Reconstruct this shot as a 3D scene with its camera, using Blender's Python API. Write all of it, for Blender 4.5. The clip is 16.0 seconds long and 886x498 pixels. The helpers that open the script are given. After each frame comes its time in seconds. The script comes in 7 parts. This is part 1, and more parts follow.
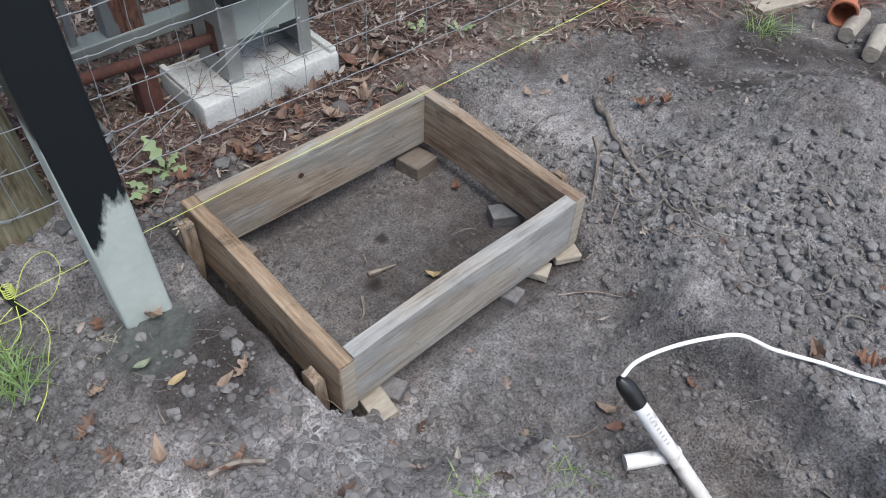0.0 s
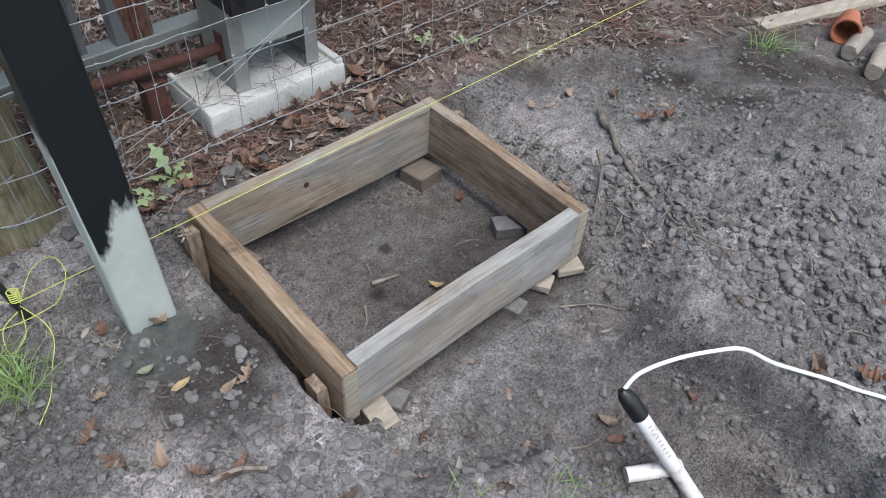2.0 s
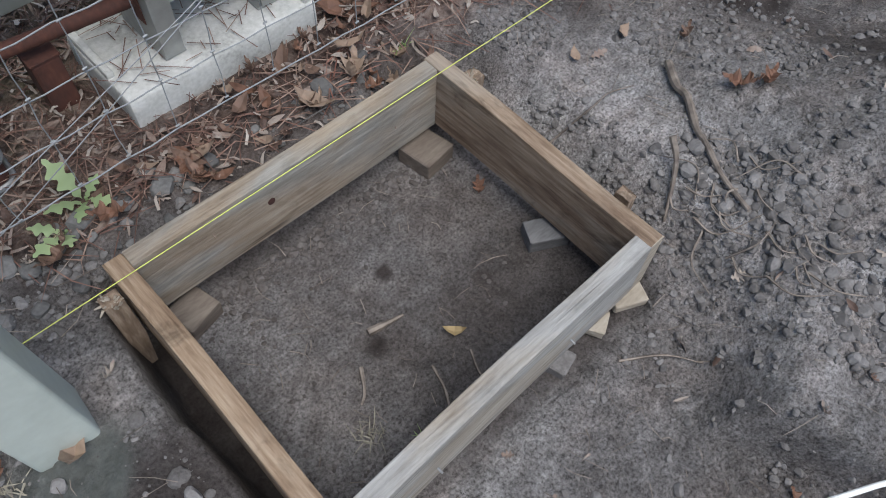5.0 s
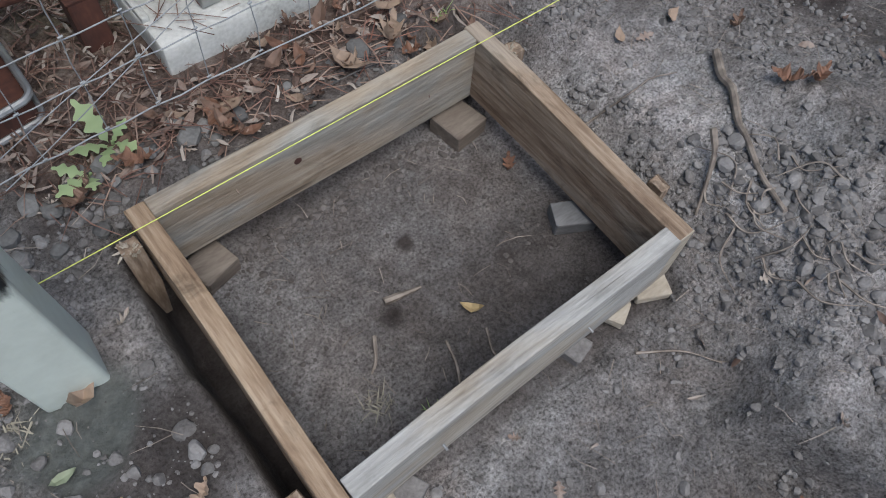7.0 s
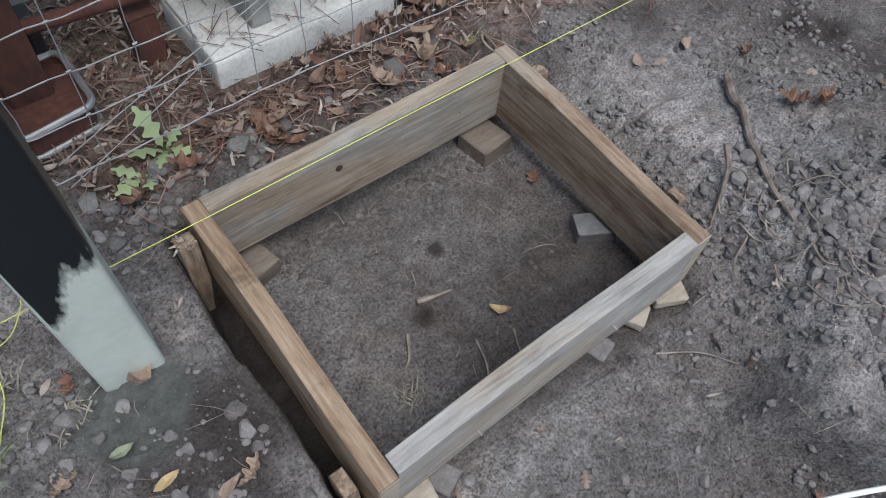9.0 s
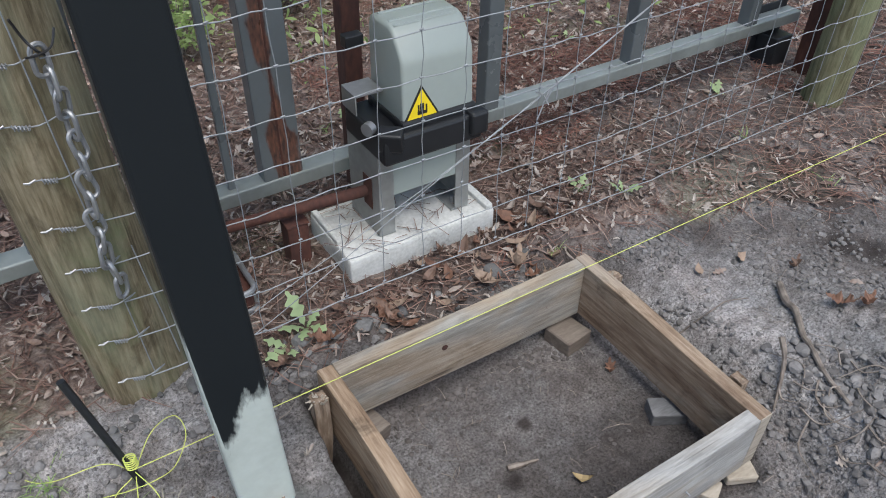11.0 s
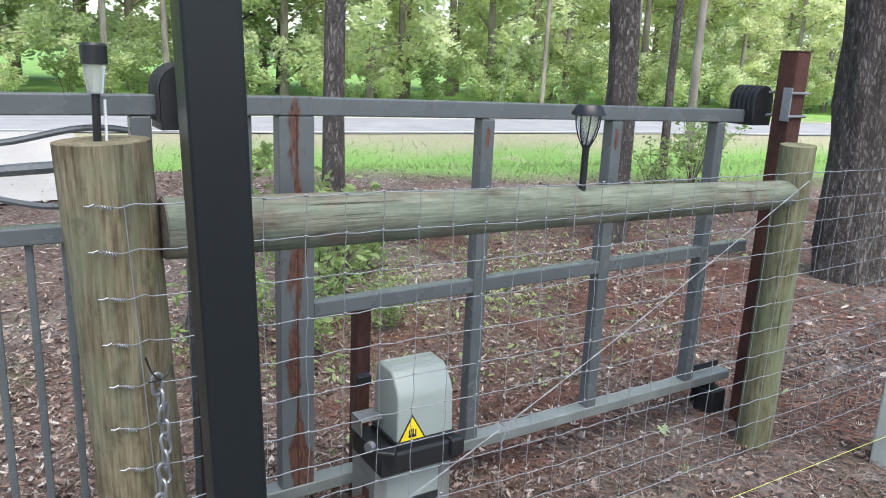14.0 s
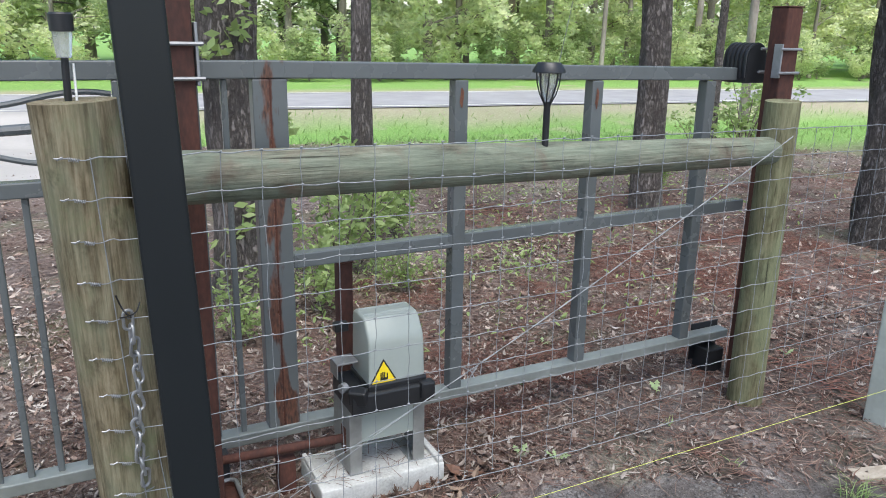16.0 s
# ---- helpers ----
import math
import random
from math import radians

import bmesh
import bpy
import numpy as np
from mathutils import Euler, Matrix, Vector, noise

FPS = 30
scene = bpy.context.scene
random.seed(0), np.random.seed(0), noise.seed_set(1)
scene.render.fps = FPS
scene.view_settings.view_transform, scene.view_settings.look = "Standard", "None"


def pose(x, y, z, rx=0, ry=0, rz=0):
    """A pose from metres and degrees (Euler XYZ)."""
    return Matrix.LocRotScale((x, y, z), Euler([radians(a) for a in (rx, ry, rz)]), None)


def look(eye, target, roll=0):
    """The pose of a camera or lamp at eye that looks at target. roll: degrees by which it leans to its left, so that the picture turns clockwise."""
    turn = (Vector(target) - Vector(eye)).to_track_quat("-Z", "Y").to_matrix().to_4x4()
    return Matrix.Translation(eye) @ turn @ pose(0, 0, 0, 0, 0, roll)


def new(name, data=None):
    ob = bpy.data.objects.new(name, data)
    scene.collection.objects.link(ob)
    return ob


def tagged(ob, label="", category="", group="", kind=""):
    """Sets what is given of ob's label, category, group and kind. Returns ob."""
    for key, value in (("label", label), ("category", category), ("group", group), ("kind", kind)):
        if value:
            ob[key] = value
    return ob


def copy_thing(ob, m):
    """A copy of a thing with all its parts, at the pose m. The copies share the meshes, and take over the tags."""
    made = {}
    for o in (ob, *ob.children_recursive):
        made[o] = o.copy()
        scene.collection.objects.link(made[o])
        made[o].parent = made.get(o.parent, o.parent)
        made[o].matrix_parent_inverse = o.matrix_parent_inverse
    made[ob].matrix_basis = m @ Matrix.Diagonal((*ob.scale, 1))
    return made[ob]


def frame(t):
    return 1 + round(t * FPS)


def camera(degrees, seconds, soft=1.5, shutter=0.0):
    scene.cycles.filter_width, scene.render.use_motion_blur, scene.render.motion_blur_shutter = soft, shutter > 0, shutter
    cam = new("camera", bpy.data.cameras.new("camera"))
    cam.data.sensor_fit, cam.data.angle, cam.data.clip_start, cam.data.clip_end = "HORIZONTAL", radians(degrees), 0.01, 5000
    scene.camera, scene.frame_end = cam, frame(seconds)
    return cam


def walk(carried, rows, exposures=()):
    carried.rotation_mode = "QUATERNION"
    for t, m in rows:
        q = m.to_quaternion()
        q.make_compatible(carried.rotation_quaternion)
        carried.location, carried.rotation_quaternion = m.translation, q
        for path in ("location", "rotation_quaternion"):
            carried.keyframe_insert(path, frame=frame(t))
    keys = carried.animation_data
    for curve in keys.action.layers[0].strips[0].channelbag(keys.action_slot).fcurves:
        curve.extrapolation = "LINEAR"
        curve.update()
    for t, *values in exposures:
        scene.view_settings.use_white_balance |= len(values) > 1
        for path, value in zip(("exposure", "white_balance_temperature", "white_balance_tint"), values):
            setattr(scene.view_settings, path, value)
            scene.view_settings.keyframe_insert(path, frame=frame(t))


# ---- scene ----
cam = camera(60.9, 16.0, 1.0)
PATH = [
    (0, (-0.446, -1.315, 1.341), (0.529, -0.328, -0.1), 3.0),
    (0.5, (-0.45, -1.315, 1.342), (0.529, -0.332, -0.098), 3.3),
    (1, (-0.45, -1.315, 1.344), (0.53, -0.32, -0.088), 3.0),
    (1.5, (-0.457, -1.316, 1.344), (0.534, -0.311, -0.073), 3.5),
    (2, (-0.457, -1.318, 1.343), (0.531, -0.311, -0.074), 3.6),
    (2.5, (-0.459, -1.289, 1.33), (0.515, -0.318, -0.122), 4.0),
    (3, (-0.425, -1.186, 1.312), (0.508, -0.344, -0.244), 4.5),
    (3.5, (-0.266, -1.063, 1.281), (0.57, -0.258, -0.348), 1.7),
    (4, (-0.121, -0.939, 1.253), (0.681, -0.152, -0.401), 2.6),
    (4.2, (-0.085, -0.89, 1.252), (0.705, -0.121, -0.417), 2.4),
    (6.3, (-0.037, -0.781, 1.204), (0.682, -0.091, -0.531), 6.8),
    (6.5, (-0.039, -0.790, 1.210), (0.665, -0.098, -0.529), 6.8),
    (7, (-0.041, -0.793, 1.217), (0.640, -0.089, -0.526), 6.6),
    (7.5, (-0.036, -0.795, 1.215), (0.628, -0.074, -0.529), 6.2),
    (8, (-0.036, -0.798, 1.213), (0.628, -0.058, -0.523), 5.5),
    (8.2, (-0.042, -0.805, 1.211), (0.626, -0.050, -0.519), 5.4),
    (10.3, (-0.368, -0.957, 1.326), (0.587, 0.029, -0.129), 5.7),
    (10.5, (-0.362, -0.984, 1.334), (0.59, 0.082, -0.065), 4.1),
    (11, (-0.359, -1.037, 1.375), (0.482, 0.255, 0.101), 0.9),
    (11.5, (-0.304, -1.167, 1.406), (0.444, 0.283, 0.262), 1.3),
    (12, (-0.259, -1.276, 1.47), (0.392, 0.319, 0.466), 0.6),
    (12.5, (-0.252, -1.336, 1.513), (0.384, 0.34, 0.639), 0.8),
    (13, (-0.369, -1.406, 1.558), (0.436, 0.278, 0.838), 2.2),
    (13.5, (-0.524, -1.46, 1.59), (0.437, 0.192, 1.001), 2.2),
    (14, (-0.584, -1.493, 1.597), (0.438, 0.157, 1.115), 2.5),
    (14.5, (-0.543, -1.547, 1.576), (0.403, 0.13, 1.036), 2.2),
    (15, (-0.447, -1.649, 1.576), (0.435, 0.065, 1.043), 2.0),
    (15.5, (-0.41, -1.722, 1.57), (0.44, 0.003, 1.019), 1.4),
    (16, (-0.384, -1.76, 1.571), (0.476, -0.04, 1.022), 1.0),
]
walk(cam, [(t, look(eye, target, roll)) for t, eye, target, roll in PATH], [(0, 0.6), (2.6, 0.58), (4, 0.36), (8.2, 0.34), (10.3, 0.54), (11.5, 0.68), (12.5, 0.90), (13.3, 1.0), (14.6, 0.87), (16, 0.80)])

# ---- world, sun, exposure ----
world = bpy.data.worlds.new("overcast_sky")
scene.world = world
world.use_nodes = True
wn = world.node_tree.nodes
sky = wn.new("ShaderNodeTexSky")
sky.sky_type = 'NISHITA'
sky.sun_disc = False
sky.sun_elevation = radians(52)
sky.sun_rotation = radians(190)
sky.air_density, sky.dust_density, sky.ozone_density = 1.0, 1.6, 1.0
world.node_tree.links.new(sky.outputs[0], wn["Background"].inputs[0])
wn["Background"].inputs[1].default_value = 0.15
sun_data = bpy.data.lights.new("sun", 'SUN')
sun_data.energy, sun_data.angle, sun_data.color = 2.5, radians(42), (1.0, 0.975, 0.94)
sun = new("sun", sun_data)
sun.matrix_world = look((-0.5, -3.0, 9), (0, 0, 0))

# ---- numeric noise for relief ----
_rng = np.random.RandomState(7)
_tab = _rng.rand(256, 256)


def vnoise(x, y):
    x, y = np.asarray(x, float), np.asarray(y, float)
    xi, yi = np.floor(x).astype(int), np.floor(y).astype(int)
    fx, fy = x - xi, y - yi
    fx, fy = fx * fx * (3 - 2 * fx), fy * fy * (3 - 2 * fy)
    a, b = _tab[xi & 255, yi & 255], _tab[(xi + 1) & 255, yi & 255]
    c, d = _tab[xi & 255, (yi + 1) & 255], _tab[(xi + 1) & 255, (yi + 1) & 255]
    return (a * (1 - fx) + b * fx) * (1 - fy) + (c * (1 - fx) + d * fx) * fy


def fbm(x, y, octaves=3):
    s, amp, tot = 0.0, 1.0, 0.0
    for k in range(octaves):
        s = s + amp * (vnoise(x * 2 ** k + 17.3 * k, y * 2 ** k - 9.1 * k) - 0.5)
        tot += amp
        amp *= 0.5
    return s / tot


def smooth(a, b, v):
    t = np.clip((v - a) / (b - a), 0, 1)
    return t * t * (3 - 2 * t)


def boxmask(x, y, x0, x1, y0, y1, e):
    return smooth(x0 - e, x0, x) * (1 - smooth(x1, x1 + e, x)) * smooth(y0 - e, y0, y) * (1 - smooth(y1, y1 + e, y))


def ellmask(x, y, cx, cy, rx, ry, inner=0.78):
    d = np.sqrt(((x - cx) / rx) ** 2 + ((y - cy) / ry) ** 2)
    return 1 - smooth(inner, 1.12, d)


def litter_mask(x, y):
    """1 where leaves and needles cover the soil, 0 on the bare dug earth."""
    w = 0.10 * fbm(x * 3.1, y * 3.1, 3)
    edge = np.where(x > 0.95, 0.06 - 0.42 * (x - 0.95), 0.06)
    edge = np.where(x < -0.12, 0.22, edge)
    return smooth(-0.05, 0.07, y - edge + w * 1.3)


def grass_mask(x, y):
    g = smooth(-0.5, 0.9, y - (9.2 - 0.455 * np.clip(x, -3, 9)) + 1.2 * fbm(x * 0.7, y * 0.7))
    return g


def ground_z(x, y):
    x, y = np.asarray(x, float), np.asarray(y, float)
    near = np.exp(-((x - 0.6) ** 2 + (y + 0.4) ** 2) / 9.0)
    z = 0.10 + 0.035 * fbm(x * 0.8, y * 0.8) * near + 0.10 * fbm(x * 0.15, y * 0.15) * (1 - near)
    z = z + 0.015 * smooth(0.0, 0.15, y) * (1 - smooth(0.6, 1.5, y))
    wob = 0.05 * fbm(x * 5, y * 5, 3)
    # dug area in front of and beside the form
    wide = 1.6 * wob
    dig = np.maximum(ellmask(x + wide, y + wide, 0.40, -0.70, 0.46, 0.255, 0.66), ellmask(x + wide, y, 0.48, -1.12, 0.23, 0.41, 0.80))
    deep = ellmask(x + wob, y, 0.50, -1.27, 0.10, 0.20, 0.3)
    z = z * (1 - dig) + (-0.055 - 0.03 * ellmask(x, y, 0.40, -0.95, 0.2, 0.15, 0.2)) * dig - 0.16 * deep
    side = boxmask(x + wob, y, 0.70, 0.80, -0.62, 0.02, 0.13)
    z = z * (1 - side) + np.minimum(z, 0.0) * side
    # floor inside the boards, trench along the left board, gap behind
    pit = boxmask(x, y, 0.0, 0.75, -0.61, 0.0, 0.035)
    z = z * (1 - pit) + -0.066 * pit
    tr = boxmask(x + 0.5 * wob + 0.012 * fbm(x * 23, y * 23, 2), y, -0.026, 0.02, -0.60, 0.0, 0.024)
    z = np.where(tr > 0, z * (1 - tr) + np.minimum(z, -0.17) * tr, z)
    # heap of spoil and rubble bank
    heap = np.exp(-((x - 1.36) / 0.31) ** 2 - ((y + 0.90) / 0.30) ** 2)
    z = z + 0.235 * heap * (1 + 0.45 * fbm(x * 4, y * 4, 2)) + 0.03 * heap * fbm(x * 9 + 3, y * 9, 3)
    # gully between the heap and the near rubble
    z = z - 0.07 * np.exp(-((x - 1.10 + 0.25 * (y + 1.2)) / 0.06) ** 2) * smooth(-1.6, -1.35, y) * (1 - smooth(-1.15, -1.0, y))
    z = z + 0.05 * np.exp(-((x - 1.12 - 0.12 * (y + 0.5)) / 0.11) ** 2) * smooth(-1.5, -1.2, y) * (1 - smooth(-0.5, -0.25, y)) * (0.6 + vnoise(x * 9, y * 9) * 0.8)
    z = z - 0.030 * np.exp(-((x - 0.92) / 0.22) ** 2 - ((y + 1.2) / 0.3) ** 2)
    # clods and crumbs
    bare = 1 - 0.6 * litter_mask(x, y)
    fine = smooth(-4, -1.5, y) * (1 - smooth(3.0, 6.0, y)) * (1 - smooth(3.5, 6, np.abs(x)))
    flat = 1 - 0.66 * pit
    rub = 0.55 + 0.65 * np.exp(-((x - 1.05) / 0.22) ** 2 - ((y + 1.0) / 0.4) ** 2) + 0.7 * smooth(-0.1, -0.35, x)
    z = z + fine * bare * flat * rub * (0.030 * fbm(x * 11, y * 11, 2) + 0.011 * fbm(x * 31, y * 31, 2) + 0.013 * (np.abs(fbm(x * 60, y * 60, 2)) * 2 - 0.3) + 0.014 * fbm(x * 87, y * 87, 1))
    # ditch and road bed
    c = 12.4 - 0.158 * np.clip(x, -60, 60)
    z = z - 0.22 * np.exp(-((y - c + 2.3) / 1.0) ** 2) + 0.10 * smooth(c - 1.6, c - 0.4, y)
    return z


def gz(x, y):
    return float(ground_z(x, y))


# ---- mesh helpers ----
def root(name, at, label, category, group="", kind=""):
    ob = new(name)
    ob.location = at
    ob.empty_display_size = 0.05
    return tagged(ob, label, category, group, kind)


def base_of(ob):
    p = Vector((0, 0, 0))
    while ob is not None:
        p += ob.location
        ob = ob.parent
    return p


def mesh_of(name, bm, material, flat=False):
    me = bpy.data.meshes.new(name)
    bm.to_mesh(me)
    bm.free()
    me.materials.append(material)
    if not flat:
        me.shade_smooth()
        me.set_sharp_from_angle(angle=radians(38))
        square = me.attributes.get("square")
        if square is not None:
            me.polygons.foreach_set("use_smooth", [not a.value for a in square.data])
    return me


def part(name, bm, material, parent, label=""):
    """Links a bmesh, given in world places, as one mesh object under a thing or a part."""
    bm.transform(Matrix.Translation(-base_of(parent)))
    ob = new(name, mesh_of(name, bm, material))
    ob.parent = parent
    return tagged(ob, label)


def thing(name, bm, material, at, label, category, group="", kind=""):
    bm.transform(Matrix.Translation(-Vector(at)))
    ob = new(name, mesh_of(name, bm, material))
    ob.location = at
    return tagged(ob, label, category, group, kind)


def bm_box(x0, x1, y0, y1, z0, z1, bevel=0.0, bm=None, m=None, segs=2):
    own = bmesh.new()
    r = bmesh.ops.create_cube(own, size=1.0)
    bmesh.ops.scale(own, vec=(x1 - x0, y1 - y0, z1 - z0), verts=own.verts)
    bmesh.ops.translate(own, vec=((x0 + x1) / 2, (y0 + y1) / 2, (z0 + z1) / 2), verts=own.verts)
    if bevel:
        bmesh.ops.bevel(own, geom=own.edges[:], offset=bevel, segments=segs, affect='EDGES', profile=0.5)
    mark = own.faces.layers.int.new("square")
    for f in own.faces:
        f[mark] = 1
    if m is not None:
        own.transform(m)
    return merge(bm, own)


def merge(bm, own):
    if bm is None:
        return own
    me = bpy.data.meshes.new("tmp")
    own.to_mesh(me)
    own.free()
    bm.from_mesh(me)
    bpy.data.meshes.remove(me)
    return bm


def bm_tube(points, radius, segs=8, bm=None, cap=True, closed=False):
    """A round bar along a polyline; radius is a number or one for each point."""
    bm = bm or bmesh.new()
    pts = [Vector(p) for p in points]
    n = len(pts)
    rings = []
    ref = None
    for i, p in enumerate(pts):
        a = pts[(i - 1) % n] if (i > 0 or closed) else p
        b = pts[(i + 1) % n] if (i < n - 1 or closed) else p
        d = (b - a).normalized()
        if ref is None:
            ref = Vector((0, 0, 1)) if abs(d.z) < 0.9 else Vector((1, 0, 0))
        u = (ref - d * ref.dot(d)).normalized()
        ref = u
        v = d.cross(u)
        r = radius[i] if isinstance(radius, (list, tuple)) else radius
        rings.append([bm.verts.new(p + (u * math.cos(2 * math.pi * k / segs) + v * math.sin(2 * math.pi * k / segs)) * r) for k in range(segs)])
    for i in range(n if closed else n - 1):
        r0, r1 = rings[i], rings[(i + 1) % n]
        for k in range(segs):
            bm.faces.new((r0[k], r0[(k + 1) % segs], r1[(k + 1) % segs], r1[k]))
    if cap and not closed:
        bm.faces.new(rings[0][::-1])
        bm.faces.new(rings[-1])
    return bm


def spline(points, per=6):
    """Catmull-Rom through the points."""
    pts = [Vector(p) for p in points]
    pts = [pts[0] * 2 - pts[1]] + pts + [pts[-1] * 2 - pts[-2]]
    out = []
    for i in range(1, len(pts) - 2):
        p0, p1, p2, p3 = pts[i - 1:i + 3]
        for k in range(per):
            t = k / per
            out.append(0.5 * ((2 * p1) + (p2 - p0) * t + (2 * p0 - 5 * p1 + 4 * p2 - p3) * t * t + (3 * p1 - p0 - 3 * p2 + p3) * t ** 3))
    out.append(pts[-2])
    return out


def soup(verts, faces, name, material, label, category, smooth_faces=False):
    """One object of loose small pieces."""
    me = bpy.data.meshes.new(name)
    me.from_pydata(verts, [], faces)
    me.materials.append(material)
    if smooth_faces:
        me.shade_smooth()
    return tagged(new(name, me), label, category, kind="stuff")


# ---- materials ----
def material(name, stops, scale=8.0, rough=0.8, bump=0.3, metal=0.0, stretch=(1, 1, 1), detail=8.0, fine=60.0, fine_mix=0.25, bump_dist=0.004, island=0.0, random_ob=0.0, distortion=0.0, spec=0.5, rough_var=0.12):
    """A surface whose colour runs through stops by coarse and fine noise, with relief and uneven gloss."""
    m = bpy.data.materials.new(name)
    m.use_nodes = True
    nt = m.node_tree
    n, l = nt.nodes, nt.links
    bsdf = n["Principled BSDF"]
    tc = n.new("ShaderNodeTexCoord")
    mp = n.new("ShaderNodeMapping")
    mp.inputs["Scale"].default_value = stretch
    info = n.new("ShaderNodeObjectInfo")
    off = n.new("ShaderNodeVectorMath")
    off.operation = 'ADD'
    mul = n.new("ShaderNodeMath")
    mul.operation = 'MULTIPLY'
    mul.inputs[1].default_value = 37.0
    l.new(info.outputs["Random"], mul.inputs[0])
    l.new(tc.outputs["Object"], mp.inputs[0])
    l.new(mp.outputs[0], off.inputs[0])
    l.new(mul.outputs[0], off.inputs[1])
    a = n.new("ShaderNodeTexNoise")
    a.inputs["Scale"].default_value, a.inputs["Detail"].default_value = scale, detail
    a.inputs["Distortion"].default_value = distortion
    b = n.new("ShaderNodeTexNoise")
    b.inputs["Scale"].default_value, b.inputs["Detail"].default_value = fine, 4
    l.new(off.outputs[0], a.inputs["Vector"])
    l.new(off.outputs[0], b.inputs["Vector"])
    mix = n.new("ShaderNodeMix")
    mix.data_type = 'FLOAT'
    mix.inputs[0].default_value = fine_mix
    l.new(a.outputs[0], mix.inputs[2])
    l.new(b.outputs[0], mix.inputs[3])
    last = mix.outputs[0]
    if island or random_ob:
        add = n.new("ShaderNodeMath")
        add.operation = 'MULTIPLY_ADD'
        if island:
            geo = n.new("ShaderNodeNewGeometry")
            src, amount = geo.outputs["Random Per Island"], island
        else:
            src, amount = info.outputs["Random"], random_ob
        sub = n.new("ShaderNodeMath")
        sub.operation = 'SUBTRACT'
        sub.inputs[1].default_value = 0.5
        l.new(src, sub.inputs[0])
        l.new(sub.outputs[0], add.inputs[0])
        add.inputs[1].default_value = amount
        l.new(last, add.inputs[2])
        last = add.outputs[0]
    ramp = n.new("ShaderNodeValToRGB")
    ramp.color_ramp.elements[0].position, ramp.color_ramp.elements[0].color = stops[0][0], (*stops[0][1], 1)
    ramp.color_ramp.elements[1].position, ramp.color_ramp.elements[1].color = stops[-1][0], (*stops[-1][1], 1)
    for pos, col in stops[1:-1]:
        ramp.color_ramp.elements.new(pos).color = (*col, 1)
    l.new(last, ramp.inputs[0])
    l.new(ramp.outputs[0], bsdf.inputs["Base Color"])
    rr = n.new("ShaderNodeMapRange")
    rr.inputs[3].default_value, rr.inputs[4].default_value = max(rough - rough_var, 0.02), min(rough + rough_var, 1)
    l.new(a.outputs[0], rr.inputs[0])
    l.new(rr.outputs[0], bsdf.inputs["Roughness"])
    bsdf.inputs["Metallic"].default_value = metal
    bsdf.inputs["Specular IOR Level"].default_value = spec
    if bump:
        bp = n.new("ShaderNodeBump")
        bp.inputs["Strength"].default_value, bp.inputs["Distance"].default_value = bump, bump_dist
        l.new(mix.outputs[0], bp.inputs["Height"])
        l.new(bp.outputs[0], bsdf.inputs["Normal"])
    return m


def plain(name, col, rough=0.5, metal=0.0, var=0.25, scale=20.0, bump=0.1, **more):
    d = tuple(c * (1 - var) for c in col)
    u = tuple(min(c * (1 + var), 0.95) for c in col)
    return material(name, [(0.3, d), (0.5, col), (0.7, u)], scale=scale, rough=rough, metal=metal, bump=bump, **more)


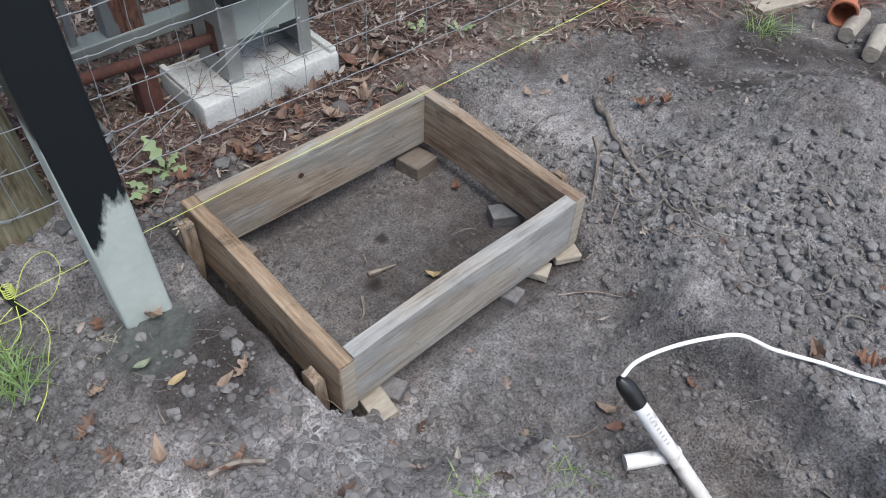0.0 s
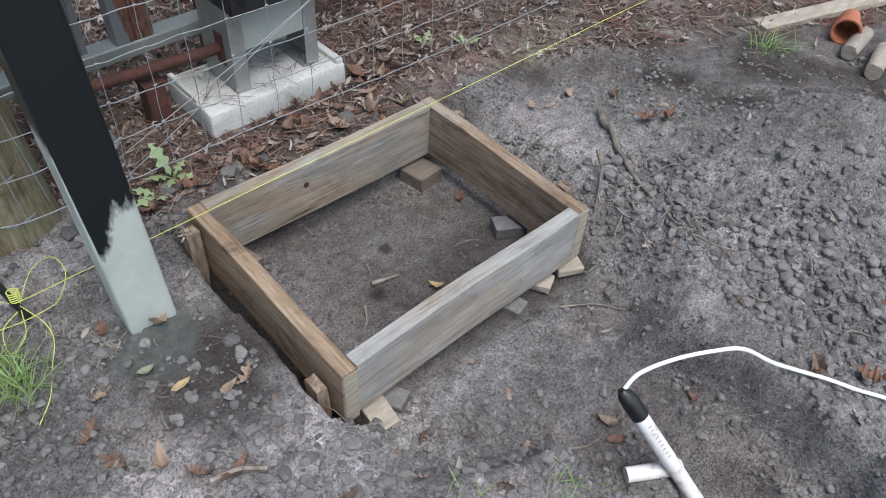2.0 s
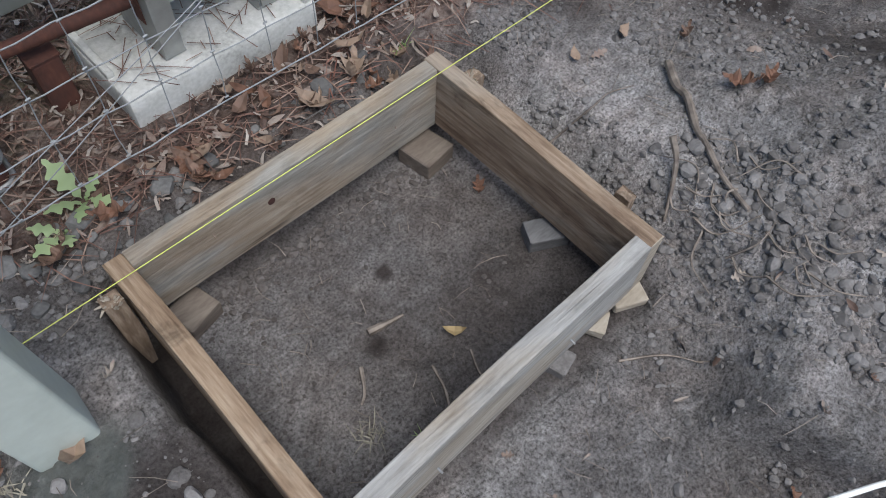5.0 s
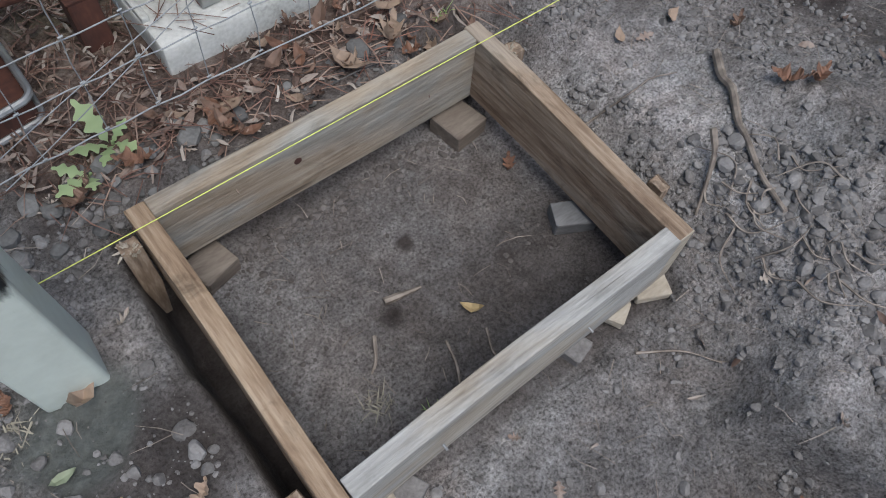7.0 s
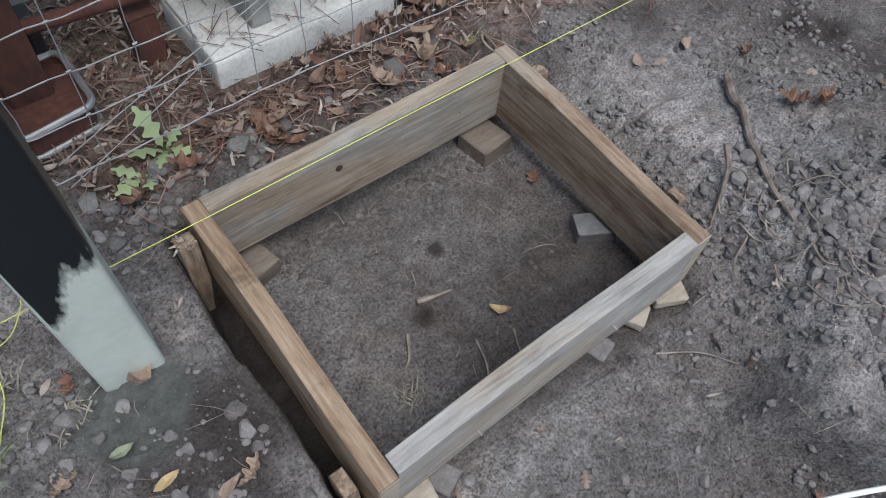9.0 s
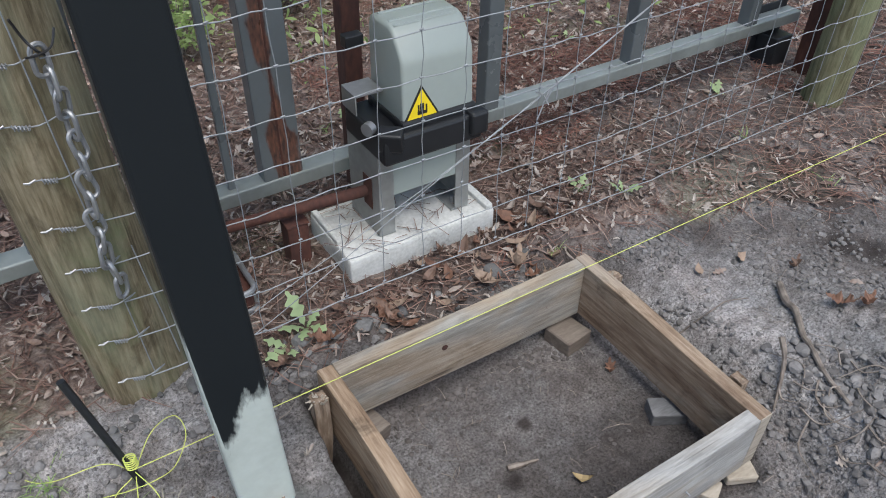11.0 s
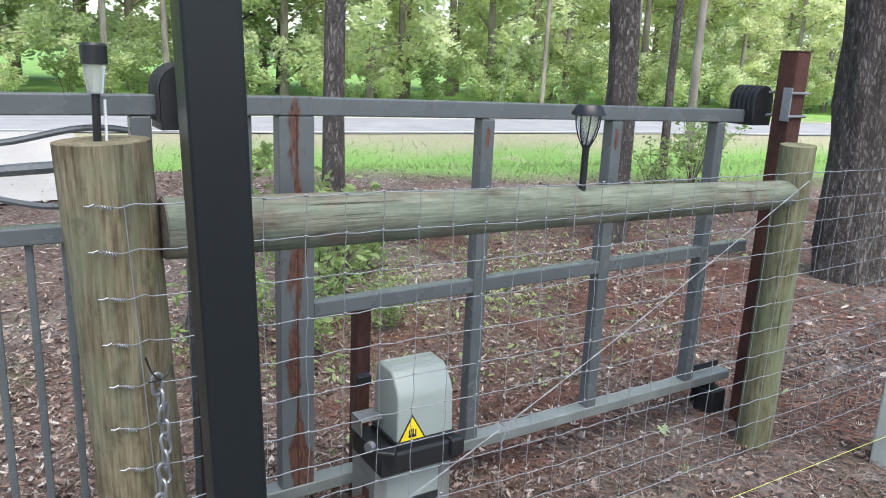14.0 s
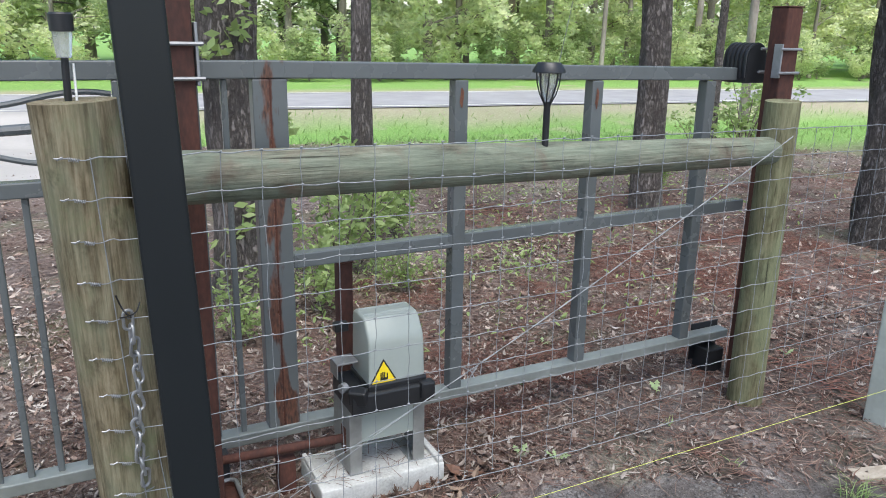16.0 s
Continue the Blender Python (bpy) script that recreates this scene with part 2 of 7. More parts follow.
def wood(name, along, dark, mid, light, grey, weather=0.5, fine=1.0, green=None, stain=0.5, crack=1.0):
    """Weathered timber: long fibres, growth figure, checks, and a greyed or stained skin. along: the axis of the grain."""
    m = bpy.data.materials.new(name)
    m.use_nodes = True
    n, l = m.node_tree.nodes, m.node_tree.links
    bsdf = n["Principled BSDF"]
    tc, info, off = n.new("ShaderNodeTexCoord"), n.new("ShaderNodeObjectInfo"), n.new("ShaderNodeVectorMath")
    off.operation = 'MULTIPLY_ADD'
    off.inputs[0].default_value = (13.0, 7.0, 5.0)
    l.new(info.outputs["Random"], off.inputs[1])
    l.new(tc.outputs["Object"], off.inputs[2])

    def tex(lengthwise, across, detail=5.0, distortion=0.0, rough=0.55):
        mp, t = n.new("ShaderNodeMapping"), n.new("ShaderNodeTexNoise")
        mp.inputs["Scale"].default_value = [lengthwise if k == along else across for k in range(3)]
        l.new(off.outputs[0], mp.inputs[0])
        l.new(mp.outputs[0], t.inputs["Vector"])
        t.inputs["Scale"].default_value, t.inputs["Detail"].default_value = 1.0, detail
        t.inputs["Distortion"].default_value, t.inputs["Roughness"].default_value = distortion, rough
        return t.outputs[0]

    def calc(op, a, b=0.0, c=0.0):
        q = n.new("ShaderNodeMath")
        q.operation = op
        for k, v in enumerate((a, b, c)):
            if isinstance(v, (int, float)):
                q.inputs[k].default_value = v
            else:
                l.new(v, q.inputs[k])
        return q.outputs[0]

    def span(v, a, b, to0=0.0, to1=1.0):
        q = n.new("ShaderNodeMapRange")
        for k, w in zip((1, 2, 3, 4), (a, b, to0, to1)):
            q.inputs[k].default_value = w
        l.new(v, q.inputs[0])
        return q.outputs[0]

    def blend(f, a, b):
        q = n.new("ShaderNodeMix")
        q.data_type = 'RGBA'
        l.new(f, q.inputs[0])
        for k, v in ((6, a), (7, b)):
            if isinstance(v, tuple):
                q.inputs[k].default_value = (*v, 1)
            else:
                l.new(v, q.inputs[k])
        return q.outputs[2]

    fibre = tex(9.0, 190 * fine, 5, 0.0, 0.62)
    figure = calc('SINE', calc('MULTIPLY', tex(0.9, 11, 3, 0.35), 44.0 * fine))
    broad = tex(5.0, 14, 9, 0.6, 0.72)
    v = calc('ADD', calc('ADD', span(fibre, 0.3, 0.7, 0.03, 0.42), span(figure, -1, 1, 0.06, 0.18)), span(broad, 0.3, 0.7, 0.02, 0.44))
    ramp = n.new("ShaderNodeValToRGB")
    ramp.color_ramp.elements[0].position, ramp.color_ramp.elements[0].color = 0.22, (*dark, 1)
    ramp.color_ramp.elements[1].position, ramp.color_ramp.elements[1].color = 0.82, (*light, 1)
    ramp.color_ramp.elements.new(0.52).color = (*mid, 1)
    l.new(v, ramp.inputs[0])
    skin = n.new("ShaderNodeValToRGB")
    skin.color_ramp.elements[0].position, skin.color_ramp.elements[0].color = 0.2, (*[c * 0.52 for c in grey], 1)
    skin.color_ramp.elements[1].position, skin.color_ramp.elements[1].color = 0.85, (*[c * 1.28 for c in grey], 1)
    l.new(v, skin.inputs[0])
    col = blend(span(tex(2.6, 9, 7, 0.6), 0.62 - 0.34 * weather, 0.80 - 0.34 * weather), ramp.outputs[0], skin.outputs[0])
    if green:
        col = blend(span(tex(6.0, 9, 8, 0.6, 0.65), 0.52, 0.70, 0.0, 0.75), col, green)
    col = blend(span(tex(7.0, 12, 9, 0.9, 0.66), 0.56, 0.74, 0.0, stain), col, tuple(c * 0.42 for c in dark))
    checks = span(tex(1.6, 120 * fine, 2, 0.1), 0.30, 0.345, 1.0, 0.0)
    checks = calc('MULTIPLY', calc('MULTIPLY', checks, span(tex(1.2, 5, 3), 0.48, 0.58)), crack * 0.75)
    col = blend(checks, col, tuple(c * 0.25 for c in dark))
    l.new(col, bsdf.inputs["Base Color"])
    bsdf.inputs["Roughness"].default_value, bsdf.inputs["Specular IOR Level"].default_value = 0.86, 0.3
    bp = n.new("ShaderNodeBump")
    bp.inputs["Strength"].default_value, bp.inputs["Distance"].default_value = 0.7, 0.0025
    l.new(calc('SUBTRACT', calc('ADD', calc('MULTIPLY', fibre, 0.6), v), calc('MULTIPLY', checks, 1.2)), bp.inputs["Height"])
    l.new(bp.outputs[0], bsdf.inputs["Normal"])
    return m


M = {}
M["wood_old"] = wood("weathered_board", 0, (0.115, 0.085, 0.060), (0.215, 0.172, 0.128), (0.31, 0.265, 0.205), (0.245, 0.238, 0.215), 0.5, 0.8)
M["wood_old_y"] = wood("weathered_board_side", 1, (0.085, 0.055, 0.036), (0.185, 0.132, 0.092), (0.30, 0.235, 0.175), (0.235, 0.205, 0.170), 0.35, 0.8, None, 0.75)
M["wood_silver"] = wood("silver_grey_board", 0, (0.15, 0.125, 0.10), (0.25, 0.222, 0.185), (0.35, 0.325, 0.28), (0.285, 0.285, 0.275), 0.78, 0.8, None, 0.3)
M["wood_warm"] = wood("tan_stained_board", 1, (0.095, 0.06, 0.038), (0.225, 0.16, 0.108), (0.345, 0.27, 0.195), (0.27, 0.225, 0.175), 0.25, 0.8, None, 0.9)
M["wood_new"] = material("fresh_cut_wood", [(0.3, (0.20, 0.170, 0.130)), (0.5, (0.30, 0.268, 0.218)), (0.7, (0.40, 0.37, 0.315))], scale=14, stretch=(1, 3, 8), rough=0.8, fine=70, bump=0.3)
M["wood_grey"] = material("grey_offcut", [(0.3, (0.075, 0.076, 0.08)), (0.5, (0.115, 0.117, 0.122)), (0.7, (0.17, 0.172, 0.178))], scale=14, stretch=(1, 4, 8), rough=0.85, fine=70, bump=0.4)
M["wood_brown"] = material("brown_offcut", [(0.3, (0.075, 0.058, 0.046)), (0.5, (0.125, 0.103, 0.085)), (0.7, (0.185, 0.16, 0.135))], scale=10, stretch=(1, 4, 8), rough=0.85, fine=70, bump=0.4)
M["wood_stake"] = material("stake_wood", [(0.3, (0.10, 0.07, 0.048)), (0.5, (0.20, 0.15, 0.11)), (0.7, (0.34, 0.28, 0.22))], scale=16, stretch=(6, 6, 1), rough=0.85, fine=60, bump=0.5)
M["post_wood"] = wood("treated_post", 2, (0.045, 0.033, 0.018), (0.145, 0.120, 0.072), (0.270, 0.235, 0.160), (0.165, 0.165, 0.108), 0.45, 0.7, (0.135, 0.155, 0.080), 0.7, 1.2)
M["log_wood"] = wood("treated_rail", 0, (0.040, 0.038, 0.026), (0.135, 0.138, 0.103), (0.240, 0.250, 0.195), (0.145, 0.168, 0.128), 0.75, 0.75, (0.135, 0.092, 0.068), 0.5, 1.0)
M["post_green"] = wood("algae_green_post", 2, (0.040, 0.035, 0.020), (0.135, 0.128, 0.072), (0.215, 0.210, 0.130), (0.175, 0.190, 0.110), 0.6, 0.7, (0.085, 0.065, 0.040), 0.5, 0.9)
M["gate_paint"] = plain("grey_gate_paint", (0.098, 0.112, 0.117), rough=0.27, var=0.12, scale=6, fine=120, fine_mix=0.15)
def rusty_paint(name, seam):
    """Gate paint with rust bleeding out of a welded seam at one x of the gate."""
    m = plain(name, (0.098, 0.112, 0.117), rough=0.32, var=0.12, scale=6, fine=120, fine_mix=0.15)
    n, l = m.node_tree.nodes, m.node_tree.links
    bsdf = n["Principled BSDF"]
    paint = bsdf.inputs["Base Color"].links[0].from_socket
    tc, sep, mp = n.new("ShaderNodeTexCoord"), n.new("ShaderNodeSeparateXYZ"), n.new("ShaderNodeMapping")
    l.new(tc.outputs["Object"], sep.inputs[0])
    mp.inputs["Scale"].default_value = (1, 0.2, 0.28)
    l.new(tc.outputs["Object"], mp.inputs[0])
    patch, speck = n.new("ShaderNodeTexNoise"), n.new("ShaderNodeTexNoise")
    patch.inputs["Scale"].default_value, patch.inputs["Detail"].default_value = 16, 9
    speck.inputs["Scale"].default_value, speck.inputs["Detail"].default_value = 150, 6
    for t in (patch, speck):
        l.new(mp.outputs[0], t.inputs["Vector"])
    gap, wide = n.new("ShaderNodeMath"), n.new("ShaderNodeMath")
    gap.operation, wide.operation = 'ADD', 'SUBTRACT'
    gap.inputs[1].default_value = -seam
    l.new(sep.outputs[0], gap.inputs[0])
    side = n.new("ShaderNodeMath")
    side.operation = 'ABSOLUTE'
    l.new(gap.outputs[0], side.inputs[0])
    reach = n.new("ShaderNodeMapRange")
    for k, v in zip((1, 2, 3, 4), (0.36, 0.66, 0.0, 0.058)):
        reach.inputs[k].default_value = v
    l.new(patch.outputs[0], reach.inputs[0])
    ragged = n.new("ShaderNodeMath")
    ragged.operation = 'MULTIPLY_ADD'
    ragged.inputs[1].default_value = 0.022
    l.new(speck.outputs[0], ragged.inputs[0])
    l.new(side.outputs[0], ragged.inputs[2])
    l.new(reach.outputs[0], wide.inputs[0])
    l.new(ragged.outputs[0], wide.inputs[1])
    mask = n.new("ShaderNodeMapRange")
    mask.inputs[1].default_value, mask.inputs[2].default_value, mask.inputs[4].default_value = -0.008, 0.004, 0.92
    l.new(wide.outputs[0], mask.inputs[0])
    tone = n.new("ShaderNodeValToRGB")
    tone.color_ramp.elements[0].position, tone.color_ramp.elements[0].color = 0.3, (0.026, 0.012, 0.010, 1)
    tone.color_ramp.elements[1].position, tone.color_ramp.elements[1].color = 0.7, (0.160, 0.066, 0.038, 1)
    l.new(speck.outputs[0], tone.inputs[0])
    mx = n.new("ShaderNodeMix")
    mx.data_type = 'RGBA'
    l.new(mask.outputs[0], mx.inputs[0])
    l.new(paint, mx.inputs[6])
    l.new(tone.outputs[0], mx.inputs[7])
    l.new(mx.outputs[2], bsdf.inputs["Base Color"])
    return m


# base colour raised to paint in the sky's reflection on the rail's top
M["galv_sky_rail"] = plain("sky_bright_galvanised_rail", (0.215, 0.240, 0.232), rough=0.36, metal=0.25, var=0.2, scale=7)
M["gate_rusty"] = rusty_paint("rust_streaked_gate_paint", -0.627)
M["black_plastic"] = plain("black_plastic", (0.012, 0.0135, 0.016), rough=0.42, var=0.2)
M["rust"] = material("rusted_steel", [(0.28, (0.020, 0.009, 0.007)), (0.45, (0.050, 0.019, 0.014)), (0.58, (0.076, 0.028, 0.019)), (0.75, (0.125, 0.052, 0.033))], scale=11, rough=0.85, fine=90, fine_mix=0.4, bump=0.5, stretch=(1, 1, 0.4))
M["rust_fresh"] = material("fresh_rust", [(0.3, (0.040, 0.018, 0.013)), (0.5, (0.105, 0.042, 0.026)), (0.7, (0.18, 0.080, 0.045))], scale=30, rough=0.9, fine=150, fine_mix=0.4, bump=0.5)
M["motor_grey"] = plain("grey_plastic_cover", (0.275, 0.315, 0.295), rough=0.33, var=0.05, scale=5, bump=0.04)
M["concrete"] = material("old_concrete", [(0.3, (0.26, 0.265, 0.25)), (0.45, (0.42, 0.43, 0.41)), (0.6, (0.53, 0.54, 0.52)), (0.75, (0.62, 0.62, 0.60))], scale=9, rough=0.9, fine=120, fine_mix=0.4, bump=0.6)
M["steel"] = plain("zinc_steel", (0.30, 0.31, 0.32), rough=0.48, metal=0.7, var=0.15, scale=40)
M["wire"] = plain("galvanised_wire", (0.23, 0.25, 0.265), rough=0.62, metal=0.3, var=0.2, scale=60)
M["plate"] = plain("bracket_steel", (0.30, 0.31, 0.30), rough=0.45, metal=0.5, var=0.25, scale=14)
M["yellow"] = plain("fluorescent_string", (0.50, 0.56, 0.13), rough=0.7, var=0.15, scale=200)
M["sign_yellow"] = plain("sign_yellow", (0.78, 0.60, 0.02), rough=0.4, var=0.05)
M["sign_black"] = plain("sign_black", (0.015, 0.015, 0.015), rough=0.4, var=0.1)
M["pvc"] = material("white_pvc", [(0.32, (0.36, 0.34, 0.31)), (0.42, (0.62, 0.615, 0.60)), (0.55, (0.70, 0.705, 0.70)), (0.7, (0.74, 0.745, 0.74))], rough=0.4, scale=22, fine=120, bump=0.15)
M["cable"] = plain("white_cable", (0.76, 0.77, 0.75), rough=0.45, var=0.05)
M["tape"] = plain("black_tape", (0.012, 0.012, 0.013), rough=0.35, var=0.3, bump=0.4)
M["terracotta"] = plain("orange_clay", (0.33, 0.115, 0.06), rough=0.75, var=0.25, scale=16)
M["bark_pale"] = material("pale_bark", [(0.3, (0.13, 0.115, 0.10)), (0.5, (0.27, 0.24, 0.205)), (0.7, (0.40, 0.37, 0.32))], scale=5, stretch=(1, 1, 0.3), rough=0.95, bump=0.6, bump_dist=0.02)
M["bark_twig"] = material("twig_bark", [(0.3, (0.075, 0.062, 0.053)), (0.5, (0.17, 0.145, 0.124)), (0.7, (0.27, 0.235, 0.205))], scale=40, rough=0.95, bump=0.5, island=0.3)
# one leaf colour as a shaded near copy and a lit, bleached far copy
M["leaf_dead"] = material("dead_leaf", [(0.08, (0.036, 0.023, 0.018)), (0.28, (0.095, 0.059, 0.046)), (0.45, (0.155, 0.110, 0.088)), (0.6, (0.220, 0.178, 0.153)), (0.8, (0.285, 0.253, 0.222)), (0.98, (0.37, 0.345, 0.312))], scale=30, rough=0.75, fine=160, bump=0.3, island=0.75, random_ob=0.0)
M["leaf_pale_lit"] = material("bleached_lit_leaf", [(0.08, (0.118, 0.077, 0.059)), (0.28, (0.236, 0.159, 0.126)), (0.45, (0.33, 0.248, 0.201)), (0.6, (0.401, 0.336, 0.289)), (0.8, (0.448, 0.401, 0.354)), (0.98, (0.519, 0.484, 0.448))], scale=30, rough=0.75, fine=160, bump=0.3, island=0.75)
M["needle"] = material("pine_needles", [(0.2, (0.086, 0.043, 0.033)), (0.5, (0.155, 0.086, 0.065)), (0.8, (0.241, 0.172, 0.138))], scale=30, rough=0.8, bump=0, island=0.7)
M["leaf_orange"] = plain("orange_leaf", (0.135, 0.070, 0.045), rough=0.7, var=0.4, scale=50)
M["leaf_yellow"] = plain("yellow_leaf", (0.31, 0.235, 0.12), rough=0.7, var=0.25, scale=50)
M["leaf_green"] = plain("grey_green_leaf", (0.17, 0.20, 0.13), rough=0.7, var=0.3, scale=50)
M["leaf_tan"] = plain("tan_leaf", (0.225, 0.165, 0.122), rough=0.75, var=0.3, scale=50)
M["stone_dark"] = material("dark_grey_stone", [(0.2, (0.050, 0.050, 0.050)), (0.5, (0.098, 0.098, 0.097)), (0.8, (0.17, 0.17, 0.168))], scale=35, rough=0.9, fine=150, bump=0.7, random_ob=0.5, fine_mix=0.4)
M["leaf_brown"] = plain("brown_leaf", (0.135, 0.085, 0.062), rough=0.7, var=0.4, scale=45)
M["clod"] = material("earth_clod", [(0.12, (0.055, 0.051, 0.049)), (0.5, (0.128, 0.123, 0.121)), (0.88, (0.22, 0.216, 0.214))], scale=60, rough=0.95, fine=220, bump=0.9, island=0.4, bump_dist=0.004, fine_mix=0.45)


M["clod_damp"] = material("moist_earth_clod", [(0.12, (0.040, 0.034, 0.031)), (0.5, (0.085, 0.076, 0.072)), (0.88, (0.14, 0.13, 0.125))], scale=60, rough=0.95, fine=220, bump=0.9, island=0.4, bump_dist=0.004, fine_mix=0.45)


def bark_material(name, crack, plate_dark, plate_light):
    m = bpy.data.materials.new(name)
    m.use_nodes = True
    n, l = m.node_tree.nodes, m.node_tree.links
    bsdf = n["Principled BSDF"]
    tc, mp = n.new("ShaderNodeTexCoord"), n.new("ShaderNodeMapping")
    mp.inputs["Scale"].default_value = (1, 1, 0.30)
    l.new(tc.outputs["Object"], mp.inputs[0])
    nz = n.new("ShaderNodeTexNoise")
    nz.inputs["Scale"].default_value, nz.inputs["Detail"].default_value, nz.inputs["Roughness"].default_value = 14, 10, 0.72
    l.new(mp.outputs[0], nz.inputs["Vector"])
    warp = n.new("ShaderNodeMix")
    warp.data_type = 'VECTOR'
    warp.inputs[0].default_value = 0.13
    l.new(mp.outputs[0], warp.inputs[4])
    l.new(nz.outputs["Color"], warp.inputs[5])
    vo = n.new("ShaderNodeTexVoronoi")
    vo.feature = 'DISTANCE_TO_EDGE'
    vo.inputs["Scale"].default_value = 40
    l.new(warp.outputs[1], vo.inputs["Vector"])
    cr = n.new("ShaderNodeMapRange")
    cr.inputs[1].default_value, cr.inputs[2].default_value, cr.inputs[3].default_value = 0.0, 0.22, 0.30
    l.new(vo.outputs["Distance"], cr.inputs[0])
    rp = n.new("ShaderNodeValToRGB")
    rp.color_ramp.elements[0].position, rp.color_ramp.elements[0].color = 0.35, (*plate_dark, 1)
    rp.color_ramp.elements[1].position, rp.color_ramp.elements[1].color = 0.65, (*plate_light, 1)
    l.new(nz.outputs[0], rp.inputs[0])
    mx = n.new("ShaderNodeMix")
    mx.data_type = 'RGBA'
    mx.inputs[6].default_value = (*crack, 1)
    l.new(cr.outputs[0], mx.inputs[0])
    l.new(rp.outputs[0], mx.inputs[7])
    l.new(mx.outputs[2], bsdf.inputs["Base Color"])
    bsdf.inputs["Roughness"].default_value = 0.95
    hs = n.new("ShaderNodeMath")
    hs.operation = 'MULTIPLY_ADD'
    hs.inputs[1].default_value = 0.5
    l.new(nz.outputs[0], hs.inputs[0])
    l.new(cr.outputs[0], hs.inputs[2])
    bp = n.new("ShaderNodeBump")
    bp.inputs["Strength"].default_value, bp.inputs["Distance"].default_value = 1.0, 0.02
    l.new(hs.outputs[0], bp.inputs["Height"])
    l.new(bp.outputs[0], bsdf.inputs["Normal"])
    return m


M["bark"] = bark_material("plated_pine_bark", (0.060, 0.051, 0.046), (0.105, 0.091, 0.084), (0.275, 0.247, 0.230))


def leafy(name, dark, mid, light, trans=0.25):
    m = material(name, [(0.2, dark), (0.5, mid), (0.8, light)], scale=2.5, rough=0.6, fine=9, bump=0, island=0.6, random_ob=0)
    n, l = m.node_tree.nodes, m.node_tree.links
    out, bsdf = n["Material Output"], n["Principled BSDF"]
    tr = n.new("ShaderNodeBsdfTranslucent")
    tr.inputs[0].default_value = (light[0] * 1.2, light[1] * 1.2, light[2], 1)
    mx = n.new("ShaderNodeMixShader")
    mx.inputs[0].default_value = trans
    l.new(bsdf.outputs[0], mx.inputs[1])
    l.new(tr.outputs[0], mx.inputs[2])
    l.new(mx.outputs[0], out.inputs[0])
    return m


M["foliage_a"] = leafy("broad_leaves", (0.20, 0.265, 0.145), (0.42, 0.50, 0.295), (0.66, 0.71, 0.50), 0.6)
M["foliage_b"] = leafy("dark_leaves", (0.105, 0.155, 0.075), (0.225, 0.295, 0.15), (0.40, 0.475, 0.275), 0.55)
# leaf colour lightened to stand for sunlight on the right of the wood
M["foliage_c"] = leafy("sunlit_pale_leaves", (0.36, 0.41, 0.26), (0.61, 0.66, 0.45), (0.83, 0.86, 0.69), 0.6)
M["shrub_leaf"] = leafy("shrub_leaves", (0.10, 0.15, 0.05), (0.21, 0.30, 0.11), (0.36, 0.46, 0.20), 0.45)
M["weed_leaf"] = leafy("lobed_weed_leaf", (0.17, 0.25, 0.12), (0.26, 0.36, 0.18), (0.36, 0.46, 0.25), 0.3)
M["blade"] = leafy("grass_blades", (0.14, 0.22, 0.08), (0.24, 0.36, 0.14), (0.35, 0.48, 0.21), 0.5)


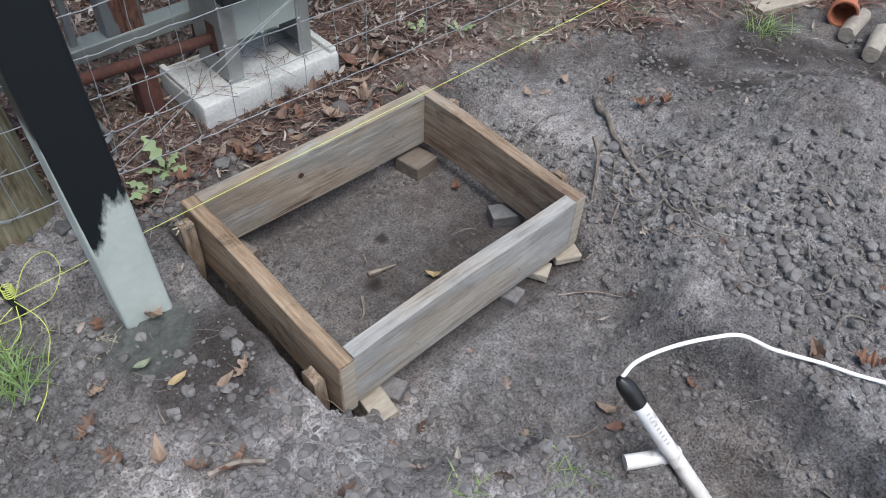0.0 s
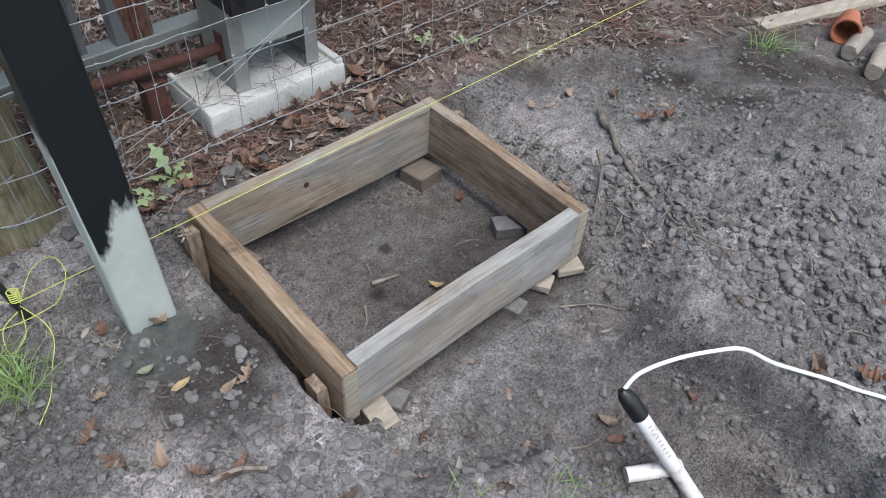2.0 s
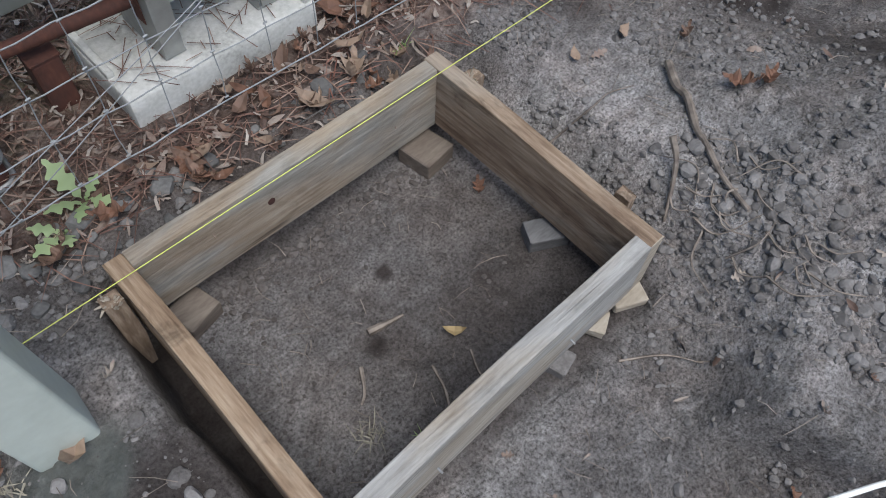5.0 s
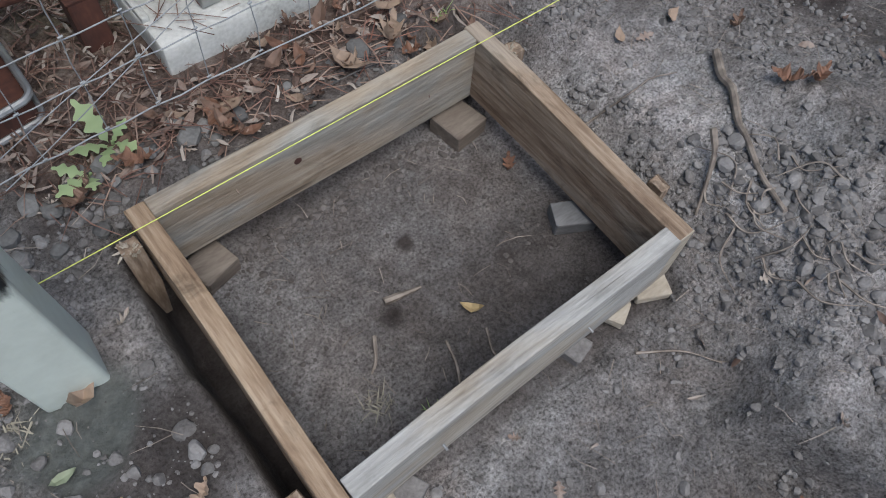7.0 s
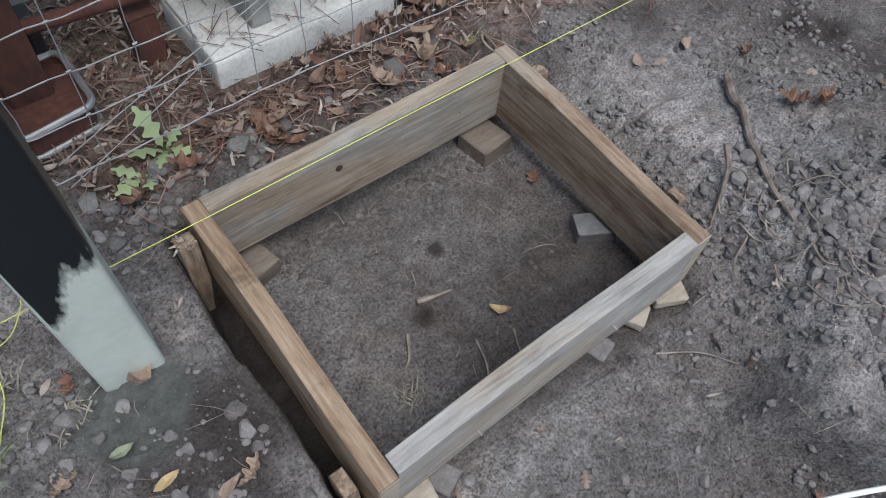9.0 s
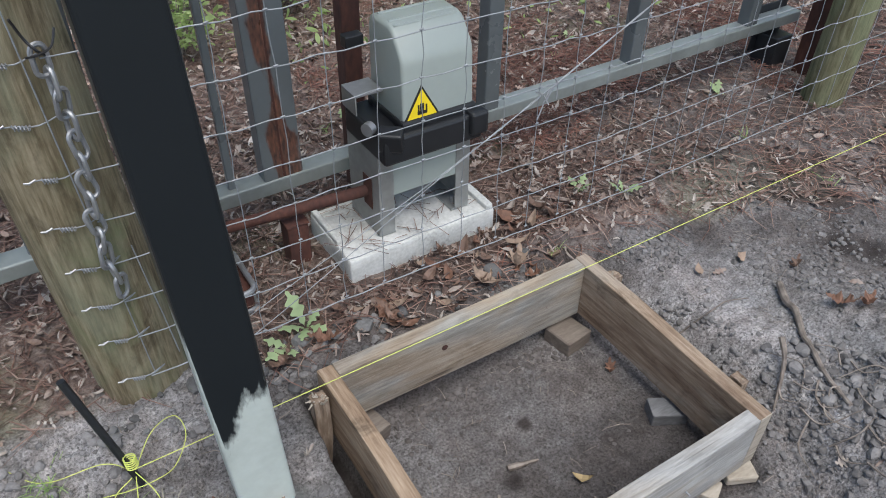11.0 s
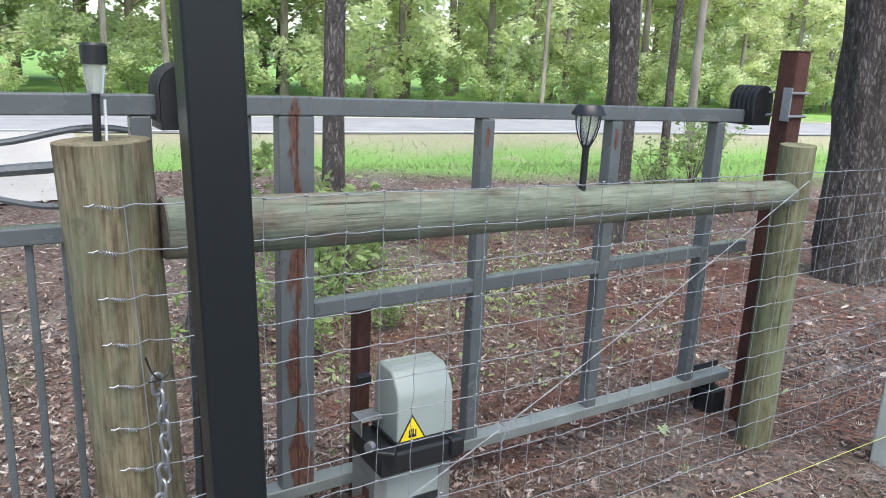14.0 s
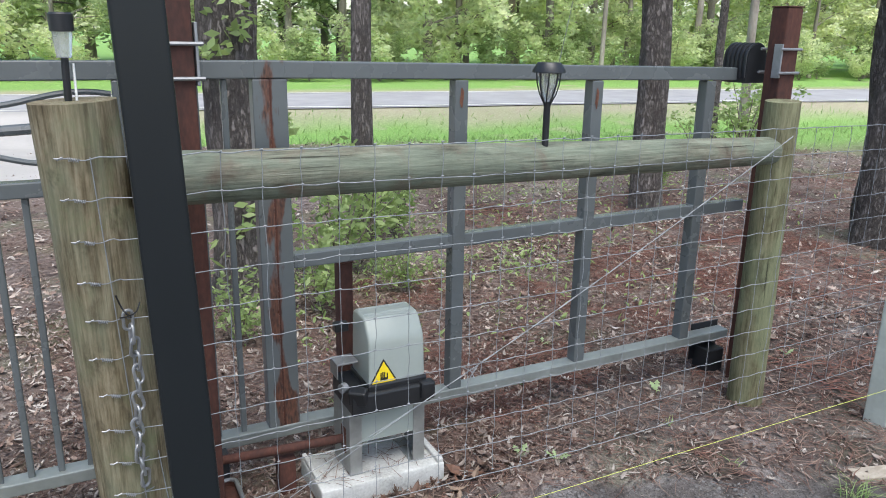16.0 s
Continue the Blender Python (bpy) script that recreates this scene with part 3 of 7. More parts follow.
def ground_material():
    m = bpy.data.materials.new("earth_litter_and_grass")
    m.use_nodes = True
    n, l = m.node_tree.nodes, m.node_tree.links
    bsdf = n["Principled BSDF"]
    tc = n.new("ShaderNodeTexCoord")
    att = n.new("ShaderNodeAttribute")
    att.attribute_name = "cover"
    sep = n.new("ShaderNodeSeparateColor")
    l.new(att.outputs["Color"], sep.inputs[0])

    def tex(scale, detail=6, dist=0.0, rough=0.6):
        t = n.new("ShaderNodeTexNoise")
        t.inputs["Scale"].default_value, t.inputs["Detail"].default_value, t.inputs["Distortion"].default_value = scale, detail, dist
        t.inputs["Roughness"].default_value = rough
        l.new(tc.outputs["Object"], t.inputs["Vector"])
        return t.outputs[0]

    def ramp(src, stops):
        r = n.new("ShaderNodeValToRGB")
        r.color_ramp.elements[0].position, r.color_ramp.elements[0].color = stops[0][0], (*stops[0][1], 1)
        r.color_ramp.elements[1].position, r.color_ramp.elements[1].color = stops[-1][0], (*stops[-1][1], 1)
        for p, c in stops[1:-1]:
            r.color_ramp.elements.new(p).color = (*c, 1)
        l.new(src, r.inputs[0])
        return r.outputs[0]

    def mix(f, a, b, mode='MIX'):
        x = n.new("ShaderNodeMix")
        x.data_type, x.blend_type = 'RGBA', mode
        if isinstance(f, float):
            x.inputs[0].default_value = f
        else:
            l.new(f, x.inputs[0])
        l.new(a, x.inputs[6])
        l.new(b, x.inputs[7])
        return x.outputs[2]

    coarse, midn, finen = tex(3.2, 8, 0.5), tex(30, 10, 0.0, 0.72), tex(170, 6, 0.0, 0.7)
    dirt_a = ramp(coarse, [(0.30, (0.130, 0.126, 0.124)), (0.48, (0.212, 0.208, 0.207)), (0.62, (0.278, 0.275, 0.275)), (0.75, (0.34, 0.339, 0.34))])
    dirt_b = ramp(midn, [(0.35, (0.035, 0.032, 0.031)), (0.45, (0.160, 0.156, 0.154)), (0.55, (0.250, 0.246, 0.245)), (0.67, (0.42, 0.418, 0.417))])
    dirt = mix(0.5, dirt_a, dirt_b)
    dry = ramp(tex(1.7, 7, 0.8), [(0.38, (0.62, 0.605, 0.60)), (0.52, (1.0, 1.0, 1.0)), (0.66, (1.5, 1.5, 1.51))])
    dirt = mix(1.0, dirt, dry, 'MULTIPLY')
    grit = ramp(finen, [(0.35, (0.36, 0.35, 0.34)), (0.46, (0.92, 0.92, 0.92)), (0.64, (1.62, 1.62, 1.63))])
    dirt = mix(1.0, dirt, grit, 'MULTIPLY')
    brown = ramp(tex(7.0, 5), [(0.42, (1.0, 1.0, 1.0)), (0.66, (1.04, 0.97, 0.93))])
    dirt = mix(1.0, dirt, brown, 'MULTIPLY')
    dusty = n.new("ShaderNodeAttribute")
    dusty.attribute_name = "pale_soil"
    dirt = mix(dusty.outputs["Fac"], dirt, mix(1.0, dirt, ramp(midn, [(0.3, (1.35, 1.35, 1.37)), (0.7, (1.75, 1.74, 1.75))]), 'MULTIPLY'))
    damp_and_shade = ramp(coarse, [(0.3, (0.022, 0.018, 0.016)), (0.7, (0.062, 0.053, 0.050))])
    damp_and_shade = mix(0.6, damp_and_shade, ramp(tex(9, 8, 0.6, 0.62), [(0.34, (0.016, 0.012, 0.011)), (0.5, (0.045, 0.038, 0.036)), (0.66, (0.092, 0.082, 0.079))]))
    damp_and_shade = mix(0.4, damp_and_shade, mix(1.0, damp_and_shade, grit, 'MULTIPLY'))
    dirt = mix(sep.outputs[2], dirt, damp_and_shade)
    cem = ramp(midn, [(0.3, (0.062, 0.070, 0.065)), (0.7, (0.135, 0.150, 0.141))])
    dirt = mix(att.outputs["Alpha"], dirt, cem)
    lit = ramp(midn, [(0.32, (0.030, 0.020, 0.017)), (0.43, (0.098, 0.063, 0.050)), (0.53, (0.165, 0.118, 0.097)), (0.66, (0.27, 0.22, 0.19)), (0.8, (0.40, 0.36, 0.325))])
    patch = ramp(tex(0.9, 6), [(0.36, (0.62, 0.56, 0.53)), (0.5, (1.05, 1.04, 1.03)), (0.62, (1.35, 1.38, 1.4))])
    lit = mix(1.0, lit, patch, 'MULTIPLY')
    moss = ramp(tex(1.3, 7, 0.6), [(0.53, (0.0, 0.0, 0.0)), (0.66, (0.6, 0.6, 0.6))])
    lit = mix(moss, lit, ramp(midn, [(0.3, (0.09, 0.11, 0.05)), (0.7, (0.27, 0.30, 0.16))]))
    gr = ramp(midn, [(0.25, (0.10, 0.19, 0.05)), (0.5, (0.20, 0.36, 0.095)), (0.75, (0.31, 0.47, 0.16))])
    straw = ramp(tex(0.6, 4), [(0.59, (0.0, 0.0, 0.0)), (0.74, (1.0, 1.0, 1.0))])
    dry_att = n.new("ShaderNodeAttribute")
    dry_att.attribute_name = "dry_verge"
    straw = mix(1.0, straw, dry_att.outputs["Color"], 'LIGHTEN')
    dry_grass = ramp(midn, [(0.3, (0.28, 0.24, 0.17)), (0.7, (0.48, 0.43, 0.33))])
    gr = mix(straw, gr, dry_grass)
    col = mix(sep.outputs[0], dirt, lit)
    col = mix(sep.outputs[1], col, gr)
    l.new(col, bsdf.inputs["Base Color"])
    bsdf.inputs["Roughness"].default_value = 0.95
    bsdf.inputs["Specular IOR Level"].default_value = 0.25
    hsum = n.new("ShaderNodeMath")
    hsum.operation = 'MULTIPLY_ADD'
    hsum.inputs[1].default_value = 0.35
    l.new(finen, hsum.inputs[0])
    vor = n.new("ShaderNodeTexVoronoi")
    vor.inputs["Scale"].default_value = 95
    wv = n.new("ShaderNodeMix")
    wv.data_type = 'VECTOR'
    wv.inputs[0].default_value = 0.06
    nz = n.new("ShaderNodeTexNoise")
    nz.inputs["Scale"].default_value = 30
    l.new(tc.outputs["Object"], nz.inputs["Vector"])
    l.new(tc.outputs["Object"], wv.inputs[4])
    l.new(nz.outputs["Color"], wv.inputs[5])
    l.new(wv.outputs[1], vor.inputs["Vector"])
    crumb = n.new("ShaderNodeMath")
    crumb.operation = 'MULTIPLY_ADD'
    crumb.inputs[1].default_value = -0.10
    l.new(vor.outputs["Distance"], crumb.inputs[0])
    l.new(midn, crumb.inputs[2])
    l.new(crumb.outputs[0], hsum.inputs[2])
    bp = n.new("ShaderNodeBump")
    bp.inputs["Strength"].default_value, bp.inputs["Distance"].default_value = 1.0, 0.020
    l.new(hsum.outputs[0], bp.inputs["Height"])
    trod = n.new("ShaderNodeMapRange")
    for k, v in zip((1, 2, 3, 4), (0.15, 0.45, 1.0, 0.8)):
        trod.inputs[k].default_value = v
    l.new(sep.outputs[2], trod.inputs[0])
    l.new(trod.outputs[0], bp.inputs["Strength"])
    l.new(bp.outputs[0], bsdf.inputs["Normal"])
    return m


M["ground"] = ground_material()
M["asphalt"] = plain("worn_asphalt", (0.30, 0.30, 0.315), rough=0.9, var=0.18, scale=2.0, fine=60, bump=0.3)
M["drive"] = plain("pale_driveway", (0.38, 0.365, 0.345), rough=0.95, var=0.15, scale=1.2, fine=30, bump=0.3)
M["line"] = plain("road_line_paint", (0.62, 0.62, 0.58), rough=0.7, var=0.1)


# ---- ground ----
def axis(lo, hi, step, growth, far):
    mid = list(np.arange(lo, hi + step / 2, step))
    up, s = [], step
    v = mid[-1]
    while v < far:
        s *= growth
        v += s
        up.append(v)
    dn, s = [], step
    v = mid[0]
    while v > -far:
        s *= growth
        v -= s
        dn.append(v)
    return np.array(dn[::-1] + mid + up)


def build_ground():
    xs, ys = axis(-0.85, 2.1, 0.009, 1.075, 420), axis(-1.55, 0.42, 0.009, 1.06, 420)
    X, Y = np.meshgrid(xs, ys, indexing="ij")
    Z = ground_z(X, Y)
    nx, ny = X.shape
    me = bpy.data.meshes.new("ground")
    me.vertices.add(nx * ny)
    me.vertices.foreach_set("co", np.stack([X, Y, Z], -1).ravel())
    i = np.arange((nx - 1) * (ny - 1))
    a = (i // (ny - 1)) * ny + i % (ny - 1)
    quads = np.stack([a, a + ny, a + ny + 1, a + 1], -1)
    me.loops.add(quads.size)
    me.loops.foreach_set("vertex_index", quads.ravel())
    me.polygons.add(len(quads))
    me.polygons.foreach_set("loop_start", np.arange(len(quads)) * 4)
    me.update(calc_edges=True)
    col = np.ones((nx, ny, 4))
    col[..., 0] = litter_mask(X, Y) * (0.80 + 0.5 * fbm(X * 2.2, Y * 2.2)) * (1 - 0.6 * boxmask(X, Y, -0.12, 0.80, 0.0, 0.12, 0.06)) * (1 - 0.7 * boxmask(X, Y, 1.5, 4.6, -0.9, 0.7, 0.5))
    col[..., 1] = grass_mask(X, Y)
    # moist soil: floor stains, round the fresh post; painted shade in the trench
    damp_and_shade = 0.66 * boxmask(X, Y, 0.02, 0.74, -0.6, -0.02, 0.03) * (0.95 + 0.8 * fbm(X * 5, Y * 5, 4))
    # trench colour darkened to hold the shade beside the board
    damp_and_shade = np.maximum(damp_and_shade, boxmask(X, Y, -0.035, 0.02, -0.6, 0.0, 0.03))
    damp_and_shade = np.maximum(damp_and_shade, 0.9 * ellmask(X + 0.12 * fbm(X * 9, Y * 9), Y + 0.08 * fbm(X * 7, Y * 7), -0.17, -0.37, 0.20, 0.24, 0.45))
    damp_and_shade = np.maximum(damp_and_shade, 0.5 * ellmask(X, Y, 0.44, -0.95, 0.2, 0.16, 0.2))
    # moist dark soil at the fence foot, along the edge of the litter and in the dug hollow
    foot = boxmask(X, Y + 0.05 * fbm(X * 8, Y * 8), -0.12, 0.80, 0.0, 0.16, 0.06)
    bank_y = np.where(X > 0.95, 0.02 - 0.42 * (X - 0.95), 0.02)
    bank = np.exp(-((Y - bank_y) / 0.16) ** 2) * smooth(0.7, 0.9, X) * (1 - smooth(3.6, 4.4, X))
    far_bank = boxmask(X, Y, 1.5, 4.6, -0.9, 0.7, 0.5)
    moist = np.maximum(np.maximum(0.75 * foot, 0.85 * bank), 0.85 * far_bank) * (0.85 + 1.3 * fbm(X * 7, Y * 7, 3))
    hollow = 0.18 * ellmask(X, Y, 0.75, -0.72, 0.14, 0.25, 0.2) * (0.9 + 1.5 * fbm(X * 9, Y * 9, 3))
    damp_and_shade = np.maximum(damp_and_shade, np.maximum(moist, hollow))
    for sx, sy, sr in ((0.409, -0.219, 0.026), (0.55, -0.36, 0.05), (0.30, -0.33, 0.06)):
        damp_and_shade = np.maximum(damp_and_shade, ellmask(X + 0.012 * fbm(X * 40, Y * 40), Y, sx, sy, sr, sr, 0.5 if sr < 0.03 else 0.1))
    col[..., 2] = damp_and_shade
    col[..., 3] = 0.8 * ellmask(X + 0.10 * fbm(X * 12, Y * 12), Y + 0.08 * fbm(X * 9 + 5, Y * 9), -0.215, -0.245, 0.125, 0.105, 0.55)
    at = me.color_attributes.new("cover", 'FLOAT_COLOR', 'POINT')
    at.data.foreach_set("color", np.clip(col, 0, 1).ravel())
    edge = 12.4 - 0.158 * np.clip(X, -60, 60)
    dry = smooth(-1.7, -0.9, Y - edge + 0.9 * fbm(X * 0.9, Y * 0.9, 3)) * (1 - smooth(0, 1, Y - edge - 4.2)) * (0.85 + 0.5 * fbm(X * 1.7, Y * 1.7, 3))
    pale = boxmask(X + 0.2 * fbm(X * 4, Y * 4, 3), Y + 0.2 * fbm(X * 4 + 9, Y * 4, 3), -1.3, 0.10, -1.6, -0.52, 0.12) * (0.85 + 0.9 * fbm(X * 8, Y * 8, 3))
    at = me.color_attributes.new("pale_soil", 'FLOAT_COLOR', 'POINT')
    at.data.foreach_set("color", np.clip(np.stack([pale, pale, pale, np.ones_like(pale)], -1), 0, 1).ravel())
    at = me.color_attributes.new("dry_verge", 'FLOAT_COLOR', 'POINT')
    at.data.foreach_set("color", np.clip(np.stack([dry, dry, dry, np.ones_like(dry)], -1), 0, 1).ravel())
    me.materials.append(M["ground"])
    me.shade_smooth()
    tagged(new("ground", me), "bare grey-brown dug earth, leaf litter and roadside grass", "ground", kind="structure")


build_ground()


def ribbon(name, mat, edge_a, edge_b, x0, x1, lift, label, category, n=80, across=4):
    bm = bmesh.new()
    prev = None
    for i in range(n + 1):
        x = x0 + (x1 - x0) * i / n
        row = []
        for k in range(across + 1):
            y = edge_a(x) + (edge_b(x) - edge_a(x)) * k / across
            row.append(bm.verts.new((x, y, max(gz(x, y), gz(x, edge_a(x)) * (1 - k / across) + gz(x, edge_b(x)) * k / across if name != "driveway" else -9) + lift)))
        if prev:
            for k in range(across):
                bm.faces.new((prev[k], row[k], row[k + 1], prev[k + 1]))
        prev = row
    return tagged(new(name, mesh_of(name, bm, mat)), label, category, kind="structure")


ribbon("road", M["asphalt"], lambda x: 12.4 - 0.158 * x, lambda x: 16.2 - 0.158 * x, -60, 60, 0.02, "pale worn asphalt country road beyond the grass verge", "road")
ribbon("driveway", M["drive"], lambda x: 6.6 + 0.05 * x, lambda x: 12.35 - 0.158 * x, -9, 0.7, 0.024, "pale gravel driveway running out to the road", "driveway", 40, 24)
for off, lab in ((0.18, "faded white edge line on the near side"), (3.5, "faded white edge line on the far side")):
    ribbon("road_line", M["line"], lambda x: 12.4 + off - 0.158 * x, lambda x: 12.52 + off - 0.158 * x, -50, 50, 0.028, lab, "road line")


# ---- wooden form for the new pad ----
def board(name, parent, length, height, thick, m, mat, seed, label=""):
    """A sawn board along its own x, slightly warped and with worn arrises."""
    rnd = random.Random(seed)
    bm = bm_box(0, length, -thick, 0, 0, height, 0.0022)
    bmesh.ops.bisect_plane(bm, geom=bm.verts[:] + bm.edges[:] + bm.faces[:], plane_co=(length / 2, 0, 0), plane_no=(1, 0, 0))
    for k in range(1, 10):
        bmesh.ops.bisect_plane(bm, geom=bm.verts[:] + bm.edges[:] + bm.faces[:], plane_co=(length * k / 10, 0, 0), plane_no=(1, 0, 0))
    ph = rnd.random() * 6
    for v in bm.verts:
        s = v.co.x / length
        v.co.y += 0.0022 * math.sin(s * 5 + ph)
        v.co.z += 0.0018 * math.sin(s * 7 + ph * 2) * (1 if v.co.z > height / 2 else 0.4)
    bm.transform(m)
    for v in bm.verts:
        v.co.z += 0.006 + 0.011 * (v.co.y + 0.58) / 0.58 - 0.007 * v.co.x / 0.75
    return part(name, bm, mat, parent, label)


form = root("concrete_form", (0.375, -0.3, -0.02), "rectangular form of weathered grey-brown boards set in dug earth", "formwork")
T0, ZB, HB = 0.036, -0.02, 0.16
board("back_board", form, 0.678, HB, T0, pose(0.036, -0.003, ZB), M["wood_old"], 1, "grey weathered board with a small knot")
board("front_board", form, 0.678, HB, T0, pose(0.036, -0.560, ZB, 0, 0, 1.1), M["wood_silver"], 2, "silver-grey weathered board")
board("left_board", form, 0.60, HB, T0, pose(0.0, -0.601, ZB, 0, 0, 90), M["wood_warm"], 3, "brown stained board")
board("right_board", form, 0.585, HB, T0, pose(0.714, -0.583, ZB, 0, 0, 90), M["wood_old_y"], 4, "brown weathered board")
# pale sawn ends of the side boards
part("sawn_end", bm_box(0.0015, 0.0345, -0.6025, -0.6005, ZB + 0.002, ZB + HB - 0.002), M["wood_new"], form, "pale fresh-sawn board end")
part("sawn_end", bm_box(0.7155, 0.7485, -0.5845, -0.5825, ZB + 0.002, ZB + HB - 0.002), M["wood_new"], form, "pale fresh-sawn board end")
part("knot", bm_tube([(0.300, -0.039, 0.092), (0.300, -0.0402, 0.092)], 0.008, 10), M["rust"], form, "small red-brown knot")
for sx, sz in ((0.52, -0.597), (0.20, -0.6025)):
    part("nail", bm_tube([(sx, sz + 0.008, 0.05), (sx, sz - 0.003, 0.05)], 0.0022, 8), M["steel"], form, "small nail head")


def stake(x, y, z0, z1, w, d, lean, label, frayed=False, rz=0):
    bm = bm_box(-w / 2, w / 2, -d / 2, d / 2, 0, z1 - z0, 0.002)
    bmesh.ops.subdivide_edges(bm, edges=bm.edges[:], cuts=1)
    for v in bm.verts:
        if v.co.z > (z1 - z0) * 0.9:
            v.co.z += random.uniform(-0.004, 0.004)
        if v.co.z < 0.02:
            v.co.x *= 0.4
            v.co.y *= 0.5
    bm.transform(pose(x, y, z0, lean[0], lean[1], rz))
    st = root("wooden_stake", (x, y, z0), label, "stake", "stakes round the form")
    part("shaft", bm, M["wood_stake"], st)
    if frayed:
        bm = bmesh.new()
        for k in range(46):
            a = random.uniform(0, 6.28)
            r = random.uniform(0.002, 0.018)
            p = Vector((x + r * math.cos(a) * w / 0.03, y + r * math.sin(a), z1 - 0.004))
            q = p + Vector((math.cos(a) * random.uniform(0.002, 0.012), math.sin(a) * random.uniform(0.002, 0.012), random.uniform(-0.008, 0.012)))
            bm_tube([p, q], [0.003, 0.0012], 4, bm)
        part("frayed_head", bm, M["wood_new"], st, "splintered pale hammered head")
    return st


stake(-0.022, -0.055, -0.10, 0.138, 0.034, 0.03, (0, 0), "brown wooden stake with a splintered hammered head against the board", True)
stake(-0.018, -0.545, -0.10, 0.088, 0.026, 0.045, (0, -3), "short brown wooden stake against the outside of the board")
stake(0.772, -0.075, -0.12, 0.118, 0.030, 0.034, (0, 3), "pale cut wooden stake against the outside of the board", True)
stake(0.772, -0.475, -0.12, 0.118, 0.024, 0.034, (0, 3), "thin pale wooden stake against the outside of the board")


def block(x, y, z, sx, sy, sz, rz, mat, label):
    bm = bm_box(-sx / 2, sx / 2, -sy / 2, sy / 2, 0, sz, 0.003)
    for v in bm.verts:
        v.co += Vector((random.uniform(-1, 1), random.uniform(-1, 1), random.uniform(-1, 1))) * 0.0012
    bm.transform(pose(x, y, z, random.uniform(-2, 2), random.uniform(-2, 2), rz))
    return thing("wood_block", bm, mat, (x, y, z), label, "wood block", "blocks under the form")


block(0.665, -0.065, -0.068, 0.085, 0.085, 0.044, 8, M["wood_brown"], "brown wooden block under the corner of the form")
block(0.705, -0.378, -0.066, 0.085, 0.055, 0.036, -28, M["wood_grey"], "grey offcut block under the side board")
block(0.075, -0.605, -0.062, 0.055, 0.11, 0.034, -8, M["wood_new"], "pale wooden offcut under the front corner")
block(0.128, -0.600, -0.070, 0.05, 0.06, 0.03, 25, M["clod"], "grey stone wedge under the front board")
block(0.716, -0.578, -0.050, 0.07, 0.06, 0.02, -25, M["wood_new"], "pale plywood wedge under the front corner")
block(0.628, -0.575, -0.060, 0.05, 0.05, 0.024, 28, M["wood_new"], "pale plywood wedge under the front board")
block(0.520, -0.585, -0.072, 0.05, 0.045, 0.030, 15, M["clod"], "grey wedge of stone under the front board")
block(0.085, -0.055, -0.068, 0.075, 0.07, 0.042, 12, M["wood_brown"], "brown wooden block under the back corner")


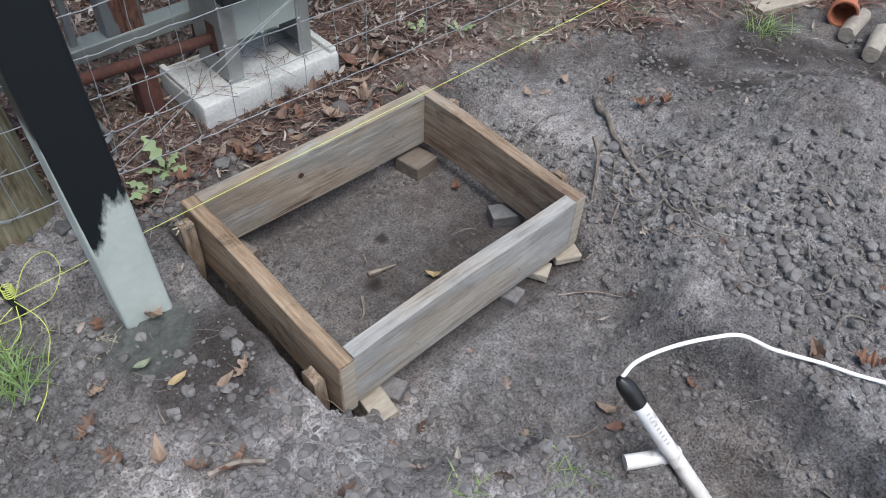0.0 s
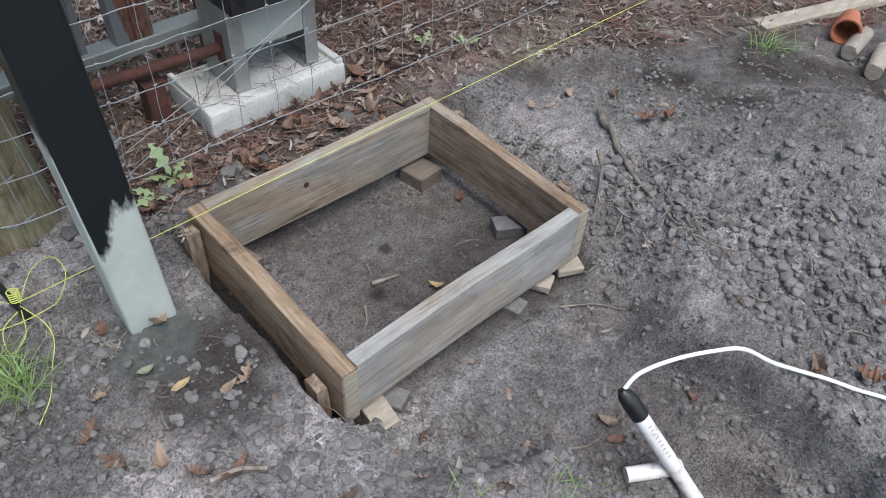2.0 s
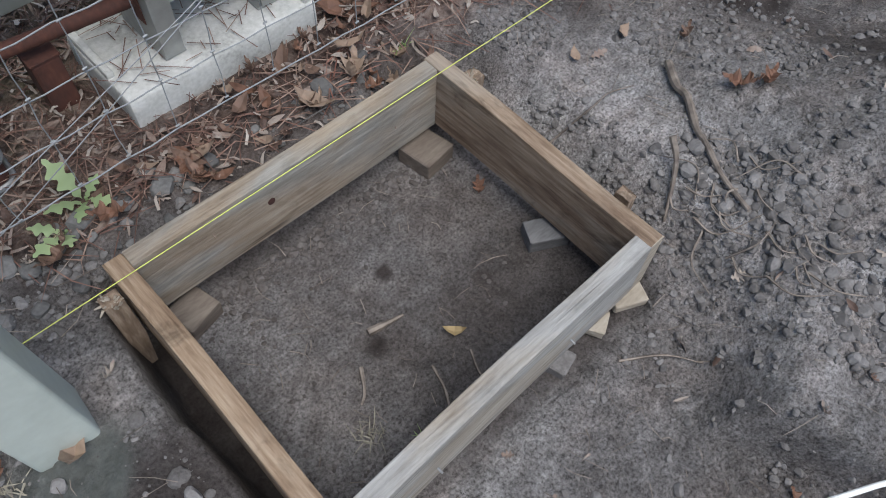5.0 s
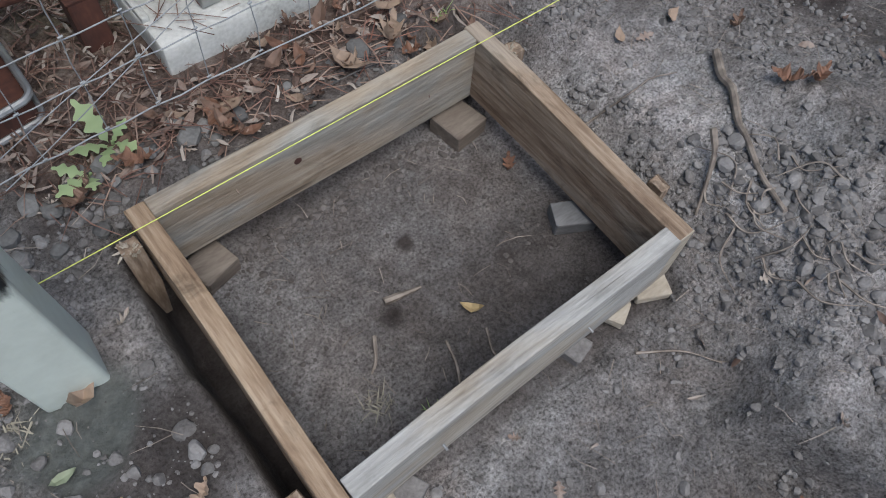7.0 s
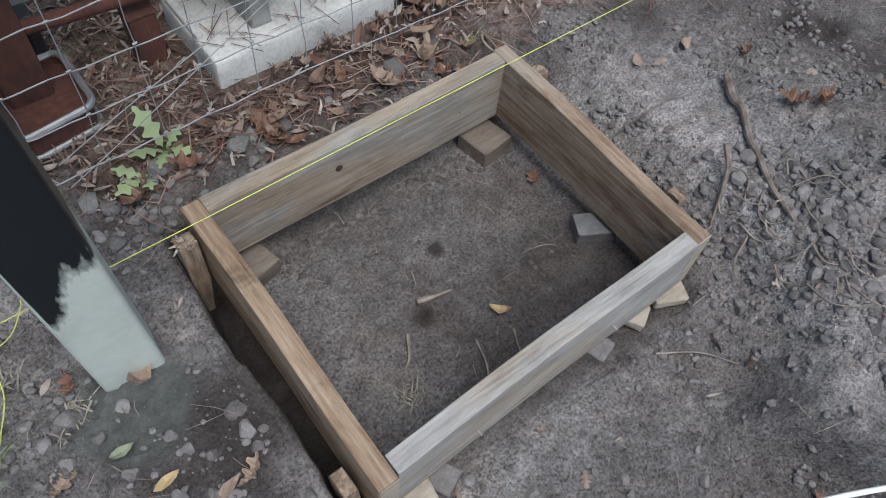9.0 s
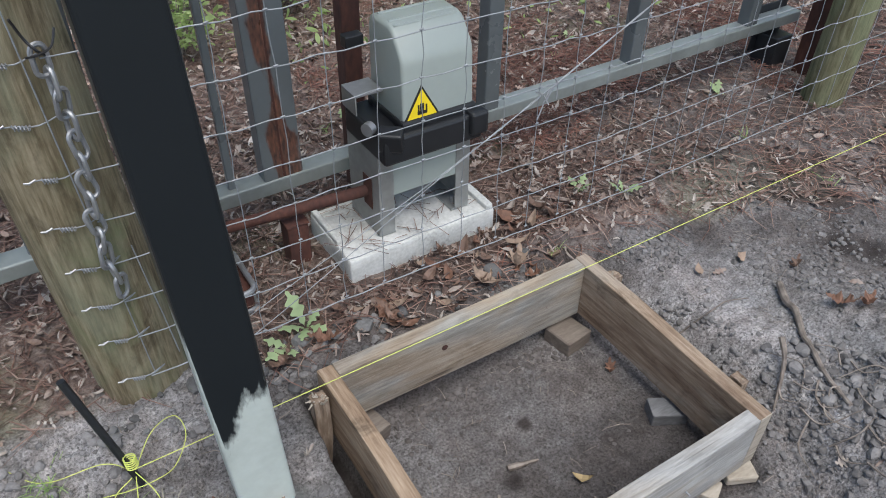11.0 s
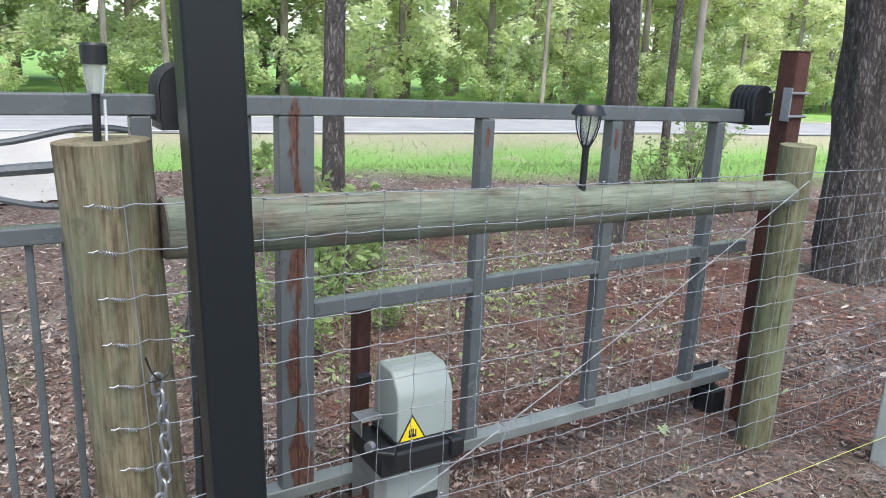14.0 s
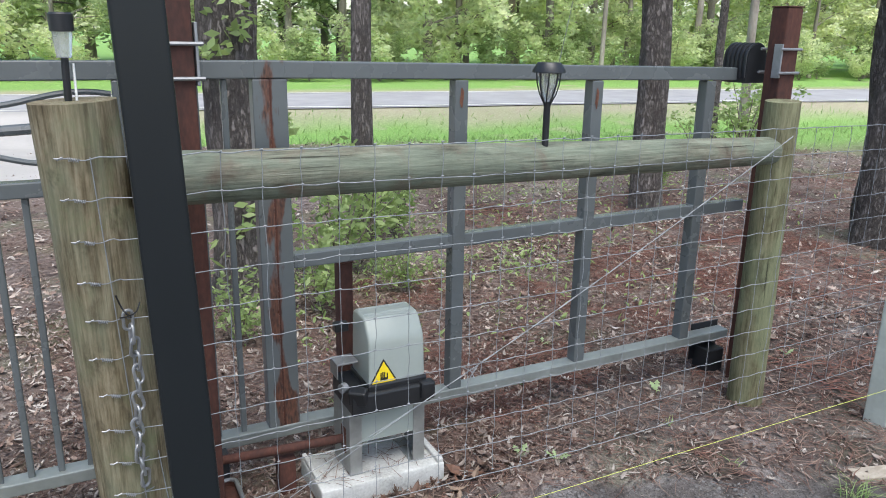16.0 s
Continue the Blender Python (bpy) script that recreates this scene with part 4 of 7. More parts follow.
# ---- black square post in fresh cement, and its twin ----
def coated_steel(name, size, rz, paint_z):
    """Bare steel below a hand-brushed black coat whose ragged edge runs across the faces."""
    m = plain(name, (0.43, 0.48, 0.45), rough=0.45, metal=0.15, var=0.16, scale=9)
    n, l = m.node_tree.nodes, m.node_tree.links
    bare, out = n["Principled BSDF"], n["Material Output"]
    coat = n.new("ShaderNodeBsdfPrincipled")
    coat.inputs["Base Color"].default_value, coat.inputs["Specular IOR Level"].default_value = (0.008, 0.011, 0.013, 1), 0.32
    tc = n.new("ShaderNodeTexCoord")
    sep = n.new("ShaderNodeSeparateXYZ")
    l.new(tc.outputs["Object"], sep.inputs[0])

    def math_node(op, a, b, c=None):
        q = n.new("ShaderNodeMath")
        q.operation = op
        for k, v in enumerate((a, b) if c is None else (a, b, c)):
            if isinstance(v, (int, float)):
                q.inputs[k].default_value = v
            else:
                l.new(v, q.inputs[k])
        return q.outputs[0]

    side = n.new("ShaderNodeVectorMath")
    side.operation = 'DOT_PRODUCT'
    side.inputs[1].default_value = (math.cos(radians(rz)), math.sin(radians(rz)), 0.0314)
    l.new(tc.outputs["Object"], side.inputs[0])
    u = side.outputs["Value"]
    slope = n.new("ShaderNodeMapRange")
    slope.interpolation_type = 'SMOOTHSTEP'
    for k, v in zip((1, 2, 3, 4), (-size * 0.40, size * 0.15, 0.0, 0.11)):
        slope.inputs[k].default_value = v
    l.new(u, slope.inputs[0])
    left = n.new("ShaderNodeMapRange")
    for k, v in zip((1, 2, 3, 4), (-size * 0.5 + 0.0015, -size * 0.5 + 0.006, 0.26, 0.0)):
        left.inputs[k].default_value = v
    l.new(u, left.inputs[0])
    n1, n2 = n.new("ShaderNodeTexNoise"), n.new("ShaderNodeTexNoise")
    n1.inputs["Scale"].default_value, n2.inputs["Scale"].default_value = 16, 110
    n2.inputs["Detail"].default_value = 9
    mp = n.new("ShaderNodeMapping")
    mp.inputs["Scale"].default_value = (1, 1, 0.35)
    l.new(tc.outputs["Object"], mp.inputs[0])
    l.new(mp.outputs[0], n1.inputs["Vector"])
    l.new(mp.outputs[0], n2.inputs["Vector"])
    edge = math_node('ADD', math_node('ADD', slope.outputs[0], left.outputs[0]), paint_z)
    edge = math_node('MULTIPLY_ADD', n1.outputs[0], 0.09, edge)
    edge = math_node('MULTIPLY_ADD', n2.outputs[0], 0.12, edge)
    f = math_node('SUBTRACT', sep.outputs[2], edge)
    soft = n.new("ShaderNodeMapRange")
    soft.inputs[1].default_value, soft.inputs[2].default_value = -0.028, 0.016
    l.new(f, soft.inputs[0])
    scuff = n.new("ShaderNodeTexNoise")
    scuff.inputs["Scale"].default_value, scuff.inputs["Detail"].default_value = 9, 12
    l.new(tc.outputs["Object"], scuff.inputs["Vector"])
    rr = n.new("ShaderNodeMapRange")
    rr.inputs[3].default_value, rr.inputs[4].default_value = 0.24, 0.46
    l.new(scuff.outputs[0], rr.inputs[0])
    l.new(rr.outputs[0], coat.inputs["Roughness"])
    mx = n.new("ShaderNodeMixShader")
    l.new(soft.outputs[0], mx.inputs[0])
    l.new(bare.outputs[0], mx.inputs[1])
    l.new(coat.outputs[0], mx.inputs[2])
    l.new(mx.outputs[0], out.inputs[0])
    return m


def square_post(x, y, size, height, lean, rz, paint_z, label, name):
    z0 = gz(x, y) - 0.12
    base = root("square_post", (x, y, z0), label, "steel post", "new square posts")
    bm = bm_box(-size / 2, size / 2, -size / 2, size / 2, 0, height, 0.008, segs=4)
    bm.transform(pose(x, y, z0, lean[0], lean[1], rz))
    part("tube", bm, coated_steel(name, size, rz, paint_z), base)
    cap = bm_box(-size / 2 - 0.002, size / 2 + 0.002, -size / 2 - 0.002, size / 2 + 0.002, height - 0.001, height + 0.006, 0.002)
    cap.transform(pose(x, y, z0, lean[0], lean[1], rz))
    part("cap", cap, M["black_plastic"], base)
    return base


square_post(-0.191, -0.163, 0.1, 2.2, (0, -1.8), -3, 0.235, "black painted square steel post with a bare pale foot", "brushed_black_coat")
square_post(2.43, -0.10, 0.094, 2.0, (0, 0), 8, 0.6, "square steel post with a bare pale grey foot", "half_coated_steel")

# ---- round timber posts and rail ----
def round_timber(name, p0, p1, r0, r1, mat, label, category, seed, group=""):
    rnd = random.Random(seed)
    p0, p1 = Vector(p0), Vector(p1)
    n, segs = 16, 28
    pts = [p0.lerp(p1, k / n) for k in range(n + 1)]
    rr = [r0 + (r1 - r0) * k / n for k in range(n + 1)]
    bm = bm_tube(pts, rr, segs)
    d = (p1 - p0).normalized()
    for v in bm.verts:
        rel = v.co - p0
        ax = rel.dot(d)
        rad = rel - d * ax
        if rad.length > 1e-5:
            a = math.atan2(rad.z if abs(d.z) < 0.5 else rad.y, rad.x if abs(d.z) > 0.5 else rad.y)
            s = 0.035 * (float(vnoise(ax * 4 + seed, a * 1.3 + 20)) - 0.5) + 0.03 * (float(vnoise(ax * 1.2, a * 6 + seed)) - 0.5)
            v.co += rad * s
    bm.normal_update()
    return bm


base = root("fence_post", (-0.364, 0.255, 0.0), "thick round treated timber fence post with stapled wires", "fence post", "timber fence posts")
part("shaft", round_timber("shaft", (-0.288, 0.255, -0.2), (-0.366, 0.255, 1.404), 0.097, 0.098, M["post_wood"], "", "", 3), M["post_wood"], base)
base2 = root("fence_post", (2.03, 0.24, 0.0), "greenish weathered round timber fence post beside a rusty post", "fence post", "timber fence posts")
part("shaft", round_timber("shaft", (2.06, 0.255, -0.2), (1.985, 0.205, 1.355), 0.072, 0.062, M["post_green"], "", "", 8), M["post_green"], base2)
rail = root("fence_rail", (0.85, 0.215, 1.2), "horizontal round treated timber rail behind the wire mesh", "fence rail")
part("sawn_end", bm_tube([(1.951, 0.205, 1.174), (1.9565, 0.205, 1.1739)], 0.050, 24), M["wood_brown"], rail, "dark cracked sawn end")
part("sawn_end", bm_tube([(-0.2575, 0.222, 1.211), (-0.251, 0.222, 1.211)], 0.067, 24), M["wood_brown"], rail, "dark cracked sawn end")
part("log", round_timber("log", (-0.255, 0.222, 1.211), (1.955, 0.205, 1.174), 0.070, 0.052, M["log_wood"], "", "", 12), M["log_wood"], rail)

# ---- wire mesh fence ----
fence = root("wire_fence", (0.9, 0.145, 0.15), "galvanised woven wire field fence stapled to round posts", "wire fence")
WIRES = [1.283, 1.186, 1.084, 0.981, 0.883, 0.781, 0.681, 0.581, 0.486, 0.392, 0.298, 0.185]
PY, PR = 0.255, 0.104


def post_x(z):
    """Middle of the leaning timber post at a height."""
    return -0.366 + (1.404 - z) * 0.0486



def wire_y(x):
    return 0.142 + 0.004 * math.sin(x * 5.0) + (0.03 * max(0, x - 2.1))


for k, z in enumerate(WIRES):
    rnd = random.Random(50 + k)
    pts = []
    rp = PR
    a_end = radians(241 + rnd.uniform(-3, 3) + (1.3 - z) * 2)
    for j in range(9):
        a = a_end + (radians(292) - a_end) * j / 8
        pts.append((post_x(z) + rp * math.cos(a), PY + rp * math.sin(a), z - 0.004 + 0.003 * math.sin(j)))
    n = 92
    for j in range(n + 1):
        x = -0.30 + (4.7 + 0.30) * j / n
        sag = -0.012 * math.sin(min(max((x + 0.3) / 2.3, 0), 1) * math.pi) * (1.4 if z < 0.4 else 0.5)
        drop = -0.02 * max(0, x - 0.2) * (0.6 if z > 1.1 else 0.15)
        pts.append((x, wire_y(x), z + drop + sag + 0.0022 * math.sin(x * 61.3) + rnd.uniform(-0.0016, 0.0016)))
    part("horizontal_wire", bm_tube(pts, 0.00135 if 0 < k < 11 else 0.0016, 5), M["wire"], fence)
    # knot where the wire end is wound back at the post, and its staple
    p = Vector(pts[1])
    q = Vector(pts[4])
    bm = bmesh.new()
    d = (q - p)
    helix = [p + d * (0.25 + 0.75 * t / 26) + Vector((0, -0.0035 + 0.004 * math.cos(t * 1.3), 0.0045 * math.sin(t * 1.3))) for t in range(27)]
    bm_tube(helix, 0.0013, 4, bm)
    tip = Vector(pts[0])
    bm_tube([tip + Vector((0.01, -0.006, 0.006)), tip + Vector((0, -0.008, 0.003)), tip + Vector((-0.008, -0.006, 0.004)), tip + Vector((0, -0.004, -0.001))], 0.0017, 5, bm)
    part("wire_knot", bm, M["steel"], fence, "shiny wound wire end")
nv = 0
while True:
    x = -0.054 - 0.1025 + 0.1025 * nv
    if x > 4.6:
        break
    rnd = random.Random(300 + nv)
    pts, lean = [], rnd.uniform(-0.006, 0.006)
    for k, z in enumerate(WIRES):
        drop = -0.02 * max(0, x - 0.2) * (0.6 if z > 1.1 else 0.15)
        y = wire_y(x) - 0.002
        pts.append((x + lean * (1.3 - z) + rnd.uniform(-0.0025, 0.0025), y, z + drop))
        if k < len(WIRES) - 1:
            zz = (z + WIRES[k + 1]) / 2
            pts.append((x + lean * (1.3 - zz) + rnd.uniform(-0.004, 0.004), y - 0.001 + rnd.uniform(-0.001, 0.001), zz + drop))
    bm = bm_tube(pts, 0.00105, 5)
    for k in range(0, len(pts), 2):
        p = Vector(pts[k])
        bm_tube([p + Vector((-0.004, -0.001, 0)), p + Vector((0.004, -0.001, 0.001))], 0.0021, 5, bm)
    part("vertical_wire", bm, M["wire"], fence)
    nv += 1
# vertical wire that lies on the face of the thick post
pts = [(post_x(z) + 0.016, PY - math.sqrt(PR ** 2 - 0.016 ** 2) - 0.002, z) for z in WIRES]
part("vertical_wire", bm_tube(pts, 0.0014, 5), M["wire"], fence)
pts = [(post_x(z) + 0.070 + 0.006 * math.sin(z * 9), PY - math.sqrt(PR ** 2 - 0.07 ** 2) - 0.002, z) for z in WIRES[8:]]
part("vertical_wire", bm_tube(pts, 0.0014, 5), M["wire"], fence)

# twisted brace wire running down across the mesh
brace = root("brace_wire", (0.7, 0.132, 0.6), "twisted double galvanised brace wire slung across the fence", "wire")
A, B = Vector((1.975, 0.132, 1.235)), Vector((-0.13, 0.130, 0.20))
for s in (0, math.pi):
    pts = []
    for j in range(141):
        t = j / 140
        c = A.lerp(B, t)
        spread = 0.0016 + 0.028 * smooth(0.72, 1.0, t)
        tw = t * 70 if t < 0.72 else 0.72 * 70
        c.z += -0.03 * math.sin(t * math.pi)
        c += Vector((0, 0.4 * min(spread, 0.004) * math.sin(tw + s), spread * math.cos(tw + s)))
        pts.append(c)
    part("strand", bm_tube(pts, 0.00105, 5), M["wire"], brace)
bm = bmesh.new()
for j in range(4):
    c = A.lerp(B, 0.605 + 0.006 * j) + Vector((0, -0.004, -0.028))
    bm_tube([c + Vector((random.uniform(-0.05, 0.05), -0.01, random.uniform(0.0, 0.06))), c, c + Vector((random.uniform(-0.05, 0.05), -0.012, random.uniform(-0.06, 0.0)))], 0.0016, 5, bm)
part("twist", bm, M["steel"], brace, "tightening twist with loose wire ends")

# chain hanging on the thick post
chain = root("chain", (-0.285, 0.135, 0.66), "hanging galvanised steel link chain on the timber post", "chain")


def link(at, m):
    pts = []
    for j in range(20):
        a = 2 * math.pi * j / 20
        pts.append(Vector((0.0115 * math.cos(a), 0, 0.013 * math.sin(a) + (0.012 if math.sin(a) > 0 else -0.012))))
    bm = bm_tube(pts, 0.0042, 7, None, False, True)
    bm.transform(Matrix.Translation(at) @ m)
    return bm


for k in range(13):
    z = 0.880 - 0.0365 * k
    at = Vector((-0.300 + 0.010 * math.sin(k * 0.5) + 0.006 * k / 13, 0.138 - 0.004 * (k % 2) - 0.010 * k / 13, z))
    part("link", link(at, pose(0, 0, 0, random.uniform(-8, 8), random.uniform(-10, 10), 20 + 90 * (k % 2) + random.uniform(-14, 14))), M["steel"], chain)

bm = bm_tube(spline([(-0.292, 0.140, 0.885), (-0.302, 0.128, 0.900), (-0.312, 0.138, 0.915), (-0.322, 0.132, 0.948)], 5), 0.0024, 6)
bm_tube(spline([(-0.318, 0.136, 0.888), (-0.300, 0.126, 0.893), (-0.280, 0.134, 0.899), (-0.268, 0.150, 0.918)], 5), 0.0020, 6, bm)
part("tie_wire", bm, M["tape"], chain, "dark bent wire tying the chain to the fence")

# ---- sliding gate ----
gate = root("sliding_gate", (0.8, 0.555, 0.25), "grey painted square-tube steel sliding gate with rust streaks", "gate")


def bar(name, x0, x1, z0, z1, y0=0.53, y1=0.58, label="", mat=None, dz=0.0):
    bm = bm_box(x0, x1, y0, y1, z0, z1, 0.004)
    if dz:
        for v in bm.verts:
            v.co.z += dz * (v.co.x - x0) / (x1 - x0)
    return part(name, bm, mat or M["gate_paint"], gate, label)


bar("top_rail", -4.2, 0.172, 1.434, 1.486)
bar("joint_cover", 0.125, 0.222, 1.4335, 1.4865, 0.5285, 0.5815, "rust-stained welded joint", M["gate_rusty"])
bar("top_rail", 0.1725, 2.20, 1.434, 1.486, dz=-0.028)
bar("middle_rail", 0.226, 2.22, 0.832, 0.880, 0.533, 0.577, dz=0.022)
bar("bottom_rail", -4.2, 2.22, 0.206, 0.247, 0.526, 0.588, "galvanised bottom rail, its grey lightened for the sky it reflects", M["galv_sky_rail"], dz=0.13 * 0.4)
bar("upright", 0.120, 0.1715, 0.252, 1.433, mat=M["gate_rusty"], label="grey upright with rust bleeding from the weld")
bar("upright", 0.174, 0.226, 0.252, 1.433, 0.531, 0.581, mat=M["gate_rusty"], label="grey upright with rust bleeding from the weld")
for x in (0.798, 1.366, 1.930):
    bar("upright", x, x + 0.05, 0.255 + 0.008 * x, 1.4325 - 0.0139 * (x - 0.1225), dz=-0.0007)
bar("upright", -0.262, -0.212, 0.250, 1.433)
bar("upright", -4.2, -4.15, 0.2, 1.433)
bar("upper_rail", -4.15, -0.263, 1.122, 1.166)
for k in range(3):
    x = -0.135 + 0.083 * k
    bar("picket", x, x + 0.019, 0.245, 1.433, 0.545, 0.564)
for k in range(40):
    x = -0.355 - 0.0815 * k
    if x < -4.1:
        break
    bar("picket", x, x + 0.019, 0.235, 1.121, 0.545, 0.564)
bar("weld", 0.1716, 0.1744, 0.255, 1.433, 0.5315, 0.56, "rusty weld bead", M["rust"])
for x, z0, z1 in ((0.822, 1.33, 1.40), (1.388, 1.31, 1.39)):
    bm = bmesh.new()
    vs = [bm.verts.new((x + 0.007 * math.cos(q) + 0.002 * math.sin(3 * q), 0.5285, (z0 + z1) / 2 + (z1 - z0) / 2 * math.sin(q))) for q in [2 * math.pi * i / 9 for i in range(9)]]
    bm.faces.new(vs)
    part("rust_scar", bm, M["rust_fresh"], gate, "small rusty scar")
# ornamental scroll bars above the upper rail
for zc, amp, ph, tw in ((1.385, 0.018, 0.6, 0), (1.305, 0.004, 0, 1), (1.232, 0.022, 2.6, 0)):
    pts = [(-0.265 - 3.88 * j / 120, 0.555, zc + amp * math.sin(3.88 * j / 120 * 13.0 + ph)) for j in range(121)]
    rr = [0.008 + (0.007 * abs(math.sin(j * 0.23)) if tw else 0.0) for j in range(121)]
    part("scroll_bar", bm_tube(pts, rr, 8), M["gate_paint"], gate, "wavy ornamental iron bar" if not tw else "twisted leaf-pattern iron bar")

# black guide shoe at the gate's tail
shoe = root("guide_wheel_box", (2.12, 0.55, 0.1), "black steel guide wheel box under the gate's tail", "gate hardware")
part("box", bm_box(2.09, 2.18, 0.50, 0.60, gz(2.1, 0.55) - 0.02, 0.225, 0.006), M["black_plastic"], shoe)
part("flange", bm_box(2.06, 2.22, 0.590, 0.597, 0.15, 0.325, 0.003), M["black_plastic"], shoe)


# ---- rusty posts with roller guides ----
def rusty_post(x0, x1, y0, y1, top, label):
    b = root("rusty_post", ((x0 + x1) / 2, (y0 + y1) / 2, 0.0), label, "steel post", "rusty posts")
    bm = bm_box(x0, x1, y0, y1, -0.15, top - 0.006, 0.006)
    part("shaft", bm, M["rust"], b)
    part("cap", bm_box(x0 - 0.002, x1 + 0.002, y0 - 0.002, y1 + 0.002, top - 0.0055, top, 0.0015), M["rust"], b, "thin rusty cap plate")
    return b


rusty_post(2.146, 2.230, 0.370, 0.450, 1.697, "square rusty steel post with clamped roller guide")
rusty_post(-0.142, -0.062, 0.375, 0.455, 1.72, "square rusty steel post behind the black post")
rusty_post(0.395, 0.447, 0.592, 0.644, 0.815, "short rusty steel post behind the gate")
rusty_post(0.112, 0.168, 0.385, 0.441, 0.235, "stub of rusty steel post beside the concrete pad")
# shallow rusty tray with rounded galvanised rims round the foot of the rusty post
tray = root("steel_tray", (-0.09, 0.37, 0.11), "shallow rusty steel tray with rounded galvanised rims at a post foot", "metal tray")


def tray_line(inset, z):
    x0, x1, y0, y1, r = -0.165 + inset, -0.016 - inset, 0.290 + inset, 0.462 - inset, 0.024
    pts = []
    for cx, cy, a0 in ((x1 - r, y0 + r, -90), (x1 - r, y1 - r, 0), (x0 + r, y1 - r, 90), (x0 + r, y0 + r, 180)):
        for k in range(6):
            a = radians(a0 + 18 * k)
            pts.append((cx + r * math.cos(a), cy + r * math.sin(a) + 0.12 * (cx - x1), z))
    return pts


bm = bmesh.new()
lo, hi = [bm.verts.new(p) for p in tray_line(0.004, 0.112)], [bm.verts.new(p) for p in tray_line(0.004, 0.168)]
for k in range(len(lo)):
    j = (k + 1) % len(lo)
    bm.faces.new((lo[k], lo[j], hi[j], hi[k]))
bm.faces.new([bm.verts.new(p) for p in tray_line(0.0045, 0.150)])
part("pan", bm, M["rust"], tray, "rust-stained pan")
for z, r in ((0.170, 0.0072), (0.114, 0.0065)):
    part("rim", bm_tube(tray_line(0.0, z), r, 8, None, False, True), M["steel"], tray, "rounded galvanised rim")
part("bracket", bm_box(-0.055, -0.030, 0.458, 0.505, 0.16, 0.262, 0.004), M["black_plastic"], tray, "black steel bracket")
tube = root("rusty_tube", (0.15, 0.41, 0.25), "rusty steel tube lying across to the motor bracket", "steel tube")
part("tube", bm_tube([(-0.10, 0.458, 0.248), (0.345, 0.357, 0.288)], 0.0150, 14), M["rust"], tube)


def roller(x, y, side, label, post_x0, post_x1, post_y0, post_y1, rad=0.052):
    """A ribbed black nylon roller cover on a steel plate, clamped to a post with two U-bolts."""
    r = root("roller_guide", (x, y, 1.40), label, "gate roller", "roller guides")
    bm = bmesh.new()
    prof = [(-rad, 1.40), (-rad, 1.50)] + [(-rad * math.cos(a), 1.50 + rad * math.sin(a)) for a in [math.pi * k / 12 for k in range(1, 12)]] + [(rad, 1.50), (rad, 1.40)]
    fr = [bm.verts.new((x + p[0], y - 0.05, p[1])) for p in prof]
    bk = [bm.verts.new((x + p[0], y + 0.075, p[1])) for p in prof]
    for i in range(len(prof)):
        j = (i + 1) % len(prof)
        bm.faces.new((fr[i], fr[j], bk[j], bk[i]))
    bm.faces.new(fr)
    bm.faces.new(bk[::-1])
    bmesh.ops.recalc_face_normals(bm, faces=bm.faces)
    part("cover", bm, M["black_plastic"], r)
    for k in range(6):
        yy = y - 0.045 + 0.022 * k
        pts = [(x - (rad + 0.003) * math.cos(a), yy, 1.50 + (rad + 0.003) * math.sin(a)) for a in [math.pi * q / 14 for q in range(15)]]
        part("rib", bm_tube([(x - rad - 0.003, yy, 1.42)] + pts + [(x + rad + 0.003, yy, 1.42)], 0.004, 5), M["black_plastic"], r)
    if side > 0:
        part("plate", bm_box(post_x0 - 0.012, post_x0 - 0.004, post_y0 - 0.004, post_y0 + 0.035, 1.425, 1.555, 0.002), M["steel"], r, "zinc-plated clamp plate")
        xa, xb = post_x0 - 0.022, post_x1 + 0.009
    else:
        part("plate", bm_box(post_x1 + 0.004, post_x1 + 0.012, post_y0 - 0.004, post_y0 + 0.035, 1.425, 1.590, 0.002), M["steel"], r, "zinc-plated clamp plate")
        xa, xb = post_x1 + 0.024, post_x0 - 0.009
    for z in (1.445, 1.535):
        pts = [(xa, post_y0 - 0.007, z), (xb, post_y0 - 0.007, z), (xb + 0.002 * side, post_y0, z), (xb + 0.003 * side, post_y1, z), (xb, post_y1 + 0.007, z), (xa, post_y1 + 0.007, z)]
        part("u_bolt", bm_tube(pts, 0.0055, 8), M["steel"], r, "zinc U-bolt")
    return r


roller(2.138, 0.535, 1, "black ribbed roller guide clamped over the gate's top rail", 2.146, 2.230, 0.370, 0.450)
roller(-0.135, 0.545, -1, "black roller guide clamped to the rusty post over the top rail", -0.142, -0.062, 0.375, 0.455, 0.06)

# ---- gate motor on its pad ----
pad = root("concrete_pad", (0.426, 0.368, 0.06), "old pale concrete pad with chipped edges under the motor", "concrete pad")
bm = bm_box(0.212, 0.642, 0.252, 0.488, 0.02, 0.176, 0.006)
bmesh.ops.subdivide_edges(bm, edges=bm.edges[:], cuts=6, use_grid_fill=True)
for v in bm.verts:
    k = float(fbm(v.co.x * 9 + 3, v.co.y * 9 + v.co.z * 7)) * 0.006
    v.co += Vector((k, -k * 0.8, k * 0.5))
for f in bm.faces:
    f[bm.faces.layers.int["square"]] = 0
part("slab", bm, M["concrete"], pad)
for args in ((0.618, 0.640, 0.256, 0.484, 0.170, 0.190), (0.214, 0.230, 0.330, 0.486, 0.170, 0.188)):
    part("rim", bm_box(*args, 0.004), M["concrete"], pad, "raised rough concrete rim")

